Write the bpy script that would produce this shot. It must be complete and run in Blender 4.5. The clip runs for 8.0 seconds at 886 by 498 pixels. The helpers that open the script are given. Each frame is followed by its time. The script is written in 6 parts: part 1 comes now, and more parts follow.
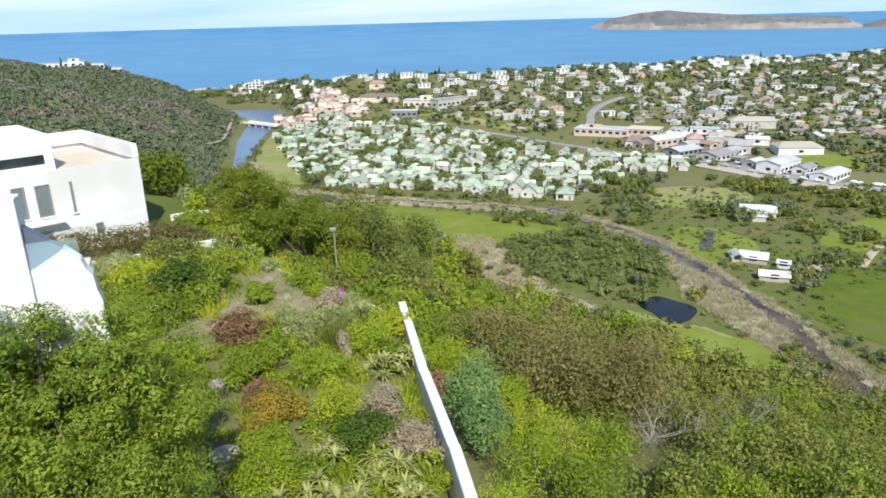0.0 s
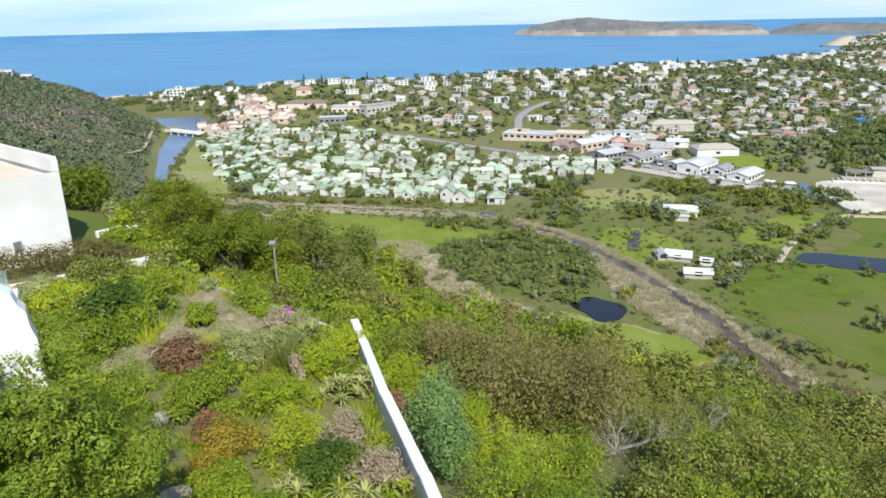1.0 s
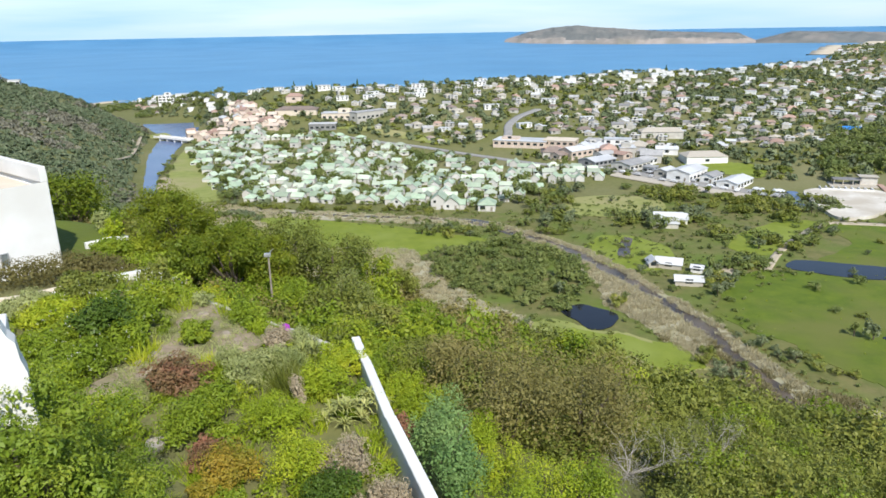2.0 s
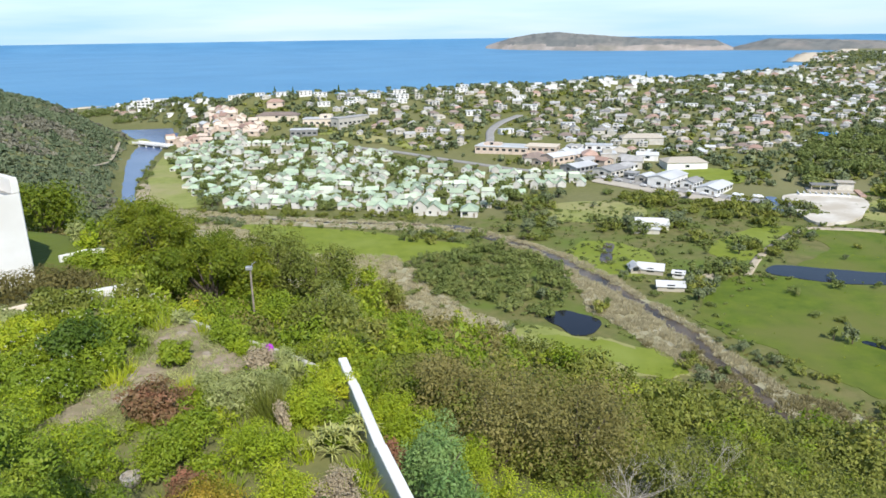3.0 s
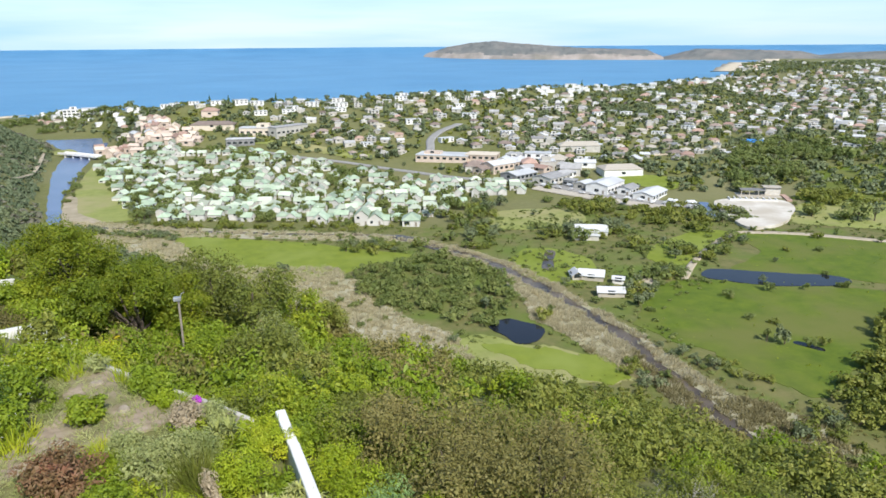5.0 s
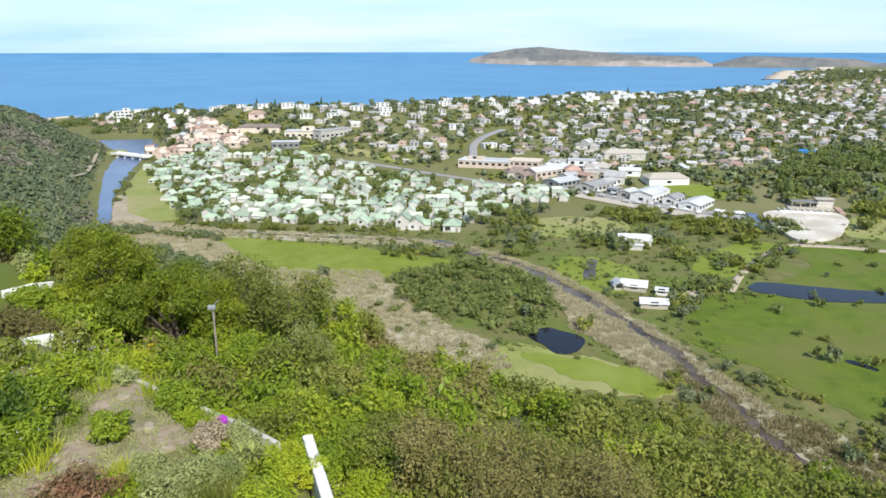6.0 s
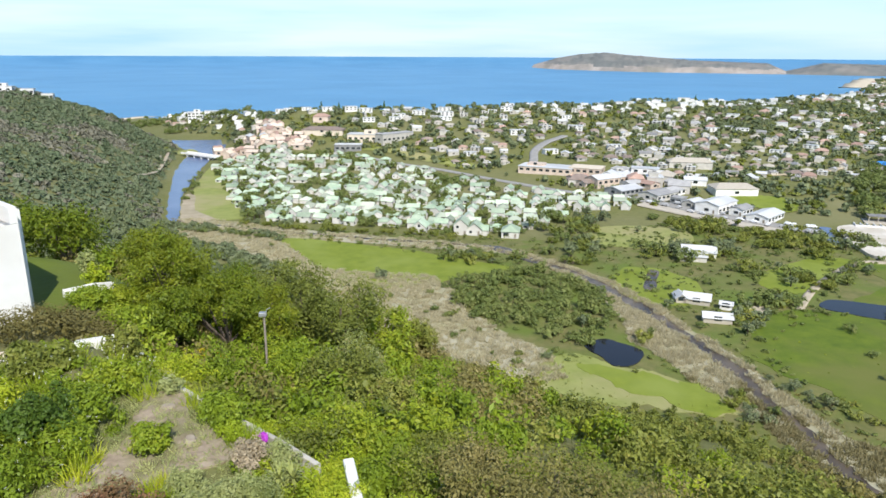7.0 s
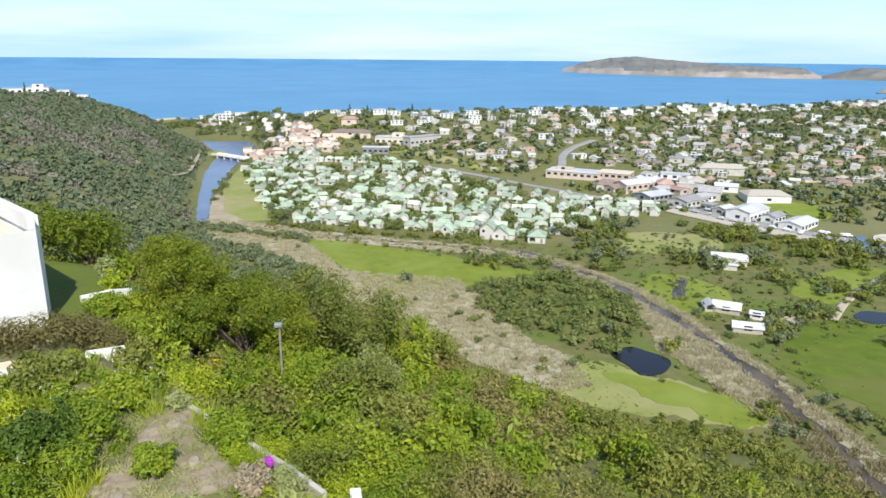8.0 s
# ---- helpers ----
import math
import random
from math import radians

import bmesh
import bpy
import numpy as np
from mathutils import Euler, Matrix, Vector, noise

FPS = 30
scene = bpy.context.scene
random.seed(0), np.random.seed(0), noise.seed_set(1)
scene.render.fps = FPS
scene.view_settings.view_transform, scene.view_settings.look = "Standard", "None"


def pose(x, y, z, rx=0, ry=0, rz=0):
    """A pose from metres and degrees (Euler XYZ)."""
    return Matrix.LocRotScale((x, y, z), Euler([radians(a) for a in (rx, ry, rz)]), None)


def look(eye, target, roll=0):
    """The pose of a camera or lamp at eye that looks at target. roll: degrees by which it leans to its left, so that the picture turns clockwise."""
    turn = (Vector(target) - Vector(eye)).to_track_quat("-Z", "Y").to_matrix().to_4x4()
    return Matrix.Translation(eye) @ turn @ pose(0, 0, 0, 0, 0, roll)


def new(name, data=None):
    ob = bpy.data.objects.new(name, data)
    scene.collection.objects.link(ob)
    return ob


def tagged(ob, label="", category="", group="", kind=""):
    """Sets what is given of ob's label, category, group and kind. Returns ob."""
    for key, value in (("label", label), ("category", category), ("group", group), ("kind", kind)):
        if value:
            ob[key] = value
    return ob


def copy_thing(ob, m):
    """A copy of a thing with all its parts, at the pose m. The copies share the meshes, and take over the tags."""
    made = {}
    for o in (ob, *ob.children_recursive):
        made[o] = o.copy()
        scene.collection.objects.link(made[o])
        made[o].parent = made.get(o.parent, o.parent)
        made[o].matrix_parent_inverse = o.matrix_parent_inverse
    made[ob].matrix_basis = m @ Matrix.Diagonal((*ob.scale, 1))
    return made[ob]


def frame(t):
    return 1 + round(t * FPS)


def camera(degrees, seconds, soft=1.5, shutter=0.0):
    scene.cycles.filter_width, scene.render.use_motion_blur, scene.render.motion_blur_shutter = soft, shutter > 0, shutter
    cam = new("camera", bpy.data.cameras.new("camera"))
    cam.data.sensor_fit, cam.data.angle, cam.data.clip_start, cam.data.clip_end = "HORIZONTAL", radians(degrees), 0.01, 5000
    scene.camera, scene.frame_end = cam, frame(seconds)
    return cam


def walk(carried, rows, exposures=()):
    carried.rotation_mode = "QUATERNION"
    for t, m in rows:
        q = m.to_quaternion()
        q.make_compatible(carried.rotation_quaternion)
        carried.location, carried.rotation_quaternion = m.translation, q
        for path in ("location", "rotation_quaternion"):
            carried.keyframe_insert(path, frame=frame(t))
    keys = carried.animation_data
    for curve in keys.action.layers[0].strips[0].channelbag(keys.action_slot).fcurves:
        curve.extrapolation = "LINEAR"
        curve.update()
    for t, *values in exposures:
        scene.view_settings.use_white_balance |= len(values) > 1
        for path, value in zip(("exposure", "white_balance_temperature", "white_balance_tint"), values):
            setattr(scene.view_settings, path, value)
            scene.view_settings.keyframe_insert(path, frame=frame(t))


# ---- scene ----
cam = camera(64.36, 8.0, soft=1.6)

PATH = [
    (0.0, pose(0.001, 0.000, 90.001, 71.821, 1.461, 0.000)),
    (0.5, pose(-0.369, 0.402, 90.002, 71.918, 1.379, -3.893)),
    (1.0, pose(-0.691, 0.828, 90.034, 72.123, 1.220, -5.740)),
    (1.5, pose(-0.924, 1.220, 90.071, 72.390, 1.082, -6.307)),
    (3.0, pose(-1.229, 2.536, 90.202, 73.073, 0.739, -7.991)),
    (3.5, pose(-1.250, 3.048, 90.262, 73.239, 0.642, -10.054)),
    (4.0, pose(-1.220, 3.527, 90.346, 73.349, 0.549, -12.470)),
    (4.5, pose(-1.170, 4.078, 90.380, 73.518, 0.460, -13.347)),
    (6.0, pose(-0.805, 5.860, 90.456, 74.076, 0.031, -9.289)),
    (6.5, pose(-0.659, 6.378, 90.518, 74.265, -0.132, -6.807)),
    (7.0, pose(-0.519, 6.895, 90.530, 74.434, -0.282, -4.314)),
    (7.5, pose(-0.336, 7.442, 90.590, 74.562, -0.464, -2.420)),
    (8.0, pose(-0.171, 7.885, 90.677, 74.664, -0.486, -2.035)),
]
walk(cam, PATH, [(0.0, 0.46), (8.0, 0.52)])

# ---- world and sun ----
SUN_AZ, SUN_EL = radians(168), radians(44)   # compass-like angle from +y towards +x
sun_from = Vector((math.sin(SUN_AZ) * math.cos(SUN_EL), math.cos(SUN_AZ) * math.cos(SUN_EL), math.sin(SUN_EL)))
world = bpy.data.worlds.new("sky")
scene.world = world
world.use_nodes = True
wn, wl = world.node_tree.nodes, world.node_tree.links
sky = wn.new("ShaderNodeTexSky")
sky.sky_type, sky.sun_disc = "NISHITA", False
sky.sun_elevation, sky.sun_rotation = SUN_EL, SUN_AZ
sky.altitude, sky.air_density, sky.dust_density, sky.ozone_density = 90, 1.0, 0.2, 1.5
# thin high cloud veil, streaky along the horizon
wtc = wn.new("ShaderNodeTexCoord")
wmap = wn.new("ShaderNodeMapping")
wmap.inputs["Scale"].default_value = (1.2, 1.2, 14)
wnoise = wn.new("ShaderNodeTexNoise")
wnoise.inputs["Scale"].default_value, wnoise.inputs["Detail"].default_value = 2.2, 5
wramp = wn.new("ShaderNodeMapRange")
wramp.inputs["From Min"].default_value, wramp.inputs["From Max"].default_value = 0.38, 0.75
wramp.inputs["To Min"].default_value, wramp.inputs["To Max"].default_value = -0.12, 0.2
wmix = wn.new("ShaderNodeMixRGB")
wmix.inputs["Color2"].default_value = (3.35, 5.2, 6.9, 1)
wl.new(wtc.outputs["Generated"], wmap.inputs["Vector"])
wl.new(wmap.outputs["Vector"], wnoise.inputs["Vector"])
wl.new(wnoise.outputs["Fac"], wramp.inputs["Value"])
wsep = wn.new("ShaderNodeSeparateXYZ")
wl.new(wtc.outputs["Generated"], wsep.inputs["Vector"])
whaze = wn.new("ShaderNodeMapRange")   # the veil thickens towards the horizon
whaze.inputs["From Min"].default_value, whaze.inputs["From Max"].default_value = 0.0, 0.30
whaze.inputs["To Min"].default_value, whaze.inputs["To Max"].default_value = 0.86, 0.06
wl.new(wsep.outputs["Z"], whaze.inputs["Value"])
wadd = wn.new("ShaderNodeMath")
wadd.operation, wadd.use_clamp = "ADD", True
wl.new(whaze.outputs["Result"], wadd.inputs[0]); wl.new(wramp.outputs["Result"], wadd.inputs[1])
wl.new(wadd.outputs[0], wmix.inputs["Fac"])
wl.new(sky.outputs["Color"], wmix.inputs["Color1"])
wbg = wn["Background"]
wl.new(wmix.outputs["Color"], wbg.inputs["Color"])
wbg.inputs["Strength"].default_value = 0.115
sun_data = bpy.data.lights.new("sun", "SUN")
sun_data.energy, sun_data.angle, sun_data.color = 3.9, radians(0.55), (1.0, 0.95, 0.87)
sun_lamp = new("sun", sun_data)
sun_lamp.matrix_world = look(sun_from * 200, (0, 0, 0))

# ---- materials ----
def mat(name, rough=0.8, metal=0.0, spec=0.5):
    m = bpy.data.materials.new(name)
    m.use_nodes = True
    b = m.node_tree.nodes["Principled BSDF"]
    b.inputs["Roughness"].default_value, b.inputs["Metallic"].default_value = rough, metal
    b.inputs["Specular IOR Level"].default_value = spec
    return m, m.node_tree.nodes, m.node_tree.links, b


def ramp_node(nodes, stops):
    r = nodes.new("ShaderNodeValToRGB")
    e = r.color_ramp.elements
    while len(e) < len(stops):
        e.new(0.5)
    for k, (p, c) in enumerate(stops):
        e[k].position, e[k].color = p, (*c, 1)
    return r


def noisy(name, c1, c2, scale, rough=0.8, bump=0.0, bump_scale=None, c3=None, big=None, metal=0.0, spec=0.4, random_tint=0.0):
    """Two scales of colour noise in metres (world space), with a fine relief."""
    m, n, l, b = mat(name, rough, metal, spec)
    geo = n.new("ShaderNodeNewGeometry")
    a = n.new("ShaderNodeTexNoise")
    a.inputs["Scale"].default_value, a.inputs["Detail"].default_value, a.inputs["Roughness"].default_value = scale, 6, 0.65
    l.new(geo.outputs["Position"], a.inputs["Vector"])
    r = ramp_node(n, [(0.32, c1), (0.68, c2)])
    l.new(a.outputs["Fac"], r.inputs["Fac"])
    out = r.outputs["Color"]
    if c3:
        g = n.new("ShaderNodeTexNoise")
        g.inputs["Scale"].default_value, g.inputs["Detail"].default_value = big or scale / 8, 4
        l.new(geo.outputs["Position"], g.inputs["Vector"])
        q = n.new("ShaderNodeMapRange")
        q.inputs["From Min"].default_value, q.inputs["From Max"].default_value = 0.45, 0.65
        l.new(g.outputs["Fac"], q.inputs["Value"])
        x = n.new("ShaderNodeMixRGB")
        x.inputs["Color2"].default_value = (*c3, 1)
        l.new(q.outputs["Result"], x.inputs["Fac"])
        l.new(out, x.inputs["Color1"])
        out = x.outputs["Color"]
    if random_tint:
        oi = n.new("ShaderNodeObjectInfo")
        hv = n.new("ShaderNodeHueSaturation")
        q = n.new("ShaderNodeMapRange")
        q.inputs["To Min"].default_value, q.inputs["To Max"].default_value = 1 - random_tint, 1 + random_tint
        l.new(oi.outputs["Random"], q.inputs["Value"])
        l.new(q.outputs["Result"], hv.inputs["Value"])
        l.new(out, hv.inputs["Color"])
        out = hv.outputs["Color"]
    l.new(out, b.inputs["Base Color"])
    if bump:
        f = n.new("ShaderNodeTexNoise")
        f.inputs["Scale"].default_value, f.inputs["Detail"].default_value = bump_scale or scale * 4, 5
        l.new(geo.outputs["Position"], f.inputs["Vector"])
        k = n.new("ShaderNodeBump")
        k.inputs["Strength"].default_value, k.inputs["Distance"].default_value = bump, 0.3 / (bump_scale or scale * 4)
        l.new(f.outputs["Fac"], k.inputs["Height"])
        l.new(k.outputs["Normal"], b.inputs["Normal"])
    return m


def leafy(name, stops, rough=0.55, through_light=0.22, gain=(1.75, 1.55, 1.0), clump=1.6):
    """Foliage: hue by plant (attribute 'tint' or the object's random), by sprig and by leaf, with light coming through."""
    m, n, l, b = mat(name, rough, 0, 0.3)
    at = n.new("ShaderNodeAttribute")
    at.attribute_name = "tint"
    oi = n.new("ShaderNodeObjectInfo")
    geo = n.new("ShaderNodeNewGeometry")
    s1 = n.new("ShaderNodeMath"); s1.operation = "ADD"
    l.new(at.outputs["Fac"], s1.inputs[0]); l.new(oi.outputs["Random"], s1.inputs[1])
    s2 = n.new("ShaderNodeMath"); s2.operation = "FRACT"
    l.new(s1.outputs[0], s2.inputs[0])
    s3 = n.new("ShaderNodeMath"); s3.operation = "MULTIPLY"; s3.inputs[1].default_value = 0.38
    l.new(s2.outputs[0], s3.inputs[0])
    sprig = n.new("ShaderNodeTexNoise")
    sprig.inputs["Scale"].default_value, sprig.inputs["Detail"].default_value = clump, 2
    l.new(geo.outputs["Position"], sprig.inputs["Vector"])
    wide = n.new("ShaderNodeMapRange")
    wide.inputs["From Min"].default_value, wide.inputs["From Max"].default_value = 0.3, 0.7
    wide.inputs["To Max"].default_value = 0.36
    l.new(sprig.outputs["Fac"], wide.inputs["Value"])
    s5 = n.new("ShaderNodeMath"); s5.operation = "ADD"
    l.new(s3.outputs[0], s5.inputs[0]); l.new(wide.outputs["Result"], s5.inputs[1])
    s4 = n.new("ShaderNodeMath"); s4.operation = "MULTIPLY_ADD"; s4.inputs[1].default_value = 0.26
    l.new(geo.outputs["Random Per Island"], s4.inputs[0]); l.new(s5.outputs[0], s4.inputs[2])
    r = ramp_node(n, [(p, (c[0] * gain[0], c[1] * gain[1], c[2] * gain[2])) for p, c in stops])
    l.new(s4.outputs[0], r.inputs["Fac"])
    l.new(r.outputs["Color"], b.inputs["Base Color"])
    t = n.new("ShaderNodeBsdfTranslucent")
    l.new(r.outputs["Color"], t.inputs["Color"])
    x = n.new("ShaderNodeMixShader")
    x.inputs["Fac"].default_value = through_light
    l.new(b.outputs[0], x.inputs[1]); l.new(t.outputs[0], x.inputs[2])
    l.new(x.outputs[0], n["Material Output"].inputs["Surface"])
    return m


GROUND = noisy("hill_ground", (0.11, 0.125, 0.035), (0.18, 0.18, 0.06), 0.35, 0.95, 0.5, 1.5, (0.19, 0.185, 0.085), 0.012)
SOIL = noisy("garden_soil", (0.22, 0.17, 0.115), (0.42, 0.345, 0.26), 2.6, 0.95, 1.0, 9, (0.19, 0.18, 0.085), 0.8)
STONE = noisy("pale_stone", (0.38, 0.34, 0.28), (0.52, 0.48, 0.41), 6, 0.85, 0.3, 30)
GRASS = noisy("mown_grass", (0.14, 0.185, 0.016), (0.20, 0.245, 0.024), 0.22, 0.9, 0.3, 2.5, (0.215, 0.26, 0.045), 0.035)
PASTURE = noisy("pasture_grass", (0.07, 0.115, 0.006), (0.125, 0.172, 0.01), 0.16, 0.9, 0.5, 2.5, (0.135, 0.15, 0.03), 0.03)
DRYGRASS = noisy("dry_meadow", (0.20, 0.235, 0.055), (0.28, 0.305, 0.09), 0.15, 0.92, 0.3, 2, (0.31, 0.29, 0.13), 0.03)
MARSH = noisy("marsh_ground", (0.10, 0.115, 0.03), (0.19, 0.175, 0.065), 0.22, 0.95, 0.5, 2, (0.115, 0.16, 0.025), 0.05)
RIVERBANK = noisy("brown_river_bank", (0.34, 0.285, 0.20), (0.44, 0.375, 0.275), 0.15, 0.95, 0.3, 2, (0.28, 0.25, 0.16), 0.05)
REEDS = noisy("reed_litter", (0.33, 0.31, 0.22), (0.42, 0.395, 0.295), 0.5, 0.95, 0.5, 3, (0.29, 0.275, 0.145), 0.05)
SAND = noisy("sand", (0.52, 0.44, 0.32), (0.64, 0.56, 0.43), 0.15, 0.9, 0.2, 2)
TAR = noisy("tarmac", (0.26, 0.255, 0.245), (0.33, 0.325, 0.31), 0.3, 0.9, 0.2, 4)
DIRT = noisy("dirt_track", (0.38, 0.32, 0.23), (0.48, 0.42, 0.32), 0.4, 0.95, 0.3, 4)
WHITE = noisy("white_render", (0.74, 0.74, 0.72), (0.80, 0.80, 0.79), 0.8, 0.75, 0.12, 40, (0.67, 0.66, 0.63), 0.25)
PATHSTONE = noisy("brown_path_stone", (0.27, 0.225, 0.17), (0.38, 0.33, 0.26), 5, 0.9, 0.4, 30)
PALEWALL = noisy("weathered_white_wall", (0.40, 0.375, 0.32), (0.58, 0.555, 0.50), 1.3, 0.85, 0.3, 25, (0.36, 0.33, 0.26), 0.9)
CREAM = noisy("cream_render", (0.62, 0.53, 0.42), (0.70, 0.62, 0.51), 0.7, 0.8, 0.1, 30)
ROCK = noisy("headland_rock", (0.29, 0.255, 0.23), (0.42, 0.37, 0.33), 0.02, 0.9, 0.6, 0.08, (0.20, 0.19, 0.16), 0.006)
# scrub greyed and cooled in its colour to stand in for distance haze
HAZYHEATH = noisy("hazy_headland_scrub", (0.135, 0.145, 0.14), (0.19, 0.195, 0.185), 0.012, 0.95, 0.6, 0.06, (0.23, 0.215, 0.195), 0.006)
WOOD = noisy("weathered_wood", (0.22, 0.19, 0.15), (0.33, 0.29, 0.24), 5, 0.85, 0.3, 40)
BARK = noisy("bark", (0.09, 0.07, 0.05), (0.16, 0.13, 0.10), 6, 0.9, 0.6, 30)
DEADWOOD = noisy("grey_dead_wood", (0.30, 0.27, 0.235), (0.44, 0.41, 0.37), 8, 0.9, 0.3, 40)
STEEL = noisy("grey_metal", (0.42, 0.43, 0.44), (0.52, 0.53, 0.54), 6, 0.45, 0.0, metal=0.6)
# shade colour for the villa's wall side, painted on a thin sheet
WALLSHADE = noisy("blue_grey_wall_shade", (0.09, 0.12, 0.17), (0.13, 0.165, 0.22), 2.5, 0.45, 0.2, 20)
# the reflection in the panes is put into this grey base colour
GREYPANE = noisy("grey_reflecting_glass", (0.13, 0.16, 0.165), (0.21, 0.24, 0.245), 0.6, 0.12, 0.0, spec=0.7)
DARKPANE = noisy("dark_window_glass", (0.02, 0.028, 0.032), (0.04, 0.05, 0.055), 0.8, 0.08, 0.0, spec=0.8)
GREENROOF = noisy("pale_green_roof", (0.26, 0.355, 0.25), (0.39, 0.465, 0.345), 0.25, 0.6, 0.15, 3, (0.48, 0.52, 0.42), 0.03, random_tint=0.38)
GREYROOF = noisy("grey_roof", (0.27, 0.27, 0.27), (0.37, 0.365, 0.36), 0.3, 0.7, 0.15, 3, random_tint=0.35)
BROWNROOF = noisy("brown_tile_roof", (0.22, 0.17, 0.145), (0.31, 0.25, 0.215), 0.4, 0.8, 0.2, 4, random_tint=0.35)
REDROOF = noisy("terracotta_roof", (0.34, 0.225, 0.18), (0.44, 0.30, 0.245), 0.4, 0.8, 0.2, 4, random_tint=0.25)
WHITEROOF = noisy("white_sheet_roof", (0.55, 0.56, 0.57), (0.65, 0.66, 0.66), 0.2, 0.5, 0.1, 3, (0.48, 0.49, 0.5), 0.05)
BLUEROOF = noisy("blue_sheet_roof", (0.03, 0.22, 0.62), (0.05, 0.28, 0.72), 0.3, 0.5)
TOWNWALL = noisy("town_wall_paint", (0.42, 0.40, 0.36), (0.56, 0.54, 0.49), 0.4, 0.8, 0.1, 5, random_tint=0.18)
COTTAGE = noisy("cottage_paint", (0.54, 0.53, 0.50), (0.66, 0.65, 0.62), 0.5, 0.8, 0.1, 5, (0.54, 0.52, 0.48), 0.1)
PEACH = noisy("peach_render", (0.52, 0.42, 0.345), (0.64, 0.53, 0.45), 0.3, 0.8, 0.1, 5, random_tint=0.12)
FOAM = noisy("surf_foam", (0.75, 0.78, 0.80), (0.85, 0.86, 0.87), 0.05, 0.8)


def water(name, deep, rough, wave, strength, shallow=None, scale2=0.004):
    m, n, l, b = mat(name, rough, 0, 0.5)
    b.inputs["IOR"].default_value = 1.33
    geo = n.new("ShaderNodeNewGeometry")
    a = n.new("ShaderNodeTexNoise")
    a.inputs["Scale"].default_value, a.inputs["Detail"].default_value = scale2, 5
    l.new(geo.outputs["Position"], a.inputs["Vector"])
    r = ramp_node(n, [(0.35, deep), (0.7, shallow or deep)])
    l.new(a.outputs["Fac"], r.inputs["Fac"])
    l.new(r.outputs["Color"], b.inputs["Base Color"])
    f = n.new("ShaderNodeTexNoise")
    f.inputs["Scale"].default_value, f.inputs["Detail"].default_value = wave, 4
    l.new(geo.outputs["Position"], f.inputs["Vector"])
    k = n.new("ShaderNodeBump")
    k.inputs["Strength"].default_value, k.inputs["Distance"].default_value = strength, 0.3 / wave
    l.new(f.outputs["Fac"], k.inputs["Height"])
    l.new(k.outputs["Normal"], b.inputs["Normal"])
    return m


CHALK = noisy("pale_yard_gravel", (0.56, 0.52, 0.45), (0.68, 0.65, 0.59), 0.25, 0.9, 0.2, 3, (0.48, 0.43, 0.35), 0.06)
SEA = water("sea_water", (0.065, 0.225, 0.42), 0.4, 0.05, 0.3, (0.10, 0.285, 0.49))
RIVER = water("river_water", (0.10, 0.15, 0.27), 0.25, 0.5, 0.25, (0.14, 0.19, 0.32), 0.02)
DARKWATER = water("dark_pond_water", (0.012, 0.015, 0.022), 0.06, 0.8, 0.06, (0.02, 0.022, 0.03), 0.05)
CHANNEL = water("brown_channel_water", (0.05, 0.04, 0.032), 0.22, 0.6, 0.25, (0.17, 0.135, 0.095), 0.11)
L_GREEN = leafy("bright_green_leaves", [(0.0, (0.055, 0.10, 0.012)), (0.5, (0.105, 0.17, 0.02)), (1.0, (0.20, 0.25, 0.035))], gain=(1.95, 1.68, 0.95))
L_GARDENTREE = leafy("garden_tree_leaves", [(0.0, (0.04, 0.085, 0.012)), (0.5, (0.085, 0.15, 0.02)), (1.0, (0.17, 0.23, 0.04))], gain=(2.1, 1.7, 1.05))
L_LIME = leafy("lime_leaves", [(0.0, (0.10, 0.16, 0.015)), (0.5, (0.17, 0.25, 0.025)), (1.0, (0.30, 0.34, 0.04))], gain=(1.75, 1.55, 0.85))
L_DARK = leafy("dark_green_leaves", [(0.0, (0.018, 0.045, 0.012)), (0.5, (0.035, 0.075, 0.02)), (1.0, (0.06, 0.11, 0.03))], through_light=0.2, gain=(2.3, 1.85, 0.8))
L_OLIVE = leafy("olive_scrub_leaves", [(0.0, (0.045, 0.065, 0.02)), (0.35, (0.075, 0.10, 0.028)), (0.7, (0.12, 0.145, 0.045)), (1.0, (0.19, 0.19, 0.085))], gain=(2.05, 1.85, 1.1))
L_BROWN = leafy("brown_grey_scrub_leaves", [(0.0, (0.085, 0.09, 0.035)), (0.5, (0.135, 0.135, 0.06)), (1.0, (0.21, 0.195, 0.11))], gain=(1.65, 1.5, 1.0))
L_GREY = leafy("grey_silver_leaves", [(0.0, (0.19, 0.18, 0.14)), (0.5, (0.30, 0.28, 0.235)), (1.0, (0.42, 0.39, 0.35))], gain=(1.35, 1.2, 0.95))
L_BLUE = leafy("blue_green_leaves", [(0.0, (0.05, 0.10, 0.055)), (0.5, (0.09, 0.155, 0.085)), (1.0, (0.17, 0.23, 0.15))], gain=(2.0, 1.95, 1.05))
L_SAGE = leafy("sage_leaves", [(0.0, (0.10, 0.14, 0.06)), (0.5, (0.18, 0.22, 0.115)), (1.0, (0.30, 0.33, 0.21))], gain=(2.0, 1.8, 1.3))
L_RED = leafy("red_tipped_leaves", [(0.0, (0.10, 0.09, 0.04)), (0.45, (0.185, 0.10, 0.06)), (1.0, (0.36, 0.12, 0.11))], gain=(1.35, 1.4, 1.2))
L_ORANGE = leafy("russet_leaves", [(0.0, (0.10, 0.12, 0.02)), (0.5, (0.20, 0.16, 0.03)), (1.0, (0.34, 0.17, 0.045))], gain=(2.0, 1.8, 1.2))
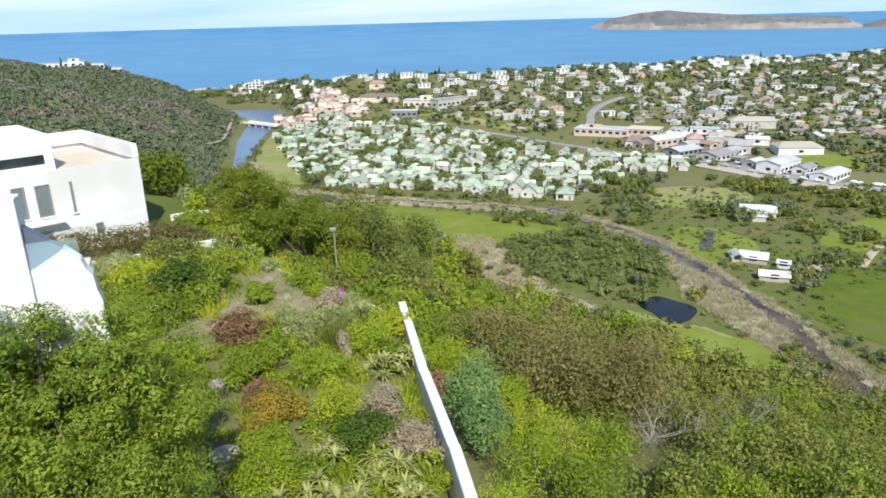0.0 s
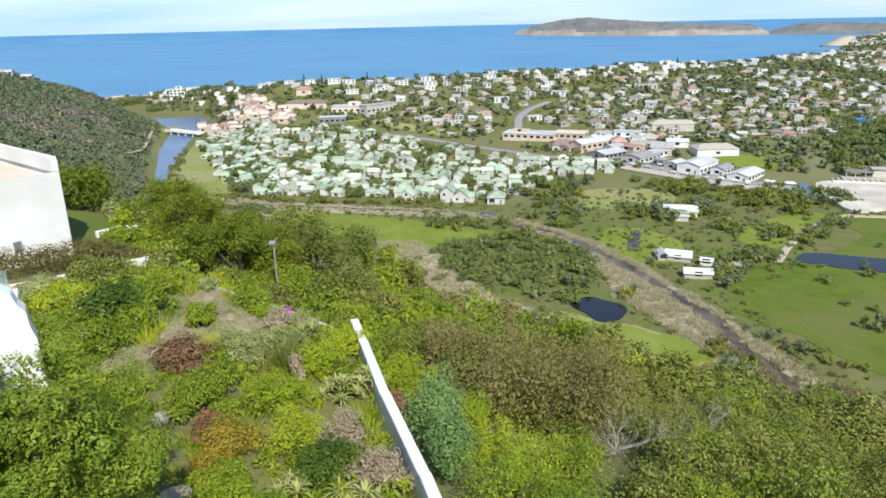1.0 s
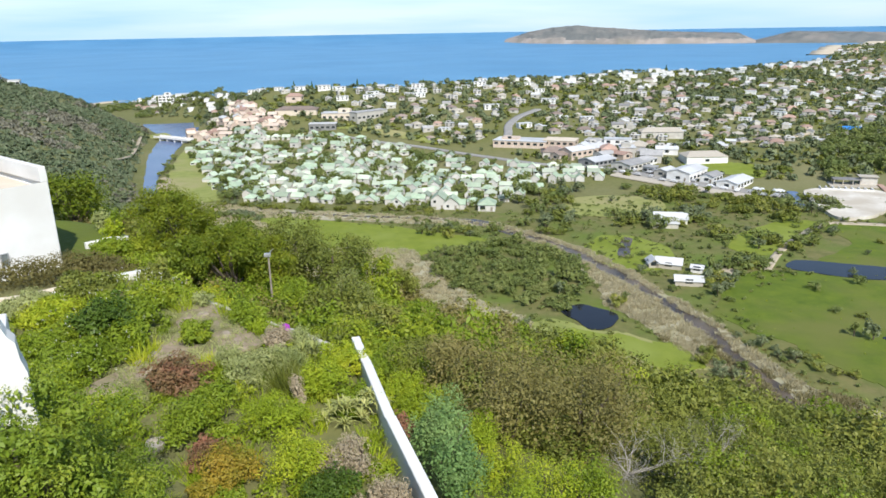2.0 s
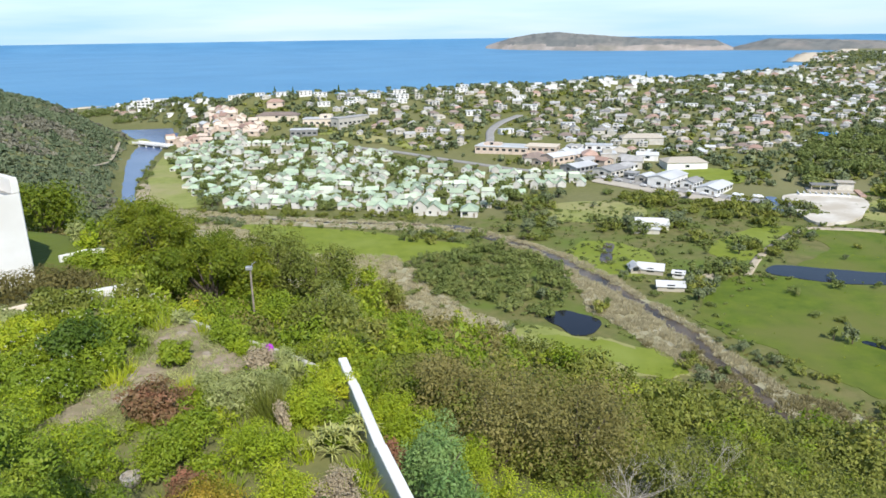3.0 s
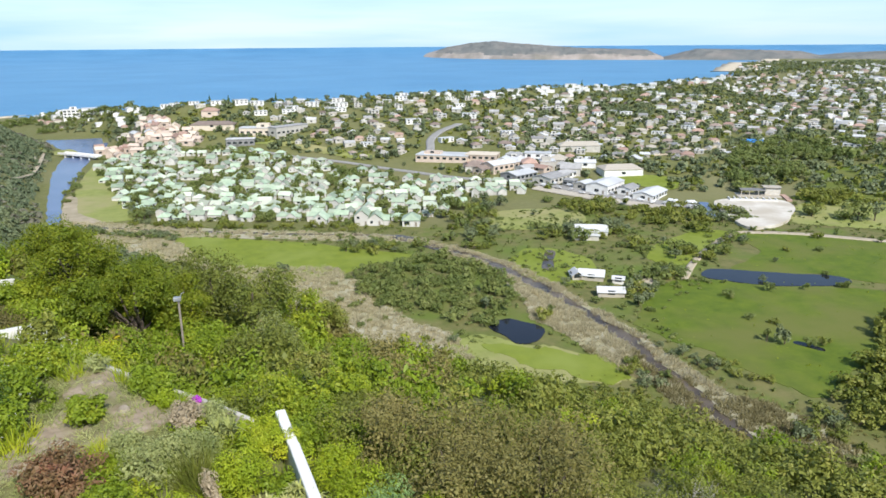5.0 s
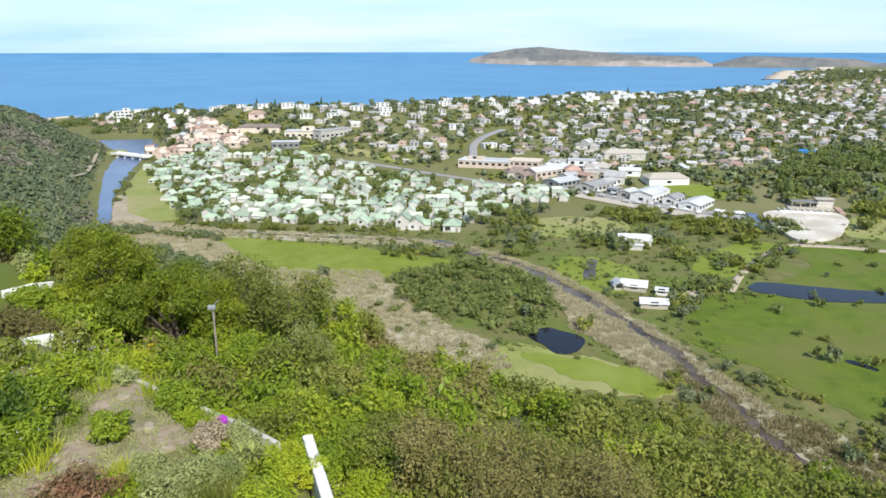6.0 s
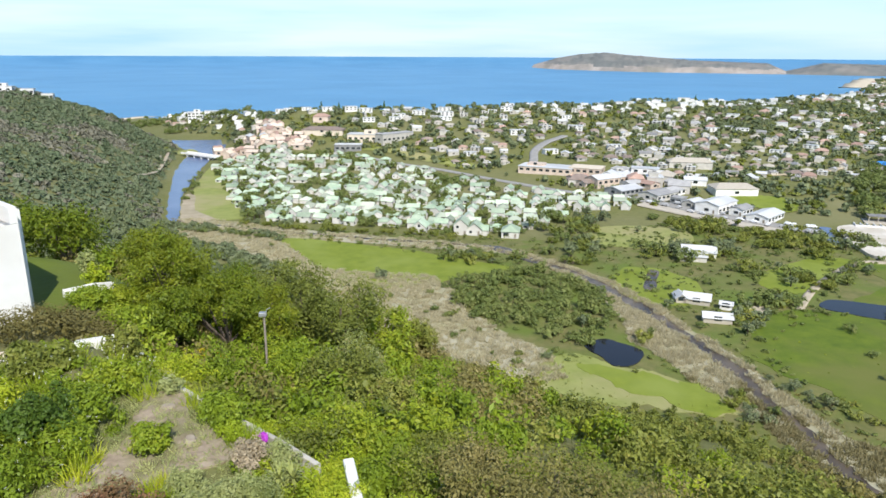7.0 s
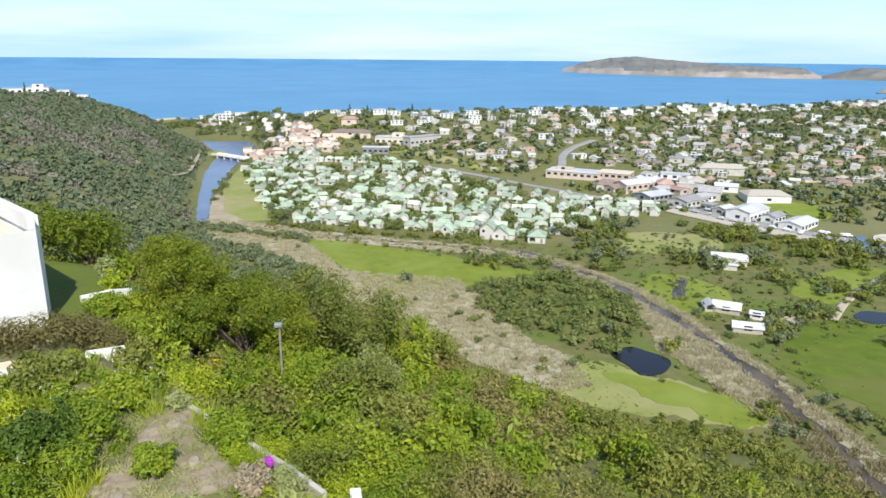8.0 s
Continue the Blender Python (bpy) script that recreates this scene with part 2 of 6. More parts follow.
L_ALOE = leafy("aloe_leaves", [(0.0, (0.15, 0.21, 0.09)), (0.5, (0.25, 0.32, 0.16)), (1.0, (0.38, 0.43, 0.26))], 0.45, 0.12, gain=(1.35, 1.15, 0.7))
L_PINE = leafy("yellow_green_pine_foliage", [(0.0, (0.03, 0.065, 0.010)), (0.5, (0.075, 0.125, 0.014)), (1.0, (0.15, 0.19, 0.02))], gain=(1.8, 1.5, 0.85))
L_REED = leafy("reed_blades", [(0.0, (0.30, 0.265, 0.195)), (0.5, (0.37, 0.33, 0.25)), (1.0, (0.45, 0.405, 0.32))], through_light=0.45, gain=(1.42, 1.44, 1.25))
# leaf green lightened and greyed: the haze over the town is mixed in
L_TOWNHAZE = leafy("hazed_town_leaves", [(0.0, (0.055, 0.078, 0.042)), (0.5, (0.09, 0.115, 0.06)), (1.0, (0.145, 0.17, 0.088))], gain=(1.95, 1.85, 1.75), clump=0.2)
# the hill's green carries a grey haze tone in its base colour
L_HILLHAZE = leafy("hazed_hill_leaves", [(0.0, (0.055, 0.085, 0.045)), (0.5, (0.09, 0.118, 0.065)), (1.0, (0.14, 0.16, 0.10))], gain=(1.65, 1.6, 1.55), clump=0.2)
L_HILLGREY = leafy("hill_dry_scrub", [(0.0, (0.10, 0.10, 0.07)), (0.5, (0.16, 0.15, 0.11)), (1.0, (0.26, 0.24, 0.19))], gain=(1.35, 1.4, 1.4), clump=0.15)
L_HEDGE = leafy("brown_hedge_leaves", [(0.0, (0.05, 0.045, 0.02)), (0.5, (0.105, 0.10, 0.035)), (1.0, (0.17, 0.155, 0.06))], gain=(1.5, 1.4, 1.2))
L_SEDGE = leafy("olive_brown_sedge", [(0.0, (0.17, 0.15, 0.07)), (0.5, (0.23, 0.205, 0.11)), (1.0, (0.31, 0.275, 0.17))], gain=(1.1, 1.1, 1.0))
L_VALLEY = leafy("valley_bush_leaves", [(0.0, (0.06, 0.09, 0.035)), (0.5, (0.10, 0.135, 0.05)), (1.0, (0.16, 0.185, 0.085))], through_light=0.3, gain=(1.9, 1.75, 1.3), clump=0.2)
L_MAGENTA = leafy("magenta_petals", [(0.0, (0.45, 0.05, 0.5)), (1.0, (0.65, 0.12, 0.75))], gain=(1, 1, 1))
L_YELLOW = leafy("yellow_flowers", [(0.0, (0.45, 0.36, 0.02)), (1.0, (0.75, 0.62, 0.04))], gain=(1, 1, 1))
L_WHITE = leafy("small_white_flowers", [(0.0, (0.6, 0.6, 0.55)), (1.0, (0.8, 0.8, 0.76))], gain=(1, 1, 1))

# ---- the lie of the land (metres; the viewpoint is over the origin) ----
def sstep(a, b, v):
    t = np.clip((v - a) / (b - a), 0, 1)
    return t * t * (3 - 2 * t)


def coast(az):
    return np.interp(az, [-60, -19, -16, -13, -9, 0, 10, 20, 28, 33.5, 34.6, 35.6, 36.6, 37.6],
                     [1090, 1090, 1010, 890, 745, 735, 765, 835, 930, 1060, 1300, 1900, 2700, 4150])


def rise(r):
    """The far sheet lifts to the height at which the true horizon would lie."""
    return 62 * np.clip((r - 3700) / 1250, 0, 1.2) ** 2.6


def height(x, y):
    x, y = np.asarray(x, float), np.asarray(y, float)
    az, d = np.degrees(np.arctan2(x, y)), np.hypot(x, y)
    # the hill under the viewpoint, falling to the valley
    u = 0.707 * y + np.where(x > 0, 0.707, 0.45) * x
    u = u - 9 * sstep(50, 70, x) * (1 - sstep(84, 97, x)) * sstep(110, 145, u)   # the slope runs out towards the river bend
    z = np.interp(u, [-300, -60, 0, 8, 15, 20, 33, 39, 60, 80, 101, 118, 140, 148, 154, 176],
                  [95, 84, 80, 79.6, 78, 76.3, 71.5, 68.5, 54, 40, 27, 20, 8.8, 4.0, 1.0, 1.0])
    # garden terrace, held by its walls, and the neighbour's building platform
    s = ((x + 8.1) * 5.7 + (y - 28.8) * 5.5) / 7.92
    wall_x = -1.55 + (22.8 - y) * 0.172
    terrace = (1 - sstep(-0.3, 1.4, s)) * (1 - sstep(-0.35, -0.05, x - wall_x)) * sstep(-26, -16, x) * sstep(-4, 4, y)
    z = z + (80.0 - z) * terrace
    pad = 1 - sstep(9, 16, np.hypot(x + 25, (y - 40) * 0.9))
    z = z + (78.3 - z) * pad
    # dark hill beyond the river
    foot = np.interp(y, [0, 150, 250, 300, 395, 470, 550, 680, 800], [-420, -170, -112, -104, -126, -150, -170, -198, -240])
    p = np.clip(foot - x, 0, None)
    lump = 1 + 0.04 * np.sin(x / 31 + 1.3) * np.cos(y / 43) + 0.035 * np.sin(x / 13 + y / 17)
    z = np.maximum(z, 1 + 67 * (1 - np.exp(-p / 78)) * (1 - sstep(640, 830, y + 0.25 * (x + 250))) * lump)
    # the town's rise, up to the edge of the sea
    c = coast(az)
    d0 = np.interp(az, [-17, -13, -10, 0, 12, 20, 45], [800, 790, 560, 500, 430, 390, 400])
    top = np.interp(az, [-20, -17, -15.5, -12, -8, 10, 24, 34, 45], [0, 6, 12, 24, 34, 38, 38, 42, 46])
    far = np.minimum(0.95 * c, 1250)
    t = np.clip((d - d0) / np.maximum(far - d0, 1), 0, 1) ** 1.15
    z = z + np.where(y > 0, top * t * (1 - 0.85 * sstep(1500, 3000, d)), 0) * (1 + 0.08 * np.sin(x / 37) * np.sin(y / 29))
    z = np.where(y > 0, z + (-6 - z) * sstep(c - 25, c + 35, d), z)
    return z + rise(d)


def ground_z(x, y):
    return float(height(x, y))

# ---- mesh helpers ----
rng = np.random.default_rng(7)


def mesh_np(name, verts, faces, material, tint=None, smooth=False):
    """A mesh from numpy arrays; faces all of one size."""
    me = bpy.data.meshes.new(name)
    verts, faces = np.asarray(verts, np.float32), np.asarray(faces, np.int32)
    k = faces.shape[1]
    me.vertices.add(len(verts)); me.vertices.foreach_set("co", verts.ravel())
    me.loops.add(faces.size); me.loops.foreach_set("vertex_index", faces.ravel())
    me.polygons.add(len(faces))
    me.polygons.foreach_set("loop_start", np.arange(0, faces.size, k, dtype=np.int32))
    if smooth:
        me.polygons.foreach_set("use_smooth", np.ones(len(faces), bool))
    if tint is not None:
        a = me.attributes.new("tint", "FLOAT", "POINT")
        a.data.foreach_set("value", np.asarray(tint, np.float32))
    me.update(calc_edges=True)
    me.validate()
    me.materials.append(material)
    return me


def bm_mesh(name, bm, material, smooth=False):
    me = bpy.data.meshes.new(name)
    bm.normal_update()
    bm.to_mesh(me); bm.free()
    if smooth:
        for f in me.polygons:
            f.use_smooth = True
    me.materials.append(material)
    return me


def part(name, data, parent, label="", m=None):
    ob = new(name, data)
    ob.parent = parent
    if m is not None:
        ob.matrix_basis = m
    if label:
        tagged(ob, label)
    return ob


def box(bm, x0, y0, z0, x1, y1, z1, bevel=0.0):
    g = bmesh.ops.create_cube(bm, size=1.0, matrix=Matrix.Translation(((x0 + x1) / 2, (y0 + y1) / 2, (z0 + z1) / 2)) @ Matrix.Diagonal((x1 - x0, y1 - y0, z1 - z0, 1)))
    if bevel:
        es = list({e for v in g["verts"] for e in v.link_edges})
        bmesh.ops.bevel(bm, geom=es, offset=bevel, segments=2, affect="EDGES", profile=0.5)


def box_mesh(name, size, material, bevel=0.0, base=True):
    bm = bmesh.new()
    x, y, z = size
    box(bm, -x / 2, -y / 2, 0 if base else -z / 2, x / 2, y / 2, z if base else z / 2, bevel)
    return bm_mesh(name, bm, material)


def tube(bm, pts, radii, n=6):
    """A tapered tube through points."""
    rings = []
    for i, p in enumerate(pts):
        p = Vector(p)
        a = Vector(pts[min(i + 1, len(pts) - 1)]) - Vector(pts[max(i - 1, 0)])
        q = a.to_track_quat("Z", "Y").to_matrix()
        rings.append([bm.verts.new(p + q @ Vector((math.cos(k * 2 * math.pi / n), math.sin(k * 2 * math.pi / n), 0)) * radii[i]) for k in range(n)])
    for a, b in zip(rings, rings[1:]):
        for k in range(n):
            bm.faces.new((a[k], a[(k + 1) % n], b[(k + 1) % n], b[k]))
    bm.faces.new(rings[-1])
    bm.faces.new(rings[0][::-1])


def curve_loop(pts, steps=6, closed=True):
    """Catmull-Rom through plan points."""
    p, out = np.array(pts, float), []
    n = len(p)
    for i in range(n if closed else n - 1):
        a, b, c, d = (p[(i + k) % n] if closed else p[min(max(i + k, 0), n - 1)] for k in (-1, 0, 1, 2))
        for s in range(steps):
            t = s / steps
            out.append(0.5 * (2 * b + (c - a) * t + (2 * a - 5 * b + 4 * c - d) * t * t + (3 * b - a - 3 * c + d) * t ** 3))
    if not closed:
        out.append(p[-1])
    return np.array(out)


def inside(px, py, poly):
    """Which of the points lie in a plan outline."""
    hit = np.zeros(len(px), bool)
    q = np.roll(poly, 1, 0)
    for (x1, y1), (x2, y2) in zip(poly, q):
        c = ((y1 > py) != (y2 > py)) & (px < (x2 - x1) * (py - y1) / (y2 - y1 + 1e-12) + x1)
        hit ^= c
    return hit


def patch(name, pts, z, material, label, category, ragged=0.0, thick=0.25):
    """A flat piece of ground with an uneven edge, on the valley floor."""
    loop = curve_loop(pts, 8)
    if ragged:
        for k, (x, y) in enumerate(loop):
            v = noise.noise_vector((x * 0.13, y * 0.13, 3.0)) + 0.5 * noise.noise_vector((x * 0.4, y * 0.4, 9.0))
            loop[k] = x + v.x * ragged, y + v.y * ragged
    bm = bmesh.new()
    top = [bm.verts.new((x, y, z)) for x, y in loop]
    low = [bm.verts.new((x, y, z - thick)) for x, y in loop]
    f = bm.faces.new(top)
    n = len(top)
    for k in range(n):
        bm.faces.new((low[k], low[(k + 1) % n], top[(k + 1) % n], top[k]))
    bmesh.ops.triangulate(bm, faces=[f])
    bmesh.ops.recalc_face_normals(bm, faces=bm.faces)
    return tagged(new(name, bm_mesh(name, bm, material)), label, category, kind="structure"), loop


def strip(name, pts, width, lift, material, label, category, steps=10, kind="structure"):
    """A road or path draped on the land."""
    line = curve_loop(pts, steps, False)
    d = np.gradient(line, axis=0)
    nrm = np.stack([-d[:, 1], d[:, 0]], 1) / np.linalg.norm(d, axis=1, keepdims=True)
    rows = []
    for k in (-0.5, -0.25, 0, 0.25, 0.5):
        q = line + nrm * width * k
        rows.append(np.column_stack([q, height(q[:, 0], q[:, 1]) + lift]))
    mid = np.max([r[:, 2] for r in rows], axis=0)
    rows = [np.column_stack([r[:, :2], mid]) for r in rows]
    edge = [np.column_stack([rows[0][:, :2], mid - 0.8])] + rows + [np.column_stack([rows[-1][:, :2], mid - 0.8])]
    v = np.concatenate(edge)
    n, faces = len(line), []
    for r in range(len(edge) - 1):
        for k in range(n - 1):
            faces.append((r * n + k, (r + 1) * n + k, (r + 1) * n + k + 1, r * n + k + 1))
    return tagged(new(name, mesh_np(name, v, faces, material)), label, category, kind=kind)


# ---- foliage builders (arrays) ----
def unit(v):
    return v / np.maximum(np.linalg.norm(v, axis=-1, keepdims=True), 1e-9)


def leaves(lobes, n, length, width, r, up=0.25, depth=0.25, droop=0.0):
    """Diamond leaves over lobes (x, y, z, rx, ry, rz); returns quads as an (n, 4, 3) array."""
    lobes = np.array(lobes, float)
    w = (lobes[:, 3] * lobes[:, 4] + lobes[:, 3] * lobes[:, 5])
    pick = r.choice(len(lobes), n, p=w / w.sum())
    d = unit(r.normal(size=(n, 3)) + (0, 0, up))
    lump = 1 - depth * r.random((n, 1)) ** 1.5
    c = lobes[pick, :3] + d * lobes[pick, 3:] * lump
    nrm = unit(d + (0, 0, 0.25) + 0.36 * r.normal(size=(n, 3)))
    t = unit(np.cross(nrm, r.normal(size=(n, 3))) + (0, 0, -droop))
    s = np.cross(nrm, t)
    L = length * (0.7 + 0.6 * r.random((n, 1)))
    W = width * (0.7 + 0.6 * r.random((n, 1)))
    return np.stack([c + t * L / 2, c + s * W / 2 + nrm * W * 0.15, c - t * L / 2, c - s * W / 2 + nrm * W * 0.15], 1)


def clumps(lobes, r, per, size):
    """Breaks each lobe into small sprigs over its upper surface."""
    out = []
    for x, y, z, a, b, c in lobes:
        d = unit(r.normal(size=(per, 3)) + (0, 0, 0.45))
        s = size * (0.65 + 0.7 * r.random(per))
        k = 0.62 + 0.34 * r.random(per)
        out.append(np.column_stack([x + d[:, 0] * a * k, y + d[:, 1] * b * k, z + d[:, 2] * c * k, a * s, b * s, np.maximum(c, 0.5 * a) * s]))
    return np.concatenate(out)


def quads_to_mesh(quads):
    return quads.reshape(-1, 3), np.arange(len(quads) * 4).reshape(-1, 4)


def core_quads(lobes, shrink, per=9, seed=5):
    """A sparse inner layer of broad leaves that closes the view through a lobe."""
    r = np.random.default_rng(seed)
    out = []
    for lobe in lobes:
        x, y, z, a, b, c = lobe
        out.append(leaves([(x, y, z, a * shrink, b * shrink, c * shrink)], per, (a + b) * 0.55, (a + b) * 0.42, r, 0.1, 0.3))
    return np.concatenate(out)


def bush_lobes(r, w, h, k):
    """An uneven mound of k lobes, w wide and h high, standing on z = 0."""
    out = [(0, 0, h * 0.42, w * 0.27, w * 0.27, h * 0.42)]
    for i in range(k):
        a, q = r.random() * 6.283, (0.25 + 0.75 * r.random()) * w * 0.34
        s = w * (0.13 + 0.10 * r.random())
        z = h * (0.25 + 0.5 * r.random() * (1 - q / w))
        out.append((q * math.cos(a), q * math.sin(a), z, s, s * (0.8 + 0.4 * r.random()), min(z * 1.05, h * (0.2 + 0.15 * r.random()))))
    return out


def bush_quads(seed, w, h, k, n, leaf, slim=0.5, depth=0.25, droop=0.0, core=0.72):
    r = np.random.default_rng(seed)
    lobes = bush_lobes(r, w, h, k)
    inner = [(x, y, z, a * core, b * core, c * core) for x, y, z, a, b, c in lobes]
    outer = clumps(lobes, r, 9, 0.40) if n >= 300 else lobes
    return np.concatenate([leaves(inner, max(6, n // 4), leaf * 1.6, leaf * max(slim, 0.55) * 1.6, r, 0.2, 0.5), leaves(outer, n, leaf, leaf * slim, r, 0.45, depth, droop)])


def crown_lobes(r, w, h, z0, k):
    out = []
    for i in range(k):
        a, q = r.random() * 6.283, math.sqrt(r.random()) * w * 0.40
        s = w * (0.125 + 0.085 * r.random())
        z = z0 + h * (0.25 + 0.6 * r.random() * (1 - 0.7 * q / w))
        out.append((q * math.cos(a), q * math.sin(a), z, s, s, s * (0.6 + 0.3 * r.random())))
    return out


def scatter_quads(protos, xs, ys, zs, scales, r, squash=(0.75, 1.25)):
    """Joins copies of prototype quads; returns verts, faces, tint."""
    V, T = [], []
    pick = r.integers(0, len(protos), len(xs))
    for k, p in enumerate(protos):
        i = np.where(pick == k)[0]
        if not len(i):
            continue
        a = r.random(len(i)) * 6.283
        c, s = np.cos(a), np.sin(a)
        v = p.reshape(-1, 3)
        sx = scales[i][:, None]
        hz = sx * (squash[0] + (squash[1] - squash[0]) * r.random((len(i), 1)))
        X = (v[None, :, 0] * c[:, None] - v[None, :, 1] * s[:, None]) * sx + xs[i][:, None]
        Y = (v[None, :, 0] * s[:, None] + v[None, :, 1] * c[:, None]) * sx + ys[i][:, None]
        Z = v[None, :, 2] * hz + zs[i][:, None]
        V.append(np.stack([X, Y, Z], -1).reshape(-1, 3))
        T.append(np.repeat(r.random(len(i)), len(v)))
    V = np.concatenate(V)
    return V, np.arange(len(V)).reshape(-1, 4), np.concatenate(T)


def stuff(name, protos, xs, ys, zs, scales, material, label, category, seed=1, squash=(0.75, 1.25)):
    r = np.random.default_rng(seed)
    v, f, t = scatter_quads(protos, np.asarray(xs), np.asarray(ys), np.asarray(zs), np.asarray(scales), r, squash)
    return tagged(new(name, mesh_np(name, v, f, material, t)), label, category, kind="stuff")

# ---- ground sheet, sea and headlands ----
def polar_sheet(name, az, rad, zfun, material):
    A, R = np.meshgrid(np.radians(az), rad, indexing="ij")
    x, y = R * np.sin(A), R * np.cos(A)
    v = np.column_stack([x.ravel(), y.ravel(), zfun(x, y).ravel()])
    n, m = len(az), len(rad)
    i, j = np.meshgrid(np.arange(n - 1), np.arange(m - 1), indexing="ij")
    a = (i * m + j).ravel()
    return mesh_np(name, v, np.column_stack([a, a + 1, a + m + 1, a + m]), material, smooth=True)


def land(x, y):
    return height(x, y)


AZ = np.concatenate([np.arange(-180, -56, 4.0), np.arange(-56, 56, 0.5), np.arange(56, 181, 4.0)])
AZ = np.append(AZ[AZ < 180], 180.0)
ground = tagged(new("ground", polar_sheet("ground", AZ, np.geomspace(0.6, 4950, 330), land, GROUND)),
                "green and olive hillside, valley floor and town slope", "ground", kind="structure")
sea = tagged(new("sea", polar_sheet("sea", np.arange(-110, 110.1, 2.0), np.geomspace(560, 4960, 160), lambda x, y: rise(np.hypot(x, y)), SEA)),
             "calm blue sea reaching the horizon", "sea", kind="structure")


def headland(name, label, az0, az1, tops, dist, deep, rock):
    """A long promontory: scrub back, paler cliffs towards the bay. tops: pairs of angle and crest height."""
    n, m = 150, 26
    az = np.linspace(az0, az1, n)
    crest = np.interp(az, *zip(*tops))
    V = []
    for k, a in enumerate(az):
        d0 = np.interp(a, *zip(*dist))
        zb = float(rise(d0))
        for j in range(m):
            t = j / (m - 1)
            d = d0 + deep * t
            p = Vector((a * 2.2, t * 5, 0.3))
            rough = noise.fractal(p, 0.9, 2.1, 5)
            cliff = min(1, t / 0.12) ** 0.6
            z = (0.36 * cliff + 0.64 * math.sin(min(t / 0.75, 1) * math.pi / 2)) if t < 0.75 else math.cos((t - 0.75) / 0.25 * math.pi / 2)
            z = zb - 2 + (crest[k] - zb + 2) * max(0, z) * (1 + 0.10 * rough * (1 - t)) + (5 * rough * (t < 0.6) * cliff if crest[k] > 20 else 0)
            V.append((d * math.sin(radians(a)), d * math.cos(radians(a)), z))
    i, j = np.meshgrid(np.arange(n - 1), np.arange(m - 1), indexing="ij")
    a = (i * m + j).ravel()
    me = mesh_np(name, V, np.column_stack([a, a + 1, a + m + 1, a + m]), HAZYHEATH, smooth=True)
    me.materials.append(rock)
    for f in me.polygons:
        c = f.center
        base = float(rise(np.hypot(c.x, c.y)))
        if c.z - base < 26 + 10 * noise.noise((c.x * 0.008, c.y * 0.008, c.z * 0.03)) and f.normal.z < 0.86:
            f.material_index = 1
    return tagged(new(name, me), label, "headland", kind="structure")


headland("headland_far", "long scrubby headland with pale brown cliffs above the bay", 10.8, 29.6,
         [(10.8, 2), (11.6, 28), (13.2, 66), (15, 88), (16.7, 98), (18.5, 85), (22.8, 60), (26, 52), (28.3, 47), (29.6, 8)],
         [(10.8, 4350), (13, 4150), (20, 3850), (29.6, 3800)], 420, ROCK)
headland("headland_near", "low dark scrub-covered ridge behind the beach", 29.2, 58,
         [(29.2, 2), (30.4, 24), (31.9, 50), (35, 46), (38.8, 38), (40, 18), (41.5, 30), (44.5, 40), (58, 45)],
         [(29.2, 3800), (36, 3750), (58, 3700)], 500, HAZYHEATH)
# beach with surf where the bay curves round to the headland
strip("beach", [(700, 1020), (760, 1100), (1060, 1480), (1600, 2160), (2230, 2960)], 70, 0.7, SAND, "pale curved sand beach along the bay", "beach", 14)
strip("surf", [(690, 1040), (735, 1120), (1025, 1505), (1555, 2190), (2170, 2990)], 34, 1.6, FOAM, "white surf breaking on the beach", "surf", 14)
strip("river_mouth_beach", [(-430, 975), (-385, 1000), (-345, 1012), (-318, 1003)], 24, 0.5, SAND, "sand bar at the river mouth", "beach", 10)

# ---- valley floor ----
Z0 = 1.0
valley_pts = [(-110, 370), (-60, 335), (-20, 260), (12, 190), (45, 168), (95, 135), (120, 95), (300, 60), (420, 200), (330, 330), (240, 345), (150, 370), (70, 340), (-10, 360), (-80, 385)]
marsh, marsh_loop = patch("marsh", valley_pts, Z0 + 0.10, MARSH, "olive marshy valley floor with rough grass", "marsh", 5)
reed_pts = [(-112, 372), (-60, 350), (-30, 300), (15, 285), (26, 246), (38, 218), (48, 202), (43, 187), (30, 179), (8, 186), (-12, 226), (-36, 285), (-66, 325), (-100, 352)]
reed_west, reed_west_loop = patch("reed_bed", reed_pts, Z0 + 0.16, REEDS, "pale brown dry reed bed on the valley floor", "reeds", 4)
reed2_pts = [(52, 316), (63, 303), (76, 275), (80, 248), (77, 216), (82, 196), (86, 174), (92, 158), (94, 140), (95, 130), (95, 121), (99, 112), (107, 102), (120, 90), (142, 84), (136, 104), (124, 112), (119, 123), (120, 133), (116, 143), (109, 152), (107, 164), (105.5, 182), (104, 200), (98.5, 229), (97, 245), (89, 272), (78, 293), (66, 312)]
reed_east, reed_east_loop = patch("reed_bed_river", reed2_pts, Z0 + 0.16, REEDS, "pale reed fringe along the river channel", "reeds", 2)
reed3_pts = [(-118, 398), (-95, 374), (-50, 352), (0, 335), (40, 322), (62, 312), (60, 322), (40, 334), (0, 350), (-50, 370), (-90, 390)]
reed_north, reed_north_loop = patch("reed_bed_north", reed3_pts, Z0 + 0.17, REEDS, "pale reed strip below the village", "reeds", 2)


def field(name, pts, material, label, lift=0.22, ragged=1.5):
    return patch(name, pts, Z0 + lift, material, label, "field", ragged)[0]


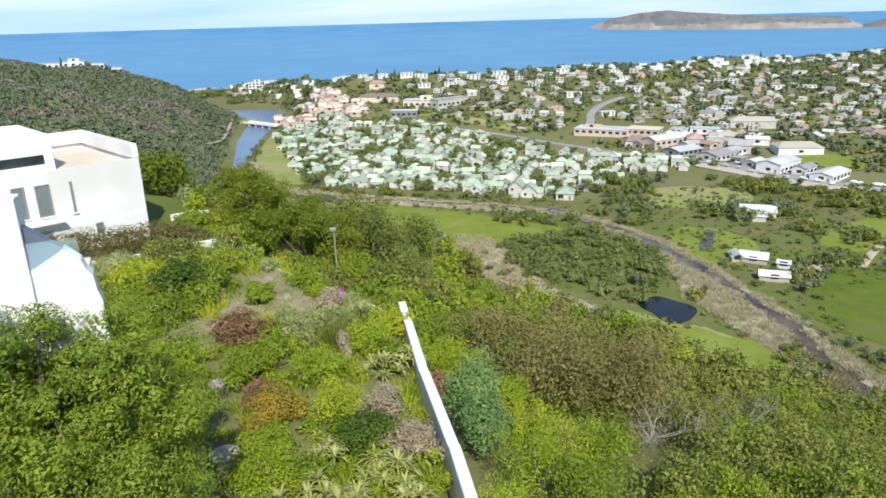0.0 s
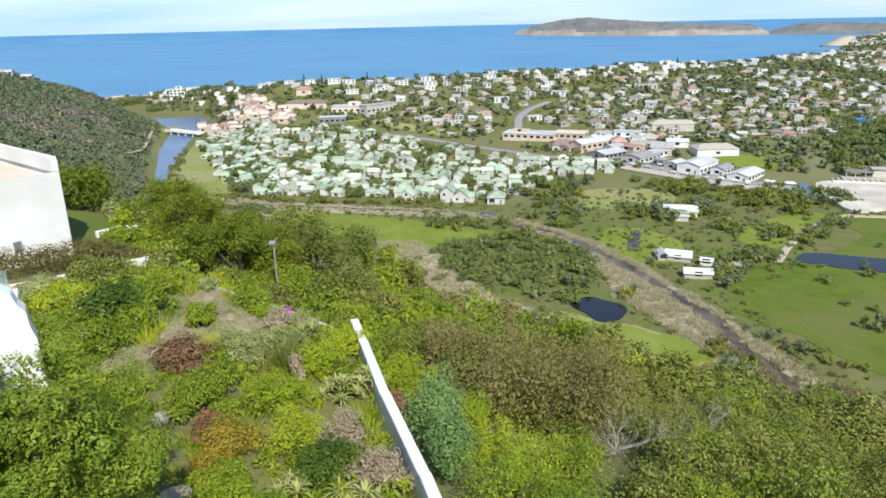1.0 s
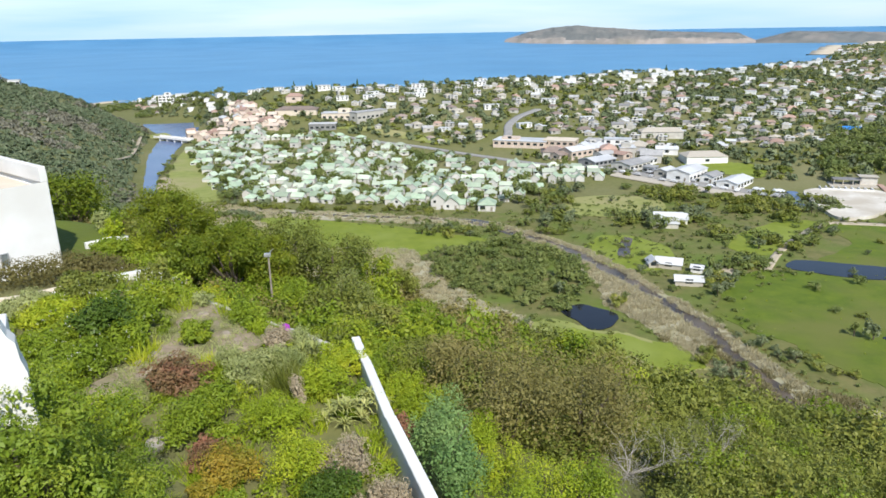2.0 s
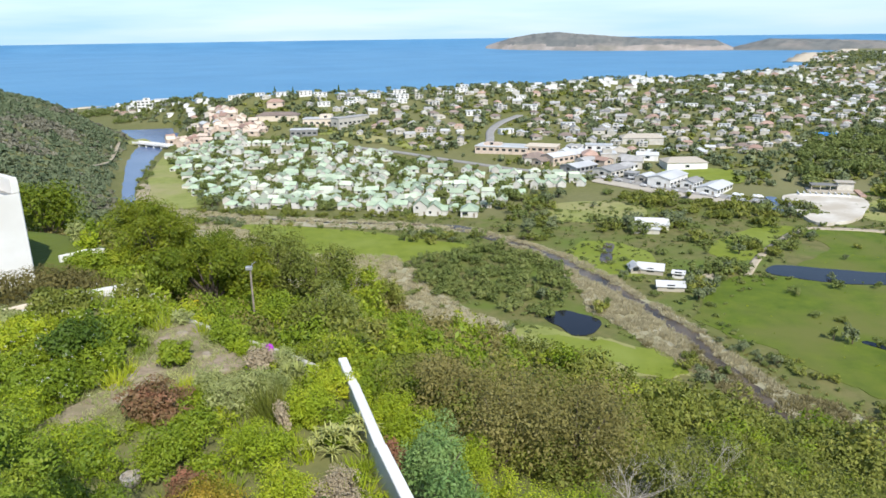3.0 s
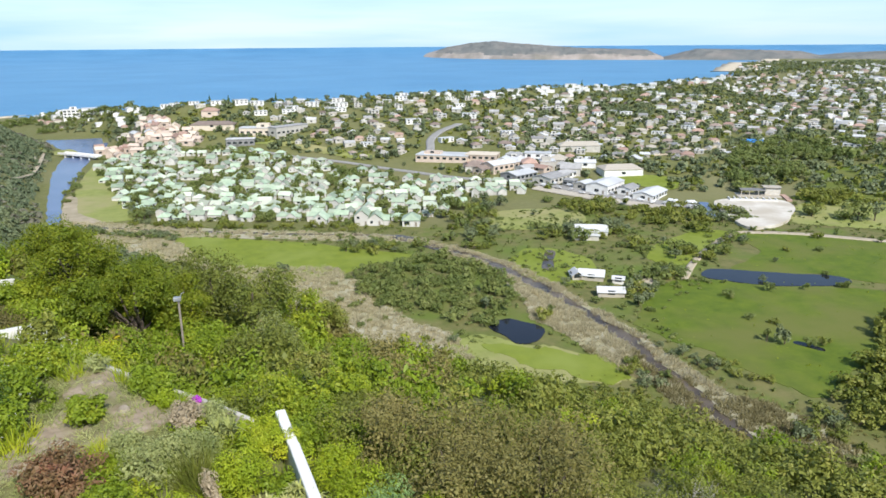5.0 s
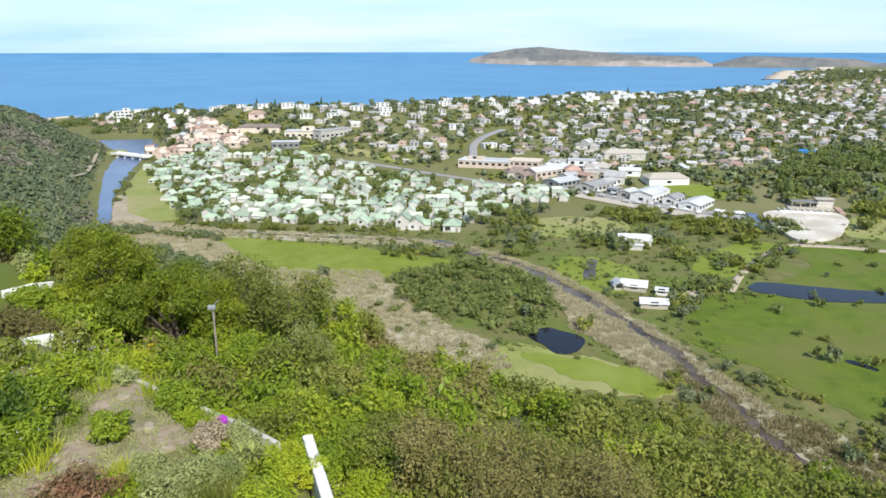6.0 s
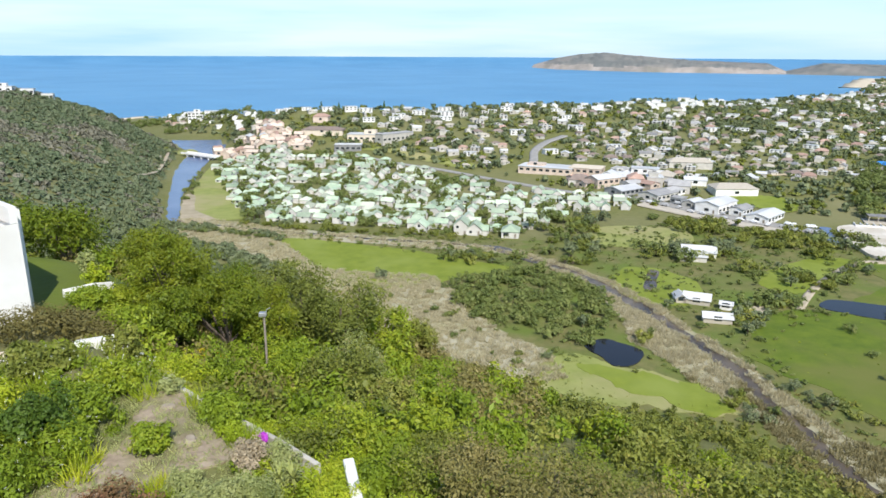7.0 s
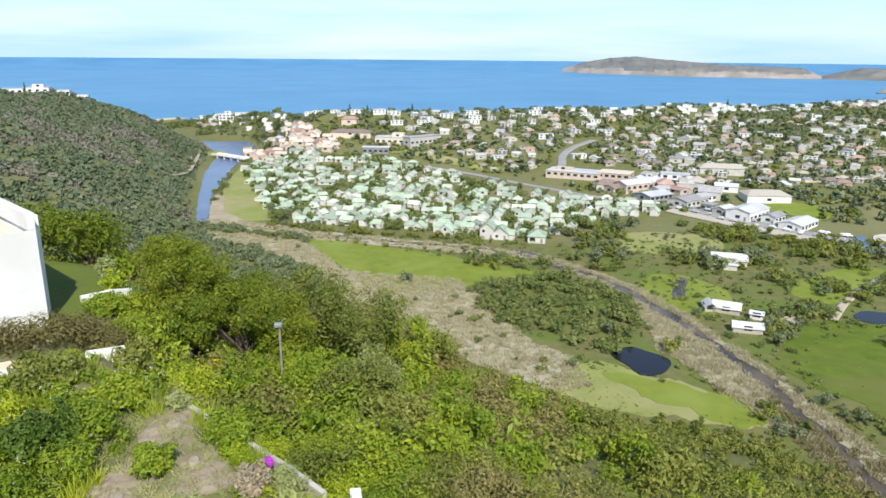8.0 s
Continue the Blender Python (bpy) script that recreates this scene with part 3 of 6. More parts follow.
field("field_river", [(-54, 352), (-2, 331), (25, 313), (58, 290), (32, 285), (12, 274), (-16, 271), (-25, 290), (-40, 318)], GRASS, "bright green mown field beside the river")
field("field_oval", [(38, 190), (52, 204), (64, 197), (80, 187), (90, 174), (92, 163), (78, 165), (55, 172), (40, 178)], DRYGRASS, "green and straw-coloured clearing below the slope", 0.22, 4)
field("field_oval_green", [(54, 196), (66, 194), (80, 185), (88, 174), (88, 164), (76, 168), (62, 182)], GRASS, "bright green grass of the clearing", 0.30, 4.5)
field("field_big", [(136, 236), (165, 231), (184, 218), (212, 207), (190, 185), (158, 157), (131, 143), (124, 157), (118, 178), (110, 204)], PASTURE, "wide green pasture beyond the river", 0.22, 4)
field("field_back", [(172, 243), (200, 263), (206, 292), (238, 284), (275, 258), (250, 215), (220, 214), (204, 230)], PASTURE, "green pasture behind the dam")
field("field_track", [(153, 278), (188, 300), (207, 296), (172, 262), (150, 256)], GRASS, "grass paddock beside the dirt track")
field("field_upper", [(96, 345), (118, 368), (152, 357), (146, 328), (120, 323), (100, 331)], DRYGRASS, "straw-green meadow below the shops")
field("field_lagoon", [(-109, 398), (-122, 443), (-136, 505), (-143, 585), (-132, 575), (-112, 505), (-95, 445), (-80, 400)], DRYGRASS, "yellow-green lawn strip beside the river", 0.26)


def meadow(name, pts, lift, material, label, step=1.6):
    """Grass draped on rising land, with an uneven edge."""
    loop = curve_loop(pts, 8)
    (x0, y0), (x1, y1) = loop.min(0), loop.max(0)
    X, Y = np.meshgrid(np.arange(x0 - step, x1 + step, step), np.arange(y0 - step, y1 + step, step), indexing="ij")
    m = X.shape[1]
    v = np.column_stack([X.ravel(), Y.ravel(), height(X, Y).ravel() + lift])
    i, j = np.meshgrid(np.arange(X.shape[0] - 1), np.arange(m - 1), indexing="ij")
    a = (i * m + j).ravel()
    a = a[inside(v[a, 0] + step / 2, v[a, 1] + step / 2, loop)]
    return tagged(new(name, mesh_np(name, v, np.column_stack([a, a + m, a + m + 1, a + 1]), material, smooth=True)), label, "field", kind="structure")


meadow("meadow_stream", [(282, 348), (298, 356), (332, 384), (350, 408), (405, 408), (425, 395), (372, 362), (338, 330), (300, 335)], 0.35, PASTURE, "green meadow in front of the wood")
meadow("meadow_road", [(250, 306), (270, 330), (292, 338), (336, 326), (300, 282), (286, 280), (262, 294)], 0.35, DRYGRASS, "straw-green verge meadow above the gravel road")
meadow("meadow_shops", [(196, 420), (216, 424), (242, 410), (230, 384), (214, 394)], 0.4, GRASS, "green bank behind the shops")
meadow("meadow_town", [(-28, 592), (-8, 582), (30, 545), (58, 520), (62, 534), (30, 562), (0, 590)], 0.4, DRYGRASS, "dry green bank above the main road")
field("field_houses", [(84, 262), (100, 292), (118, 285), (122, 262), (104, 244)], GRASS, "rough grass round the river houses")
patch("river_sand", [(-118, 402), (-132, 462), (-126, 464), (-114, 420), (-98, 396), (-108, 384)], Z0 + 0.3, RIVERBANK, "brown sandy river bank", "sand", 1)

# ---- water ----
river, river_loop = patch("river", [(-126, 404), (-144, 471), (-163, 550), (-174, 609), (-187, 673), (-222, 746), (-240, 800), (-205, 806), (-178, 776), (-161, 715), (-155, 662), (-153, 609), (-148, 564), (-138, 502), (-133, 461), (-118, 396)], Z0 + 0.22, RIVER, "calm blue-grey river widening to a lagoon", "river", 1.5)
channel_pts = [(-122, 398), (-99, 383), (-56, 365), (-7, 347), (36, 334), (52, 327), (66, 302), (76, 288), (83, 269), (91, 241), (96, 218), (98, 202), (100, 186), (99.5, 171), (101, 159.5), (100, 147), (99.8, 137), (101, 129), (102, 122), (105, 115), (110, 107), (122, 96), (150, 72)]
line = curve_loop(channel_pts, 9, False)
g = np.gradient(line, axis=0)
g = np.stack([-g[:, 1], g[:, 0]], 1) / np.linalg.norm(g, axis=1, keepdims=True)
wid = np.array([(float(np.interp(y, [90, 125, 145, 160, 190, 270, 300], [3.4, 3.6, 2.0, 2.4, 3.6, 3.8, 1.9])) ) * (0.72 + 0.45 * noise.noise((x * 0.07, y * 0.07, 0)) + 0.3 * noise.noise((x * 0.2, y * 0.2, 4))) for x, y in line])[:, None]
band = np.concatenate([line + g * wid, (line - g * wid)[::-1]])
channel, channel_loop = patch("river_channel", band[::2], Z0 + 0.24, CHANNEL, "narrow dark brown river channel between reeds", "river", 1.6)
patch("channel_pool", [(50, 331), (58, 322), (70, 300), (78, 288), (74, 286), (64, 298), (54, 314), (46, 326)], Z0 + 0.27, CHANNEL, "open pool of the river channel", "river", 0.5)
pond, pond_loop = patch("pond", [(60, 210), (67, 214.5), (72, 212), (77, 204), (72, 195.5), (65, 195), (63, 202)], Z0 + 0.4, DARKWATER, "small dark pond in the marsh", "pond", 0.8)
dam, dam_loop = patch("farm_dam", [(157, 238), (164, 247), (176, 242), (192, 234), (209, 225), (203, 217), (178, 222), (165, 230)], Z0 + 0.34, DARKWATER, "dark farm dam beside the pasture", "pond", 0.8)
patch("pasture_puddle", [(147.5, 174.5), (149.5, 176), (153, 170.5), (152, 168)], Z0 + 0.3, DARKWATER, "small puddle in the pasture", "pond", 0.4)
patch("canal", [(99, 264), (104, 276), (110, 288), (113, 285), (108, 274), (103, 262)], Z0 + 0.3, CHANNEL, "short canal beside the clubhouse", "canal", 0.2)
patch("stream", [(212, 322), (216, 332), (222, 344), (226, 353), (230, 350), (224, 338), (219, 328), (216, 320)], 2.8, RIVER, "small stream among trees", "stream", 0.5, 1.5)

# ---- roads and tracks ----
strip("dirt_track", [(147, 237), (163, 256), (182, 274), (198, 287), (214, 296)], 3.2, 0.35, DIRT, "two-rut pale dirt track", "track")
strip("valley_road", [(214, 294), (237, 285), (270, 262), (330, 225)], 5, 0.35, DIRT, "pale gravel valley road", "road")
strip("town_road", [(-31, 581), (3, 549), (42, 520), (78, 483), (110, 450), (140, 430)], 4.5, 0.4, TAR, "grey main road behind the village", "road")
strip("town_road_hill", [(100, 505), (108, 530), (114, 556), (129, 583), (150, 607)], 6.5, 0.8, TAR, "grey road climbing through the town", "road")
strip("shop_street", [(140, 430), (160, 410), (178, 388), (196, 368), (212, 352), (222, 345)], 10, 0.6, TAR, "asphalt street with parked cars by the shops", "road")
strip("upper_road", [(205, 470), (250, 470), (300, 478), (340, 500)], 5, 0.8, DIRT, "pale road along the town slope", "road")
strip("hill_track", [(-165, 480), (-170, 530), (-182, 590), (-196, 650)], 2.5, 0.6, DIRT, "pale path along the foot of the hill", "track")
patch("garden_path", [(-8.2, 28.0), (-7.2, 27.9), (-6.7, 26.8), (-6.3, 25.8), (-5.0, 25.4), (-4.6, 24.6), (-5.0, 23.6), (-5.8, 23.3), (-6.6, 22.7), (-7.6, 22.4), (-8.6, 21.0), (-9.6, 20.2), (-9.9, 21.2), (-8.9, 22.6), (-8.3, 24.1), (-7.9, 25.5), (-8.2, 26.6)], 80.06, SOIL, "bare earth garden path with flat stones", "path", 0.35)

# ---- garden walls ----
def wall_run(name, pts, width, label, material, cap=0.0):
    """A masonry wall through (x, y, top) points with slightly uneven top edges; feet in the ground."""
    bm = bmesh.new()
    rows = []
    for i, (x, y, t) in enumerate(pts):
        a = np.array(pts[min(i + 1, len(pts) - 1)][:2]) - np.array(pts[max(i - 1, 0)][:2])
        n = np.array([-a[1], a[0]]) / np.linalg.norm(a)
        j = 0.012 * noise.noise((x * 2, y * 2, 5))
        l, r = np.array([x, y]) + n * (width / 2 + j), np.array([x, y]) - n * (width / 2 - j)
        b = min(ground_z(*l), ground_z(*r)) - 0.3
        e = 0.02
        rows.append([bm.verts.new(p) for p in ((*l, b), (*l, t - e), (*(l - n * e), t), (*(r + n * e), t), (*r, t - e), (*r, b))])
    for a, b in zip(rows, rows[1:]):
        for k in range(5):
            bm.faces.new((a[k], b[k], b[k + 1], a[k + 1]))
    bm.faces.new(rows[0]); bm.faces.new(rows[-1][::-1])
    bmesh.ops.recalc_face_normals(bm, faces=bm.faces)
    return tagged(new(name, bm_mesh(name, bm, material)), label, "wall")


steps_t = [(-1.68, 22.75, 80.64), (-1.35, 20.9, 80.64), (-1.346, 20.88, 80.69), (-0.76, 17.5, 80.69), (-0.755, 17.48, 80.75), (0.02, 13.8, 80.75), (0.025, 13.78, 80.8), (0.5, 11.0, 80.8), (0.51, 10.98, 80.86), (1.55, 5.0, 80.86)]
wall_run("garden_wall", steps_t, 0.27, "white painted garden wall stepping down the slope", WHITE)
wall_run("low_terrace_wall", [(-2.5, 23.35, 80.14), (-3.6, 24.5, 80.16), (-4.7, 25.6, 80.12), (-5.8, 26.6, 80.1), (-6.9, 27.75, 80.08), (-8.1, 29.0, 80.05)], 0.16, "low weathered pale terrace wall half hidden by plants", PALEWALL)
wall_run("neighbour_wall", [(-11.0, 33.2, 79.95), (-12.6, 32.8, 79.85)], 0.3, "short thick white wall end beside the hedge", WHITE)
wall_run("neighbour_kerb", [(x, y, ground_z(x, y) + 0.28) for x, y in ((-12.6, 35.0), (-15.3, 34.9), (-17.4, 34.4), (-19.5, 33.8), (-24, 32.6))], 0.14, "low cream garden kerb below the hedge", CREAM)
wall_run("neighbour_kerb", [(x, y, ground_z(x, y) + 0.25) for x, y in ((-12.8, 33.9), (-15.3, 33.7), (-17.4, 33.2), (-19.5, 32.7), (-24, 31.7))], 0.09, "thin white garden kerb below the hedge", WHITE)

# ---- the neighbour's white house ----
def flat_block(name, parent, x0, y0, x1, y1, z0, z1, material, rim=0.3, drop=0.55, label=""):
    """A rendered block with a sunken flat roof behind a parapet."""
    bm = bmesh.new()
    box(bm, x0, y0, z0, x1, y1, z1, 0.0)
    top = max(bm.faces, key=lambda f: f.calc_center_median().z)
    bmesh.ops.inset_region(bm, faces=[top], thickness=rim)
    bmesh.ops.translate(bm, verts=top.verts, vec=(0, 0, -drop))
    bmesh.ops.bevel(bm, geom=[e for e in bm.edges if e.calc_length() > 1], offset=0.025, segments=1, affect="EDGES")
    return part(name, bm_mesh(name, bm, material), parent, label)


def block(name, parent, b, material, label="", bevel=0.015):
    bm = bmesh.new()
    box(bm, *b, bevel)
    return part(name, bm_mesh(name, bm, material), parent, label)


white_house = tagged(new("white_house"), "modern white rendered house with flat roofs and parapets", "house")
white_house.matrix_basis = pose(-17.45, 39.55, 78.1, 0, 0, -135.6)
flat_block("wall", white_house, 0.0, -8.8, 14, 0, -0.8, 4.85, WHITE, 0.3, 0.35)
block("parapet", white_house, (0.003, -8.79, 4.84, 0.34, -0.02, 5.62), WHITE, "raised white parapet along the roof edge")
block("parapet", white_house, (0.34, -8.79, 4.84, 13.9, -8.45, 5.62), WHITE, "raised white parapet along the roof edge")
flat_block("upper_wall", white_house, 3.9, -7.6, 13.2, -1.6, 4.4, 6.5, WHITE, 0.3, 0.4, "upper storey of the white house")
block("ribbon_window", white_house, (4.4, -1.63, 4.95, 12.5, -1.57, 5.45), DARKPANE, "dark horizontal window band")
block("roof_deck", white_house, (0.34, -8.4, 4.5, 13.7, -0.3, 4.56), CREAM, "cream gravel roof deck")


def facade_window(x, z, w, h, label):
    win = block("window", white_house, (x - w / 2, -0.02, z - h / 2, x + w / 2, 0.012, z + h / 2), STEEL, label, 0.0)
    for a, b, c, d in ((-w / 2, -h / 2, -w / 2 + 0.06, h / 2), (w / 2 - 0.06, -h / 2, w / 2, h / 2), (-w / 2 + 0.06, h / 2 - 0.06, w / 2 - 0.06, h / 2), (-w / 2 + 0.06, -h / 2, w / 2 - 0.06, -h / 2 + 0.06)):
        block("frame", win, (x + a, 0.012, z + b, x + c, 0.05, z + d), STEEL, "", 0.004)
    block("pane", win, (x - w / 2 + 0.06, 0.012, z - h / 2 + 0.06, x + w / 2 - 0.06, 0.022, z + h / 2 - 0.06), GREYPANE, "grey reflecting glass", 0.0)
    block("sill", win, (x - w / 2 - 0.08, 0.0, z - h / 2 - 0.07, x + w / 2 + 0.08, 0.09, z - h / 2 - 0.003), WHITE, "", 0.01)


for x, z, w, h in ((6.35, 3.35, 0.62, 1.72), (5.2, 3.3, 0.72, 1.72), (3.8, 3.25, 0.14, 1.72), (2.7, 1.25, 0.4, 0.7), (5.6, 1.25, 1.0, 0.8)):
    facade_window(x, z, w, h, "tall dark window in a grey frame" if h > 1 else "small dark ground-floor opening")
block("balcony_slab", white_house, (4.5, 0.0, 2.08, 6.9, 0.5, 2.2), WHITE, "thin white ledge under the windows")
block("end_pier", white_house, (-0.55, -7.6, -0.8, 0.0, -1.4, 5.2), WHITE, "projecting white chimney-like pier")
wall_run("court_wall", [(-17.3, 42.4, 78.75), (-16.2, 43.4, 78.75), (-15.6, 44.4, 78.5)], 0.2, "low white curved court wall", WHITE)
# darker pasture grass stands in for part of the house's shade on the lawn
meadow("house_lawn", [(-30, 44), (-22, 44), (-17.0, 40.2), (-15.2, 42.5), (-14.6, 47), (-15.5, 51), (-20, 54), (-30, 55)], 0.07, PASTURE, "mown lawn in the shade of the white house", 0.6)

# ---- villa corner with its glass balustrade ----
villa = tagged(new("villa"), "white rendered villa corner with terrace steps", "house")
villa.matrix_basis = pose(-7.6, 11.15, 79.4, 0, 0, 24)
block("wall", villa, (-4.5, -0.12, 0, 0.47, 0.2, 7.95), WHITE, "plain white gable wall", 0.02)
block("rear_wall", villa, (-4.5, 0.2, 0, 0.1, 3.2, 7.4), WHITE, "plain white wall behind the gable", 0.02)
bm = bmesh.new()
pts = [(0.46, 6.64), (1.02, 6.96), (1.26, 6.73), (1.32, 6.55), (1.41, 6.43), (1.43, 6.16), (1.49, 5.93), (1.49, 0), (0.46, 0)]
fr = [bm.verts.new((x, -0.03, z)) for x, z in pts]
bk = [bm.verts.new((x, 0.35, z)) for x, z in pts]
bm.faces.new(fr); bm.faces.new(bk[::-1])
for k in range(len(pts)):
    bm.faces.new((fr[k], bk[k], bk[(k + 1) % len(pts)], fr[(k + 1) % len(pts)]))
bmesh.ops.recalc_face_normals(bm, faces=bm.faces)
part("stair_wall", bm_mesh("stair_wall", bm, WHITE), villa, "stepped white balustrade wall")
# added dark sheet: stands in for the shaded wall side behind the glass
bm = bmesh.new()
pts = [(0.46, 7.46), (1.02, 6.98), (0.46, 6.5)]
fr, bk = [bm.verts.new((x, 0.0, z)) for x, z in pts], [bm.verts.new((x, 0.22, z)) for x, z in pts]
bm.faces.new(fr); bm.faces.new(bk[::-1])
for k in range(3):
    bm.faces.new((fr[k], bk[k], bk[(k + 1) % 3], fr[(k + 1) % 3]))
bmesh.ops.recalc_face_normals(bm, faces=bm.faces)
part("stair_hood", bm_mesh("stair_hood", bm, WALLSHADE), villa, "dark blue-grey sheet painted as the shaded wall side behind the glass")
block("terrace", villa, (0.1, 0.36, 0, 1.2, 3.0, 5.9), WHITE, "white terrace slab", 0.02)
GLASS, gn, gl, gb = mat("balustrade_glass", 0.04, 0, 0.5)
gb.inputs["Base Color"].default_value = (0.72, 0.88, 0.92, 1)
gb.inputs["Transmission Weight"].default_value = 0.9
gb.inputs["IOR"].default_value = 1.45
glass = tagged(new("glass_balustrade"), "clear blue-tinted glass balustrade on the terrace wall", "balustrade")
glass.matrix_basis = villa.matrix_basis.copy()
bm = bmesh.new()
box(bm, 0.475, -0.052, 6.6, 1.27, -0.04, 7.16)
pane = part("pane", bm_mesh("pane", bm, GLASS), glass)
pane.visible_shadow = False

# ---- garden lamp on a post ----
lamp = tagged(new("garden_lamp"), "grey post with a small floodlight and box on top", "lamp")
lamp.matrix_basis = pose(-6.45, 38.1, 0)
zb = ground_z(-6.45, 38.1)
bm = bmesh.new()
tube(bm, [(0, 0, zb - 0.2), (0, 0, 78.75)], [0.06, 0.05], 10)
part("post", bm_mesh("post", bm, WOOD), lamp, "weathered grey post")
block("lamp_head", lamp, (-0.22, -0.13, 78.72, 0.12, 0.13, 78.9), STEEL, "pale grey floodlight head", 0.02)
bm = bmesh.new()
tube(bm, [(0.05, 0, 78.85), (0.16, 0, 79.05), (0.3, 0, 79.12)], [0.02, 0.018, 0.015], 6)
part("bracket", bm_mesh("bracket", bm, STEEL), lamp)

# ---- clay pot under the tree ----
bm = bmesh.new()
prof = [(0.24, 0.0), (0.40, 0.25), (0.45, 0.5), (0.43, 0.62), (0.47, 0.66), (0.47, 0.72), (0.39, 0.72), (0.36, 0.5)]
ringv = [[bm.verts.new((a * math.cos(k * math.pi / 10), a * math.sin(k * math.pi / 10), z)) for k in range(20)] for a, z in prof]
for a, b in zip(ringv, ringv[1:]):
    for k in range(20):
        bm.faces.new((a[k], a[(k + 1) % 20], b[(k + 1) % 20], b[k]))
bm.faces.new(ringv[0][::-1]); bm.faces.new(ringv[-1])
pot = tagged(new("plant_pot", bm_mesh("plant_pot", bm, STONE, True)), "large pale round plant pot in the shade", "pot")
pot.matrix_basis = pose(-5.35, 14.2, 80.0) @ Matrix.Diagonal((0.75, 0.75, 0.6, 1))

# ---- plants of the garden ----
def plant(name, quads, material, label, category, x, y, z=None, scale=1.0, turn=0.0, group="", stems=0):
    """A shrub: foliage with woody stems under it."""
    top = tagged(new(name), label, category, group)
    v, f = quads_to_mesh(quads)
    part("foliage", mesh_np(name + "_foliage", v, f, material), top)
    if stems:
        r = random.Random(int(x * 100 + y * 7))
        bm = bmesh.new()
        hi = float(v[:, 2].max())
        for k in range(stems):
            a, q = r.random() * 6.28, 0.25 * hi
            tube(bm, [(0, 0, -0.15), (q * 0.4 * math.cos(a), q * 0.4 * math.sin(a), hi * 0.3), (q * math.cos(a), q * math.sin(a), hi * 0.62)], [0.05 * hi / 2, 0.035 * hi / 2, 0.012], 5)
        part("stem", bm_mesh("stem", bm, BARK), top)
    top.matrix_basis = pose(x, y, ground_z(x, y) - 0.04 if z is None else z, 0, 0, turn) @ Matrix.Diagonal((scale, scale, scale, 1))
    return top


def rosette(seed, heads, n, length, width, spread):
    """Aloe: strap leaves arching from several heads; four-point blades in two pieces."""
    r = np.random.default_rng(seed)
    out = []
    for h in range(heads):
        a, q = r.random() * 6.283, math.sqrt(r.random()) * spread
        c = np.array([q * math.cos(a), q * math.sin(a), 0.25 + 0.35 * r.random()])
        for k in range(n):
            t = r.random() * 6.283
            el = 0.15 + 1.1 * r.random()
            L = length * (0.7 + 0.5 * r.random())
            d = np.array([math.cos(t) * math.cos(el), math.sin(t) * math.cos(el), math.sin(el)])
            s = np.array([-math.sin(t), math.cos(t), 0]) * width / 2
            m = c + d * L * 0.55
            e = m + np.array([d[0], d[1], d[2] - 0.75]) * L * 0.45
            out.append([c - s, c + s, m + s * 0.8, m - s * 0.8])
            out.append([m - s * 0.8, m + s * 0.8, e + s * 0.1, e - s * 0.1])
    return np.array(out)


def blades(seed, n, h, w, spread, lean=0.25):
    """Tufts of upright blades."""
    r = np.random.default_rng(seed)
    a, q = r.random(n) * 6.283, np.sqrt(r.random(n)) * spread
    b = np.stack([q * np.cos(a), q * np.sin(a), np.zeros(n)], 1)
    d = unit(np.stack([r.normal(size=n) * lean, r.normal(size=n) * lean, np.ones(n)], 1) + b * (0.5 / max(spread, 0.1)) * (1, 1, 0))
    s = unit(np.cross(d, r.normal(size=(n, 3)))) * w / 2
    L = h * (0.6 + 0.5 * r.random((n, 1)))
    return np.stack([b - s, b + s, b + d * L + s * 0.2, b + d * L - s * 0.2], 1)


def twigs(name, label, x, y, size, seed, z=None):
    """A tangle of bare grey branches."""
    r = random.Random(seed)
    bm = bmesh.new()

    def limb(p, d, L, rad, depth):
        q = [p]
        for k in range(3):
            d = (d + Vector((r.uniform(-.4, .4), r.uniform(-.4, .4), r.uniform(-.3, .35)))).normalized()
            q.append(q[-1] + d * L / 3)
        tube(bm, q, [rad, rad * .8, rad * .6, rad * .35], 4)
        if depth:
            for k in range(3):
                limb(q[r.randint(1, 3)], (d + Vector((r.uniform(-1, 1), r.uniform(-1, 1), r.uniform(-.4, .7)))).normalized(), L * 0.62, rad * 0.5, depth - 1)
    for k in range(13):
        a = r.random() * 6.28
        limb(Vector((0, 0, 0)), Vector((math.cos(a), math.sin(a), r.uniform(0.2, 0.9))), size * r.uniform(0.3, 0.5), 0.009 * size / 2 + 0.004, 3)
    ob = tagged(new(name, bm_mesh(name, bm, DEADWOOD)), label, "dead bush")
    ob.matrix_basis = pose(x, y, ground_z(x, y) - 0.05 if z is None else z)
    return ob


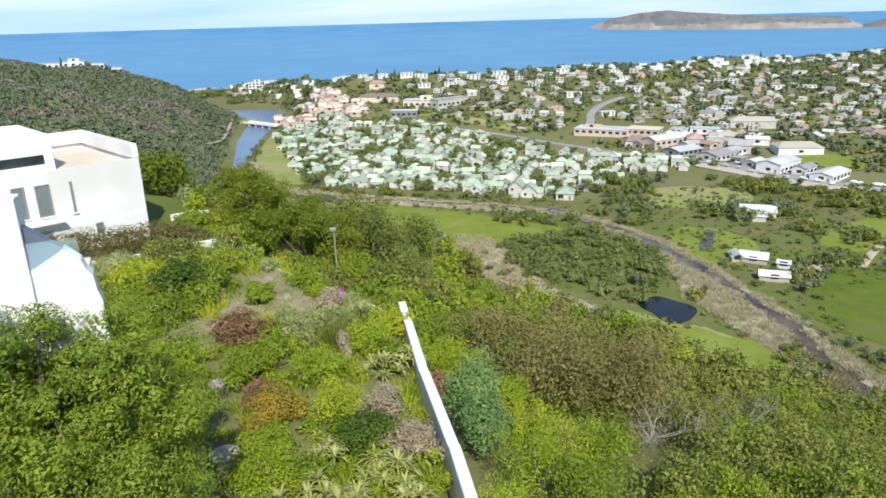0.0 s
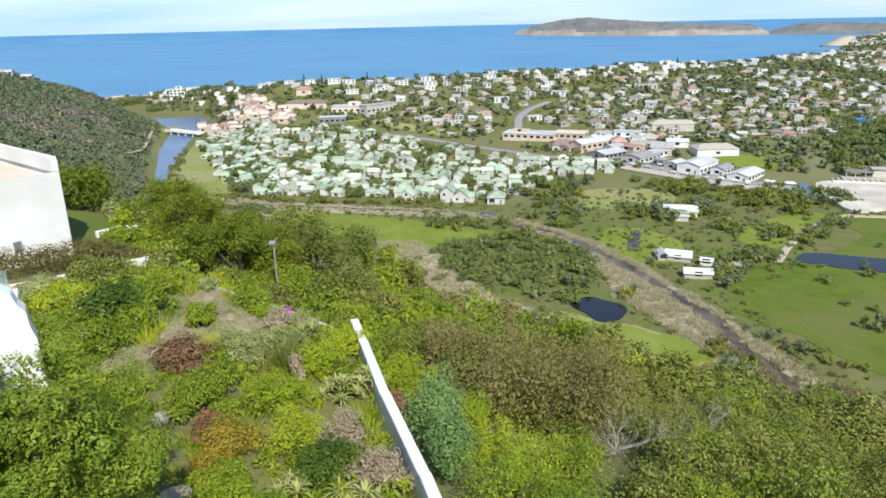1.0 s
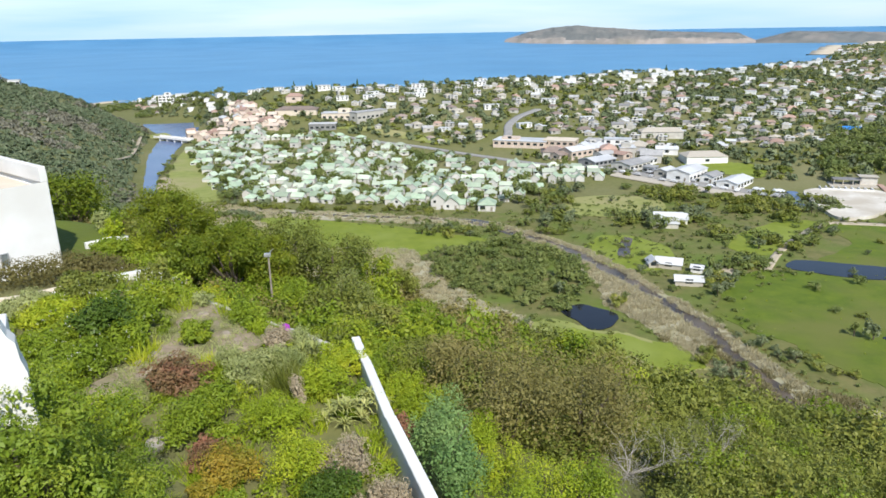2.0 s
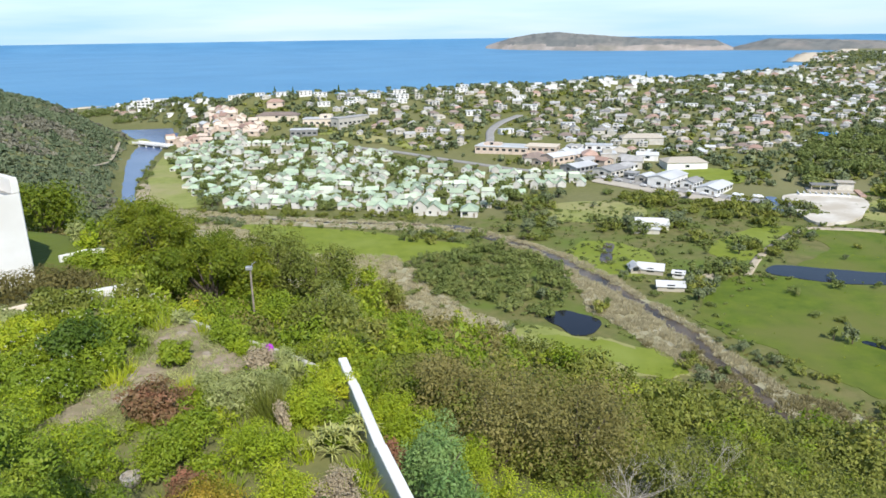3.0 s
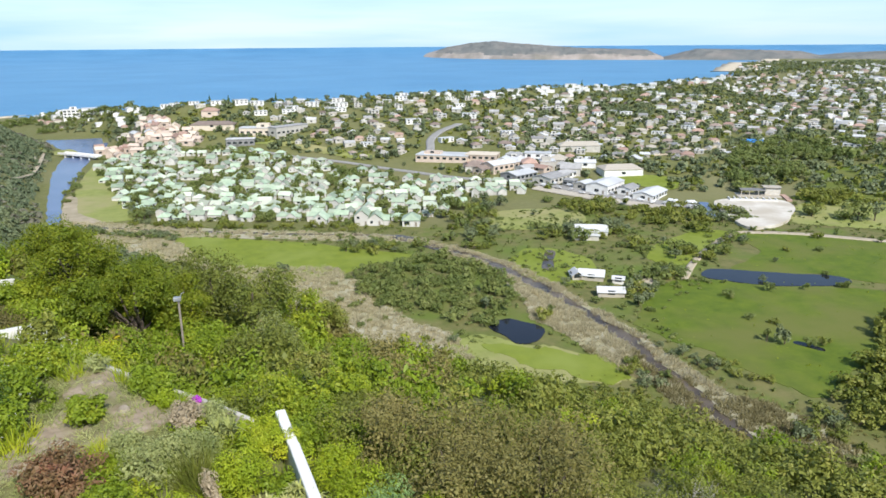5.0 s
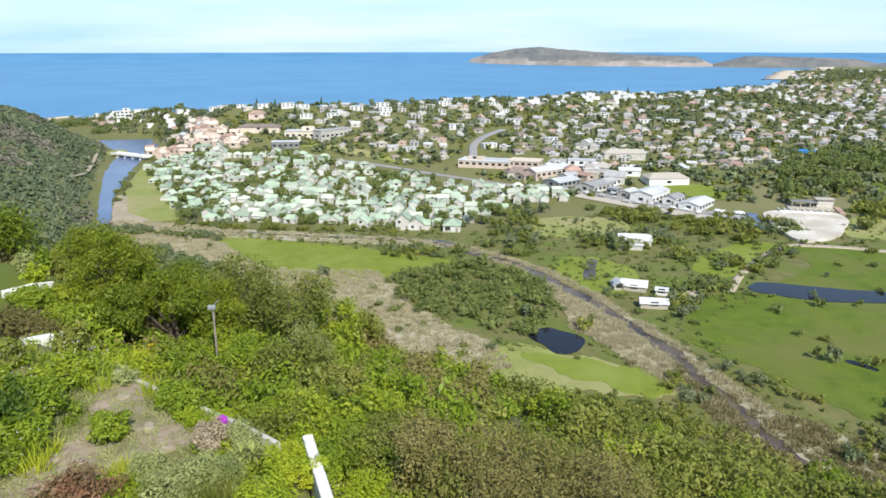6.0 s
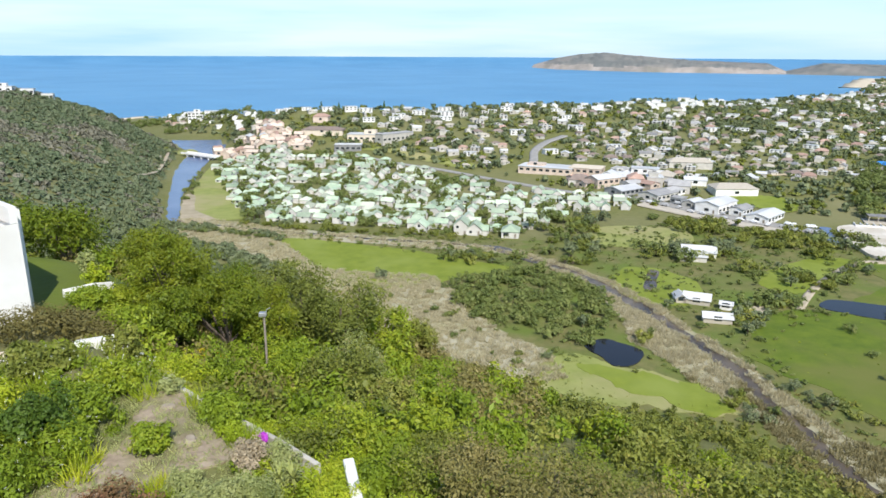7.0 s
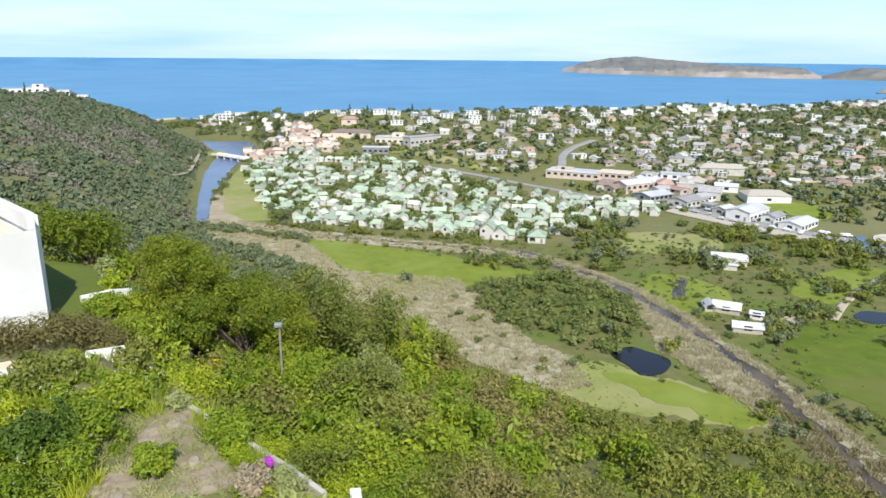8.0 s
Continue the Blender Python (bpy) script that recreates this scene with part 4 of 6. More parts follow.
def tree(name, label, x, y, h, w, seed, material, n=2600, leaf=0.16, lobes=22, slim=0.5, base=0.3, group="", depth=0.3, z=None):
    """Trunk with limbs and an uneven crown of leaf clumps."""
    r = np.random.default_rng(seed)
    top = tagged(new(name), label, "tree", group)
    z0 = h * base
    lob = crown_lobes(r, w, h - z0, z0, lobes)
    bm = bmesh.new()
    tube(bm, [(0, 0, -0.3), (0.03 * h, 0.02 * h, h * 0.2), (0.0, 0.03 * h, h * 0.45), (0.01 * h, 0, h * 0.65)], [h * 0.035, h * 0.028, h * 0.02, h * 0.008], 7)
    for x1, y1, z1, *_ in lob[:9]:
        tube(bm, [(0.02 * h, 0.02 * h, h * 0.22), (x1 * 0.5, y1 * 0.5, (h * 0.2 + z1) * 0.52), (x1 * 0.9, y1 * 0.9, z1)], [h * 0.014, h * 0.010, h * 0.004], 5)
    part("trunk", bm_mesh("trunk", bm, BARK), top)
    q = np.concatenate([leaves([(a, b, c, d * 0.7, e * 0.7, g * 0.7) for a, b, c, d, e, g in lob], n // 4, leaf * 1.6, leaf * 0.9, r, 0.2, 0.4), leaves(clumps(lob, r, 8, 0.42), n, leaf, leaf * slim, r, 0.4, depth)])
    v, f = quads_to_mesh(q)
    part("crown", mesh_np("crown", v, f, material), top)
    top.matrix_basis = pose(x, y, ground_z(x, y) if z is None else z, 0, 0, 0)
    return top


# shrubs of the terrace: kind, x, y, width, height
GARDEN = {
    "red": (L_RED, "low shrub with dull red flower tips", 0.13, 0.35),
    "sage": (L_SAGE, "soft grey-green sage bush", 0.09, 0.3),
    "lime": (L_LIME, "bright lime green rounded shrub", 0.08, 0.5),
    "green": (L_GREEN, "leafy mid green garden shrub", 0.10, 0.5),
    "grey": (L_GREY, "silvery grey flowering shrub", 0.09, 0.4),
    "russet": (L_ORANGE, "shrub with russet and olive leaves", 0.09, 0.5),
    "dark": (L_DARK, "dense dark green shrub", 0.11, 0.5),
    "blue": (L_BLUE, "blue-green bushy shrub beside the white wall", 0.13, 0.3),
    "brown": (L_BROWN, "brown-grey woody scrub tree", 0.12, 0.5),
    "olive": (L_OLIVE, "olive green coastal scrub bush", 0.12, 0.5),
}
spots = [
    ("red", -6.8, 21.3, 2.1, 1.1), ("red", -5.2, 16.9, 1.2, 0.9), ("sage", -4.8, 21.4, 2.0, 1.2), ("sage", -3.7, 21.7, 1.5, 1.1),
    ("lime", -3.9, 18.2, 2.1, 1.3), ("lime", -3.0, 16.1, 2.0, 1.3), ("lime", -2.7, 20.2, 1.7, 1.3), ("lime", -1.9, 21.3, 1.5, 1.0),
    ("lime", -2.2, 22.2, 1.4, 0.9), ("green", -6.0, 18.4, 2.0, 1.2), ("green", -5.6, 19.5, 1.8, 1.0), ("green", -7.0, 24.45, 1.45, 1.0),
    ("grey", -1.7, 16.2, 1.7, 1.1), ("grey", -1.0, 14.6, 1.4, 1.0), ("grey", -3.3, 19.7, 0.7, 1.1), ("grey", -4.3, 23.4, 1.3, 1.0),
    ("russet", -4.7, 16.0, 2.0, 1.1), ("russet", -4.9, 15.1, 1.4, 0.9), ("dark", -2.3, 14.9, 1.7, 1.1), ("lime", -4.1, 13.4, 2.4, 1.2),
    ("green", -4.4, 14.6, 1.6, 0.9), ("green", -3.1, 13.6, 1.4, 0.8), ("dark", -10.2, 24.8, 2.2, 1.9), ("green", -9.7, 26.3, 2.7, 1.3), ("green", -9.5, 24.3, 1.9, 1.2),
    ("green", -10.3, 22.6, 2.6, 1.2), ("lime", -10.6, 21.0, 2.8, 1.2), ("green", -11.6, 24.0, 2.8, 1.1), ("lime", -12.6, 27.0, 2.8, 1.1),
    ("green", -9.5, 28.2, 2.4, 1.1), ("olive", -12.5, 29.8, 2.6, 1.2), ("sage", -14.3, 28.3, 2.2, 1.1), ("grey", -14.6, 25.7, 1.6, 1.2),
    ("lime", -8.4, 19.2, 2.2, 1.0), ("sage", -5.6, 22.4, 1.3, 0.9), ("green", -5.4, 26.0, 1.4, 0.8), ("sage", -3.5, 23.6, 1.2, 0.8), ("green", -5.3, 25.6, 1.0, 0.8), ("sage", -7.6, 28.0, 0.9, 0.7),
    ("lime", -6.8, 28.8, 1.3, 0.8), ("red", -0.45, 19.0, 1.1, 1.6), ("blue", 0.65, 18.3, 2.1, 2.7), ("blue", 0.95, 16.6, 1.9, 2.1),
    ("lime", -0.4, 23.4, 2.0, 1.6), ("lime", 0.5, 21.6, 2.0, 1.8), ("lime", 1.7, 19.4, 1.9, 1.7), ("lime", 2.9, 15.7, 2.8, 2.2),
    ("lime", 1.9, 14.2, 2.6, 2.0), ("green", 4.0, 16.0, 2.4, 2.0), ("green", 3.2, 13.6, 2.8, 1.9), ("lime", 2.0, 17.4, 1.6, 1.6), ("lime", 0.9, 12.2, 2.0, 1.6),
    ("brown", 3.1, 21.0, 4.0, 3.6), ("brown", 5.4, 21.2, 4.6, 3.8), ("brown", 1.9, 23.6, 3.2, 3.2), ("brown", 4.2, 24.4, 4.2, 3.5),
    ("brown", 7.2, 23.6, 4.2, 3.4), ("brown", 2.2, 26.6, 3.4, 2.8), ("olive", 8.6, 19.8, 3.2, 2.2),
    ("olive", 8.0, 15.2, 2.8, 1.6), ("olive", 10.8, 18.6, 3.2, 1.9), ("olive", 6.2, 15.6, 2.2, 1.3), ("green", 5.6, 13.2, 2.4, 1.3), ("grey", 6.7, 13.6, 1.1, 1.0),
    ("lime", 0.2, 26.2, 2.4, 1.5), ("green", -1.4, 26.0, 2.4, 1.4), ("lime", -2.4, 27.6, 2.4, 1.4), ("green", -0.6, 28.6, 2.8, 1.6),
    ("green", -3.6, 29.4, 2.8, 1.6), ("lime", -5.0, 29.6, 2.2, 1.3), ("green", -6.2, 31.2, 2.8, 1.8), ("green", -3.0, 32.0, 3.0, 1.9),
    ("olive", -8.0, 32.4, 2.4, 1.9), ("green", -1.0, 31.6, 2.6, 1.7), ("olive", -2.9, 37.2, 4.2, 3.4), ("sage", -2.4, 39.4, 3.6, 3.6),
    ("green", -5.4, 37.6, 3.4, 2.8), ("green", -8.4, 36.4, 3.2, 2.4), ("olive", -0.6, 34.8, 3.0, 2.4), ("green", 0.8, 32.4, 2.8, 1.9),
    ("lime", -7.5, 28.6, 1.1, 0.7), ("green", -8.3, 29.6, 1.2, 0.8), ("lime", -5.0, 25.0, 0.9, 0.6), ("green", -2.9, 24.4, 1.1, 0.7), ("green", -5.8, 26.2, 1.5, 1.0), ("lime", -3.3, 24.9, 0.9, 0.6),
    ("olive", 1.4, 29.4, 2.6, 1.9), ("olive", -10.4, 31.6, 1.4, 1.7), ("green", -8.0, 40.2, 3.0, 2.2), ("olive", -9.8, 40.4, 2.8, 2.0), ("green", -6.2, 40.6, 3.0, 2.4), ("lime", -12.6, 41.6, 2.6, 2.0), ("green", -14.2, 42.0, 2.4, 1.6), ("green", -15.4, 41.0, 2.4, 1.3), ("green", -13.4, 39.6, 2.6, 1.5), ("lime", -9.2, 33.8, 3.0, 2.6), ("lime", -10.2, 35.8, 2.8, 2.2),
]
for k, (kind, x, y, w, h) in enumerate(spots):
    m, label, leaf, slim = GARDEN[kind]
    area = w * w * 2.2 + w * h * 2
    near = math.hypot(x, y - 2) / 20
    n = int(min(4600, 430 * area / max(0.7, near)))
    lf = leaf * max(0.8, min(1.6, near)) * 0.78
    plant("shrub", bush_quads(100 + k, w * 1.12, h, int(7 + w * 3.0), n, lf, slim, 0.15), m, label, "shrub", x, y, turn=k * 47, stems=4 if h > 0.9 else 3)

for x, y, hd, L, sp, s in [(-1.9, 18.4, 7, 0.55, 0.6, 1), (-1.25, 18.9, 4, 0.5, 0.35, 2), (-1.5, 13.5, 5, 0.6, 0.5, 3), (-2.5, 12.6, 7, 0.55, 0.7, 4), (-3.3, 12.1, 6, 0.55, 0.6, 5),
                           (-3.2, 22.4, 4, 0.65, 0.35, 6), (-2.9, 14.1, 4, 0.5, 0.35, 7), (-1.9, 11.9, 5, 0.5, 0.5, 8), (-0.8, 12.7, 4, 0.45, 0.4, 9)]:
    plant("aloe", rosette(s, hd + 2, 24, L * 0.8, 0.05, sp), L_ALOE, "pale green aloe with long strap leaves", "aloe", x, y, group="aloes in the garden")
for x, y, h, w, s in [(-3.6, 20.6, 1.1, 0.5, 1), (-9.9, 33.0, 1.9, 0.55, 2), (-4.6, 24.8, 0.5, 0.5, 3), (-6.3, 22.4, 0.5, 0.5, 4), (-11.5, 25.6, 0.5, 0.9, 5), (-10.6, 27.6, 0.5, 0.9, 6), (-7.6, 29.8, 0.6, 0.5, 7), (-3.6, 26.6, 0.6, 0.6, 8), (-13.5, 23.2, 0.6, 1.2, 9)]:
    plant("grass_tuft", blades(s, 420, h, 0.02, w), L_OLIVE if s < 3 else L_LIME, "tuft of fine upright grass blades", "grass", x, y)
flower = plant("magenta_flower", bush_quads(5, 0.32, 0.3, 4, 220, 0.07, 0.8), L_MAGENTA, "small shrub covered in magenta flowers", "flower", -4.0, 24.2, z=80.35)
plant("yellow_bush", bush_quads(6, 1.7, 1.3, 7, 700, 0.12, 0.6), L_YELLOW, "bush covered in yellow flowers", "shrub", -9.0, 37.0, z=76.4)
# tiny white flowers over the flowering bank
r_ = np.random.default_rng(31)
fx, fy = r_.uniform(-12.5, -8.4, 160), r_.uniform(21, 30.5, 160)
stuff("white_blossom", [leaves([(0, 0, 0, 0.05, 0.05, 0.03)], 4, 0.034, 0.03, np.random.default_rng(3))], fx, fy, height(fx, fy) + r_.uniform(0.75, 1.1, 160), np.ones(160), L_WHITE, "tiny white flowers over the shrubs", "flowers", 3)
# ground cover filling the terrace between the shrubs
gx, gy = r_.uniform(-15, 0.4, 700), r_.uniform(8, 33, 700)
dense = np.concatenate([curve_loop([(-7.7, 27.8), (-7.3, 26.2), (-7.8, 24.4), (-8.0, 22.9), (-9.5, 20.6)], 8, False), curve_loop([(-7.3, 26.2), (-6.0, 25.0), (-5.2, 24.4), (-6.2, 23.4), (-7.4, 23.0)], 8, False)])
keep = (np.hypot((gx + 6.2) / 0.9, (gy - 16.1) / 1.9) > 1) & (np.min(np.hypot(gx[:, None] - dense[:, 0], gy[:, None] - dense[:, 1]), 1) > 0.85) & (gx < -1.9 + (22.8 - gy) * 0.172)
stuff("ground_cover", [bush_quads(s, 1.0, 0.55, 4, 170, 0.085, 0.5) for s in (61, 62, 63)], gx[keep], gy[keep], height(gx[keep], gy[keep]) - 0.08, r_.uniform(0.6, 1.3, keep.sum()), L_GREEN, "low green ground cover between garden shrubs", "plants", 8)
gx, gy = r_.uniform(-16, 3, 260), r_.uniform(8, 34, 260)
keep = (np.min(np.hypot(gx[:, None] - dense[:, 0], gy[:, None] - dense[:, 1]), 1) > 0.6) & (gx < -1.9 + (22.8 - gy) * 0.172)
stuff("garden_weeds", [blades(s, 90, 0.5, 0.025, 0.3, 0.5) for s in (71, 72)], gx[keep], gy[keep], height(gx[keep], gy[keep]), r_.uniform(0.6, 1.4, keep.sum()), L_LIME, "loose grassy weeds along the garden path", "grass", 9)

px_, py_ = r_.uniform(-10.5, -4.4, 620), r_.uniform(20, 28.4, 620)
stuff("path_weeds", [blades(s, 26, 0.22, 0.02, 0.22, 0.7) for s in (74, 75)], px_, py_, height(px_, py_) + 0.05, r_.uniform(0.3, 1.1, 620), L_SAGE, "dry weeds and leaf litter on the earth path", "grass", 10)
# big leafy tree beside the villa
for k, (x, y, h, w) in enumerate([(-5.6, 10.3, 6.2, 3.2), (-7.1, 10.0, 7.7, 2.8), (-5.7, 9.9, 7.0, 2.2), (-7.0, 13.6, 5.2, 3.2), (-5.6, 8.6, 6.4, 3.4), (-8.8, 14.6, 4.2, 3.4), (-7.2, 8.4, 7.0, 3.0), (-6.5, 11.2, 6.7, 3.0), (-5.9, 12.4, 4.4, 2.2), (-6.9, 10.7, 6.4, 2.2), (-4.4, 8.0, 5.0, 2.4)]):
    tree("garden_tree", "large leafy green tree with slender drooping leaves", x, y, h, w, 300 + k, L_GARDENTREE, 19000, 0.06, 26, 0.42, 0.18, "trees beside the villa", 0.16, z=79.6)
plant("palm_fronds", rosette(41, 2, 26, 1.5, 0.10, 0.2), L_LIME, "young palm with yellow-green fronds", "palm", -6.4, 9.6, z=81.2)
twigs("bare_bush", "leafless grey-brown twiggy bush", -4.9, 10.6, 1.6, 11, 81.4)
twigs("dead_bush", "dead grey bush with tangled branches", 9.4, 19.8, 2.6, 12, ground_z(9.4, 19.8) + 0.9)
twigs("dead_bush", "dead grey brushwood on the slope", 5.8, 17.9, 2.2, 13, ground_z(5.8, 17.9) + 0.7)
twigs("dead_bush", "dead grey bush on the scrub slope", 7.6, 18.2, 1.6, 14, ground_z(7.6, 18.2) + 0.8)
twigs("bare_bush", "small leafless shrub at the end of the path", -8.6, 29.4, 1.1, 15)
for k, (x, y) in enumerate([(-7.9, 25.9), (-8.3, 23.6), (-6.2, 24.9), (-7.6, 23.3), (-7.4, 26.9)]):
    bm = bmesh.new()
    bmesh.ops.create_cone(bm, cap_ends=True, segments=9, radius1=0.2 + 0.04 * (k % 3), radius2=0.17, depth=0.1)
    for v in bm.verts:
        v.co.x *= 1 + 0.25 * noise.noise(v.co * 3 + Vector((k, 0, 0)))
        v.co.y *= 0.75
    s = tagged(new("stepping_stone", bm_mesh("stepping_stone", bm, PATHSTONE)), "flat pale stepping stone in the earth path", "stone", "stepping stones")
    s.matrix_basis = pose(x, y, ground_z(x, y) + 0.09, 3, -2, k * 50)


# pale bowl in the shaded corner of the garden
bm = bmesh.new()
prof = [(0.0, 0.0), (0.2, 0.0), (0.3, 0.12), (0.36, 0.3), (0.36, 0.34), (0.31, 0.34), (0.29, 0.24), (0.0, 0.22)]
rings = [[bm.verts.new((rr * math.cos(a), rr * math.sin(a), zz)) for a in np.linspace(0, 6.283, 20, endpoint=False)] for rr, zz in prof[1:-1]]
for p, q_ in zip(rings, rings[1:]):
    for k in range(20):
        bm.faces.new((p[k], p[(k + 1) % 20], q_[(k + 1) % 20], q_[k]))
bm.faces.new(rings[0][::-1]); bm.faces.new(rings[-1])
pot = tagged(new("plant_pot", bm_mesh("plant_pot", bm, STONE)), "wide pale stone plant bowl among the shrubs", "pot")
pot.matrix_basis = pose(-6.7, 17.9, 80.0) @ Matrix.Diagonal((0.7, 0.7, 0.8, 1))

# ---- trees on the upper slope ----
pines = [(-9.3, 42.2, 6.0, 5.0), (-12.0, 43.2, 6.6, 5.0), (-7.2, 43.4, 5.2, 4.4), (-10.4, 46.0, 6.4, 5.0), (-13.6, 45.4, 5.8, 4.4), (-11.2, 39.6, 4.0, 3.4)]
for k, (x, y, h, w) in enumerate(pines):
    tree("acacia_tree", "dense yellow-green tree with rounded foliage clumps", x, y, h, w, 400 + k, L_PINE, 11000, 0.115, 34, 0.4, 0.2, "trees below the white house", 0.10)
for k, (x, y, h, w) in enumerate([(-22.5, 54, 6.2, 6.0), (-27, 55, 6.6, 6.4), (-18.5, 55, 5.4, 5.2), (-25, 60, 6.8, 6.6), (-31, 58, 7.0, 6.4), (-20, 60, 5.6, 5.4), (-36, 62, 7, 6.5)]):
    tree("acacia_tree", "yellow-green tree behind the white house", x, y, h, w, 430 + k, L_PINE, 4200, 0.19, 34, 0.45, 0.2, "trees behind the white house", 0.13)
for k, (x, y, h, w) in enumerate([(-3.6, 46.5, 5.8, 5.0), (-6.2, 49.0, 7.0, 5.4), (-1.0, 49.8, 4.6, 4.2), (0.8, 52.5, 4.2, 4.0), (-3.0, 53.0, 6.4, 5.2), (-8.6, 54.0, 7.2, 5.6)]):
    tree("slope_tree", "olive green tree on the upper slope", x, y, h, w, 460 + k, L_OLIVE if k != 2 else L_GREEN, 4200, 0.16, 30, 0.5, 0.15, "trees on the upper slope", 0.3)
plant("variegated_shrub", bush_quads(81, 1.8, 1.8, 8, 900, 0.14, 0.6, 0.4), L_SAGE, "pale cream-leaved garden shrub", "shrub", -17.6, 46.4)
plant("variegated_shrub", bush_quads(82, 1.6, 1.6, 8, 800, 0.14, 0.6, 0.4), L_LIME, "pale yellow-leaved garden shrub", "shrub", -16.3, 44.0)

# clipped brownish hedge below the white house
r = np.random.default_rng(55)
hp = curve_loop([(-11.6, 36.2), (-14.0, 37.2), (-16.6, 36.6), (-20, 35.6), (-25, 34.0)], 10, False)
lob = []
for k, (x, y) in enumerate(hp):
    for dy in (-0.45, 0.1, 0.6):
        lob.append((x + 0.1 * r.normal(), y + dy + 0.1 * r.normal(), ground_z(x, y) + 0.75 + 0.1 * r.normal(), 0.7, 0.55, 0.75))
v, f = quads_to_mesh(np.concatenate([leaves([(a, b, c, d * 0.75, e * 0.75, g * 0.75) for a, b, c, d, e, g in lob], 3000, 0.2, 0.12, r, 0.2, 0.4), leaves(lob, 14000, 0.085, 0.055, r, 0.3, 0.15)]))
tagged(new("hedge", mesh_np("hedge", v, f, L_HEDGE)), "clipped brownish green hedge below the white house", "hedge")

# ---- scrub on the slope, too dense to count ----
def region(n, x0, x1, y0, y1, seed):
    q = np.random.default_rng(seed)
    return q.uniform(x0, x1, n), q.uniform(y0, y1, n), q


def slope_u(x, y):
    return 0.707 * y + np.where(x > 0, 0.707, 0.45) * x


x, y, q = region(9000, -42, 45, 12, 75, 91)
u = slope_u(x, y)
az = np.degrees(np.arctan2(x, y))
garden = (((x + 8.1) * 5.7 + (y - 28.8) * 5.5) / 7.92 < 2.2) & (x < 5)
k = (u > 14) & (u < 62) & (np.hypot(x - 9.4, y - 19.8) > 1.5) & (np.hypot(x - 5.8, y - 17.9) > 1.3) & (np.abs(az) < 48) & ~garden & (np.hypot(x + 25, y - 40) > 13) & (q.random(len(x)) < 0.29 + 0.07 * np.sin(x / 5) * np.sin(y / 7))
x, y = x[k], y[k]
pick = np.array([noise.noise((a * 0.09, b * 0.09, 4.0)) for a, b in zip(x, y)]) + q.normal(size=len(x)) * 0.22 - 0.28 * sstep(3, 8, x)
for name, sel, material, label, s in [("slope_scrub", pick < -0.02, L_OLIVE, "olive coastal scrub covering the slope", 1), ("slope_scrub_green", (pick >= -0.02) & (pick < 0.32) & ((u := slope_u(x, y)) > 26), L_GREEN, "fresh green scrub bushes on the slope", 2), ("slope_scrub_lime", (pick >= -0.02) & (pick < 0.32) & (u <= 26), L_GREEN, "yellow-green creeping scrub on the upper slope", 6), ("slope_scrub_brown", pick >= 0.32, L_BROWN, "brown-grey scrub bushes on the slope", 3)]:
    protos = [bush_quads(500 + 10 * s + i, 2.8, 1.8, 8, 430, 0.17, 0.5, 0.3) for i in range(4)]
    close = np.hypot(x, y) < 30
    fine = [bush_quads(560 + 10 * s + i, 2.6, 1.6, 10, 1500, 0.085, 0.5, 0.3) for i in range(3)]
    for hood, pr in ((sel & close, fine), (sel & ~close, protos)):
        if hood.any():
            stuff(name, pr, x[hood], y[hood], height(x[hood], y[hood]) - 0.15, q.uniform(0.7, 1.4, hood.sum()), material, label, "scrub", s, (0.7, 1.35))
x, y, q = region(21000, -90, 160, 30, 240, 92)
u = slope_u(x, y)
from_channel = np.min(np.hypot(x[:, None] - line[::3, 0], y[:, None] - line[::3, 1]), 1)
az = np.degrees(np.arctan2(x, y))
oval = curve_loop([(38, 190), (52, 206), (64, 199), (82, 187), (92, 174), (94, 160), (78, 163), (55, 170), (38, 177)], 6)
k = (from_channel > 6) & (u >= 60) & (u < 172) & (az > -36) & (az < 50) & ~inside(x, y, oval) & ~inside(x, y, reed_west_loop) & ~inside(x, y, reed_east_loop) & (q.random(len(x)) < 0.46)
x, y = x[k], y[k]
pick = np.array([noise.noise((a * 0.04, b * 0.04, 7.0)) for a, b in zip(x, y)]) + q.normal(size=len(x)) * 0.2
for name, sel, material, label, s in [("lower_scrub", pick < 0.3, L_OLIVE, "olive scrub covering the lower slope", 4), ("lower_scrub_brown", pick >= 0.3, L_BROWN, "brown-grey scrub on the lower slope", 5)]:
    protos = [bush_quads(600 + 10 * s + i, 3.2, 2.0, 7, 100, 0.38, 0.6, 0.3) for i in range(5)]
    stuff(name, protos, x[sel], y[sel], height(x[sel], y[sel]) - 0.2, q.uniform(0.6, 1.5, sel.sum()), material, label, "scrub", s, (0.7, 1.35))

# ---- reeds, valley trees and bushes ----
def fill(loop, step, seed, jitter=0.5):
    q = np.random.default_rng(seed)
    (x0, y0), (x1, y1) = loop.min(0), loop.max(0)
    n = int((x1 - x0) * (y1 - y0) / step ** 2)
    x, y = q.uniform(x0, x1, n), q.uniform(y0, y1, n)
    k = inside(x, y, loop)
    return x[k], y[k], q


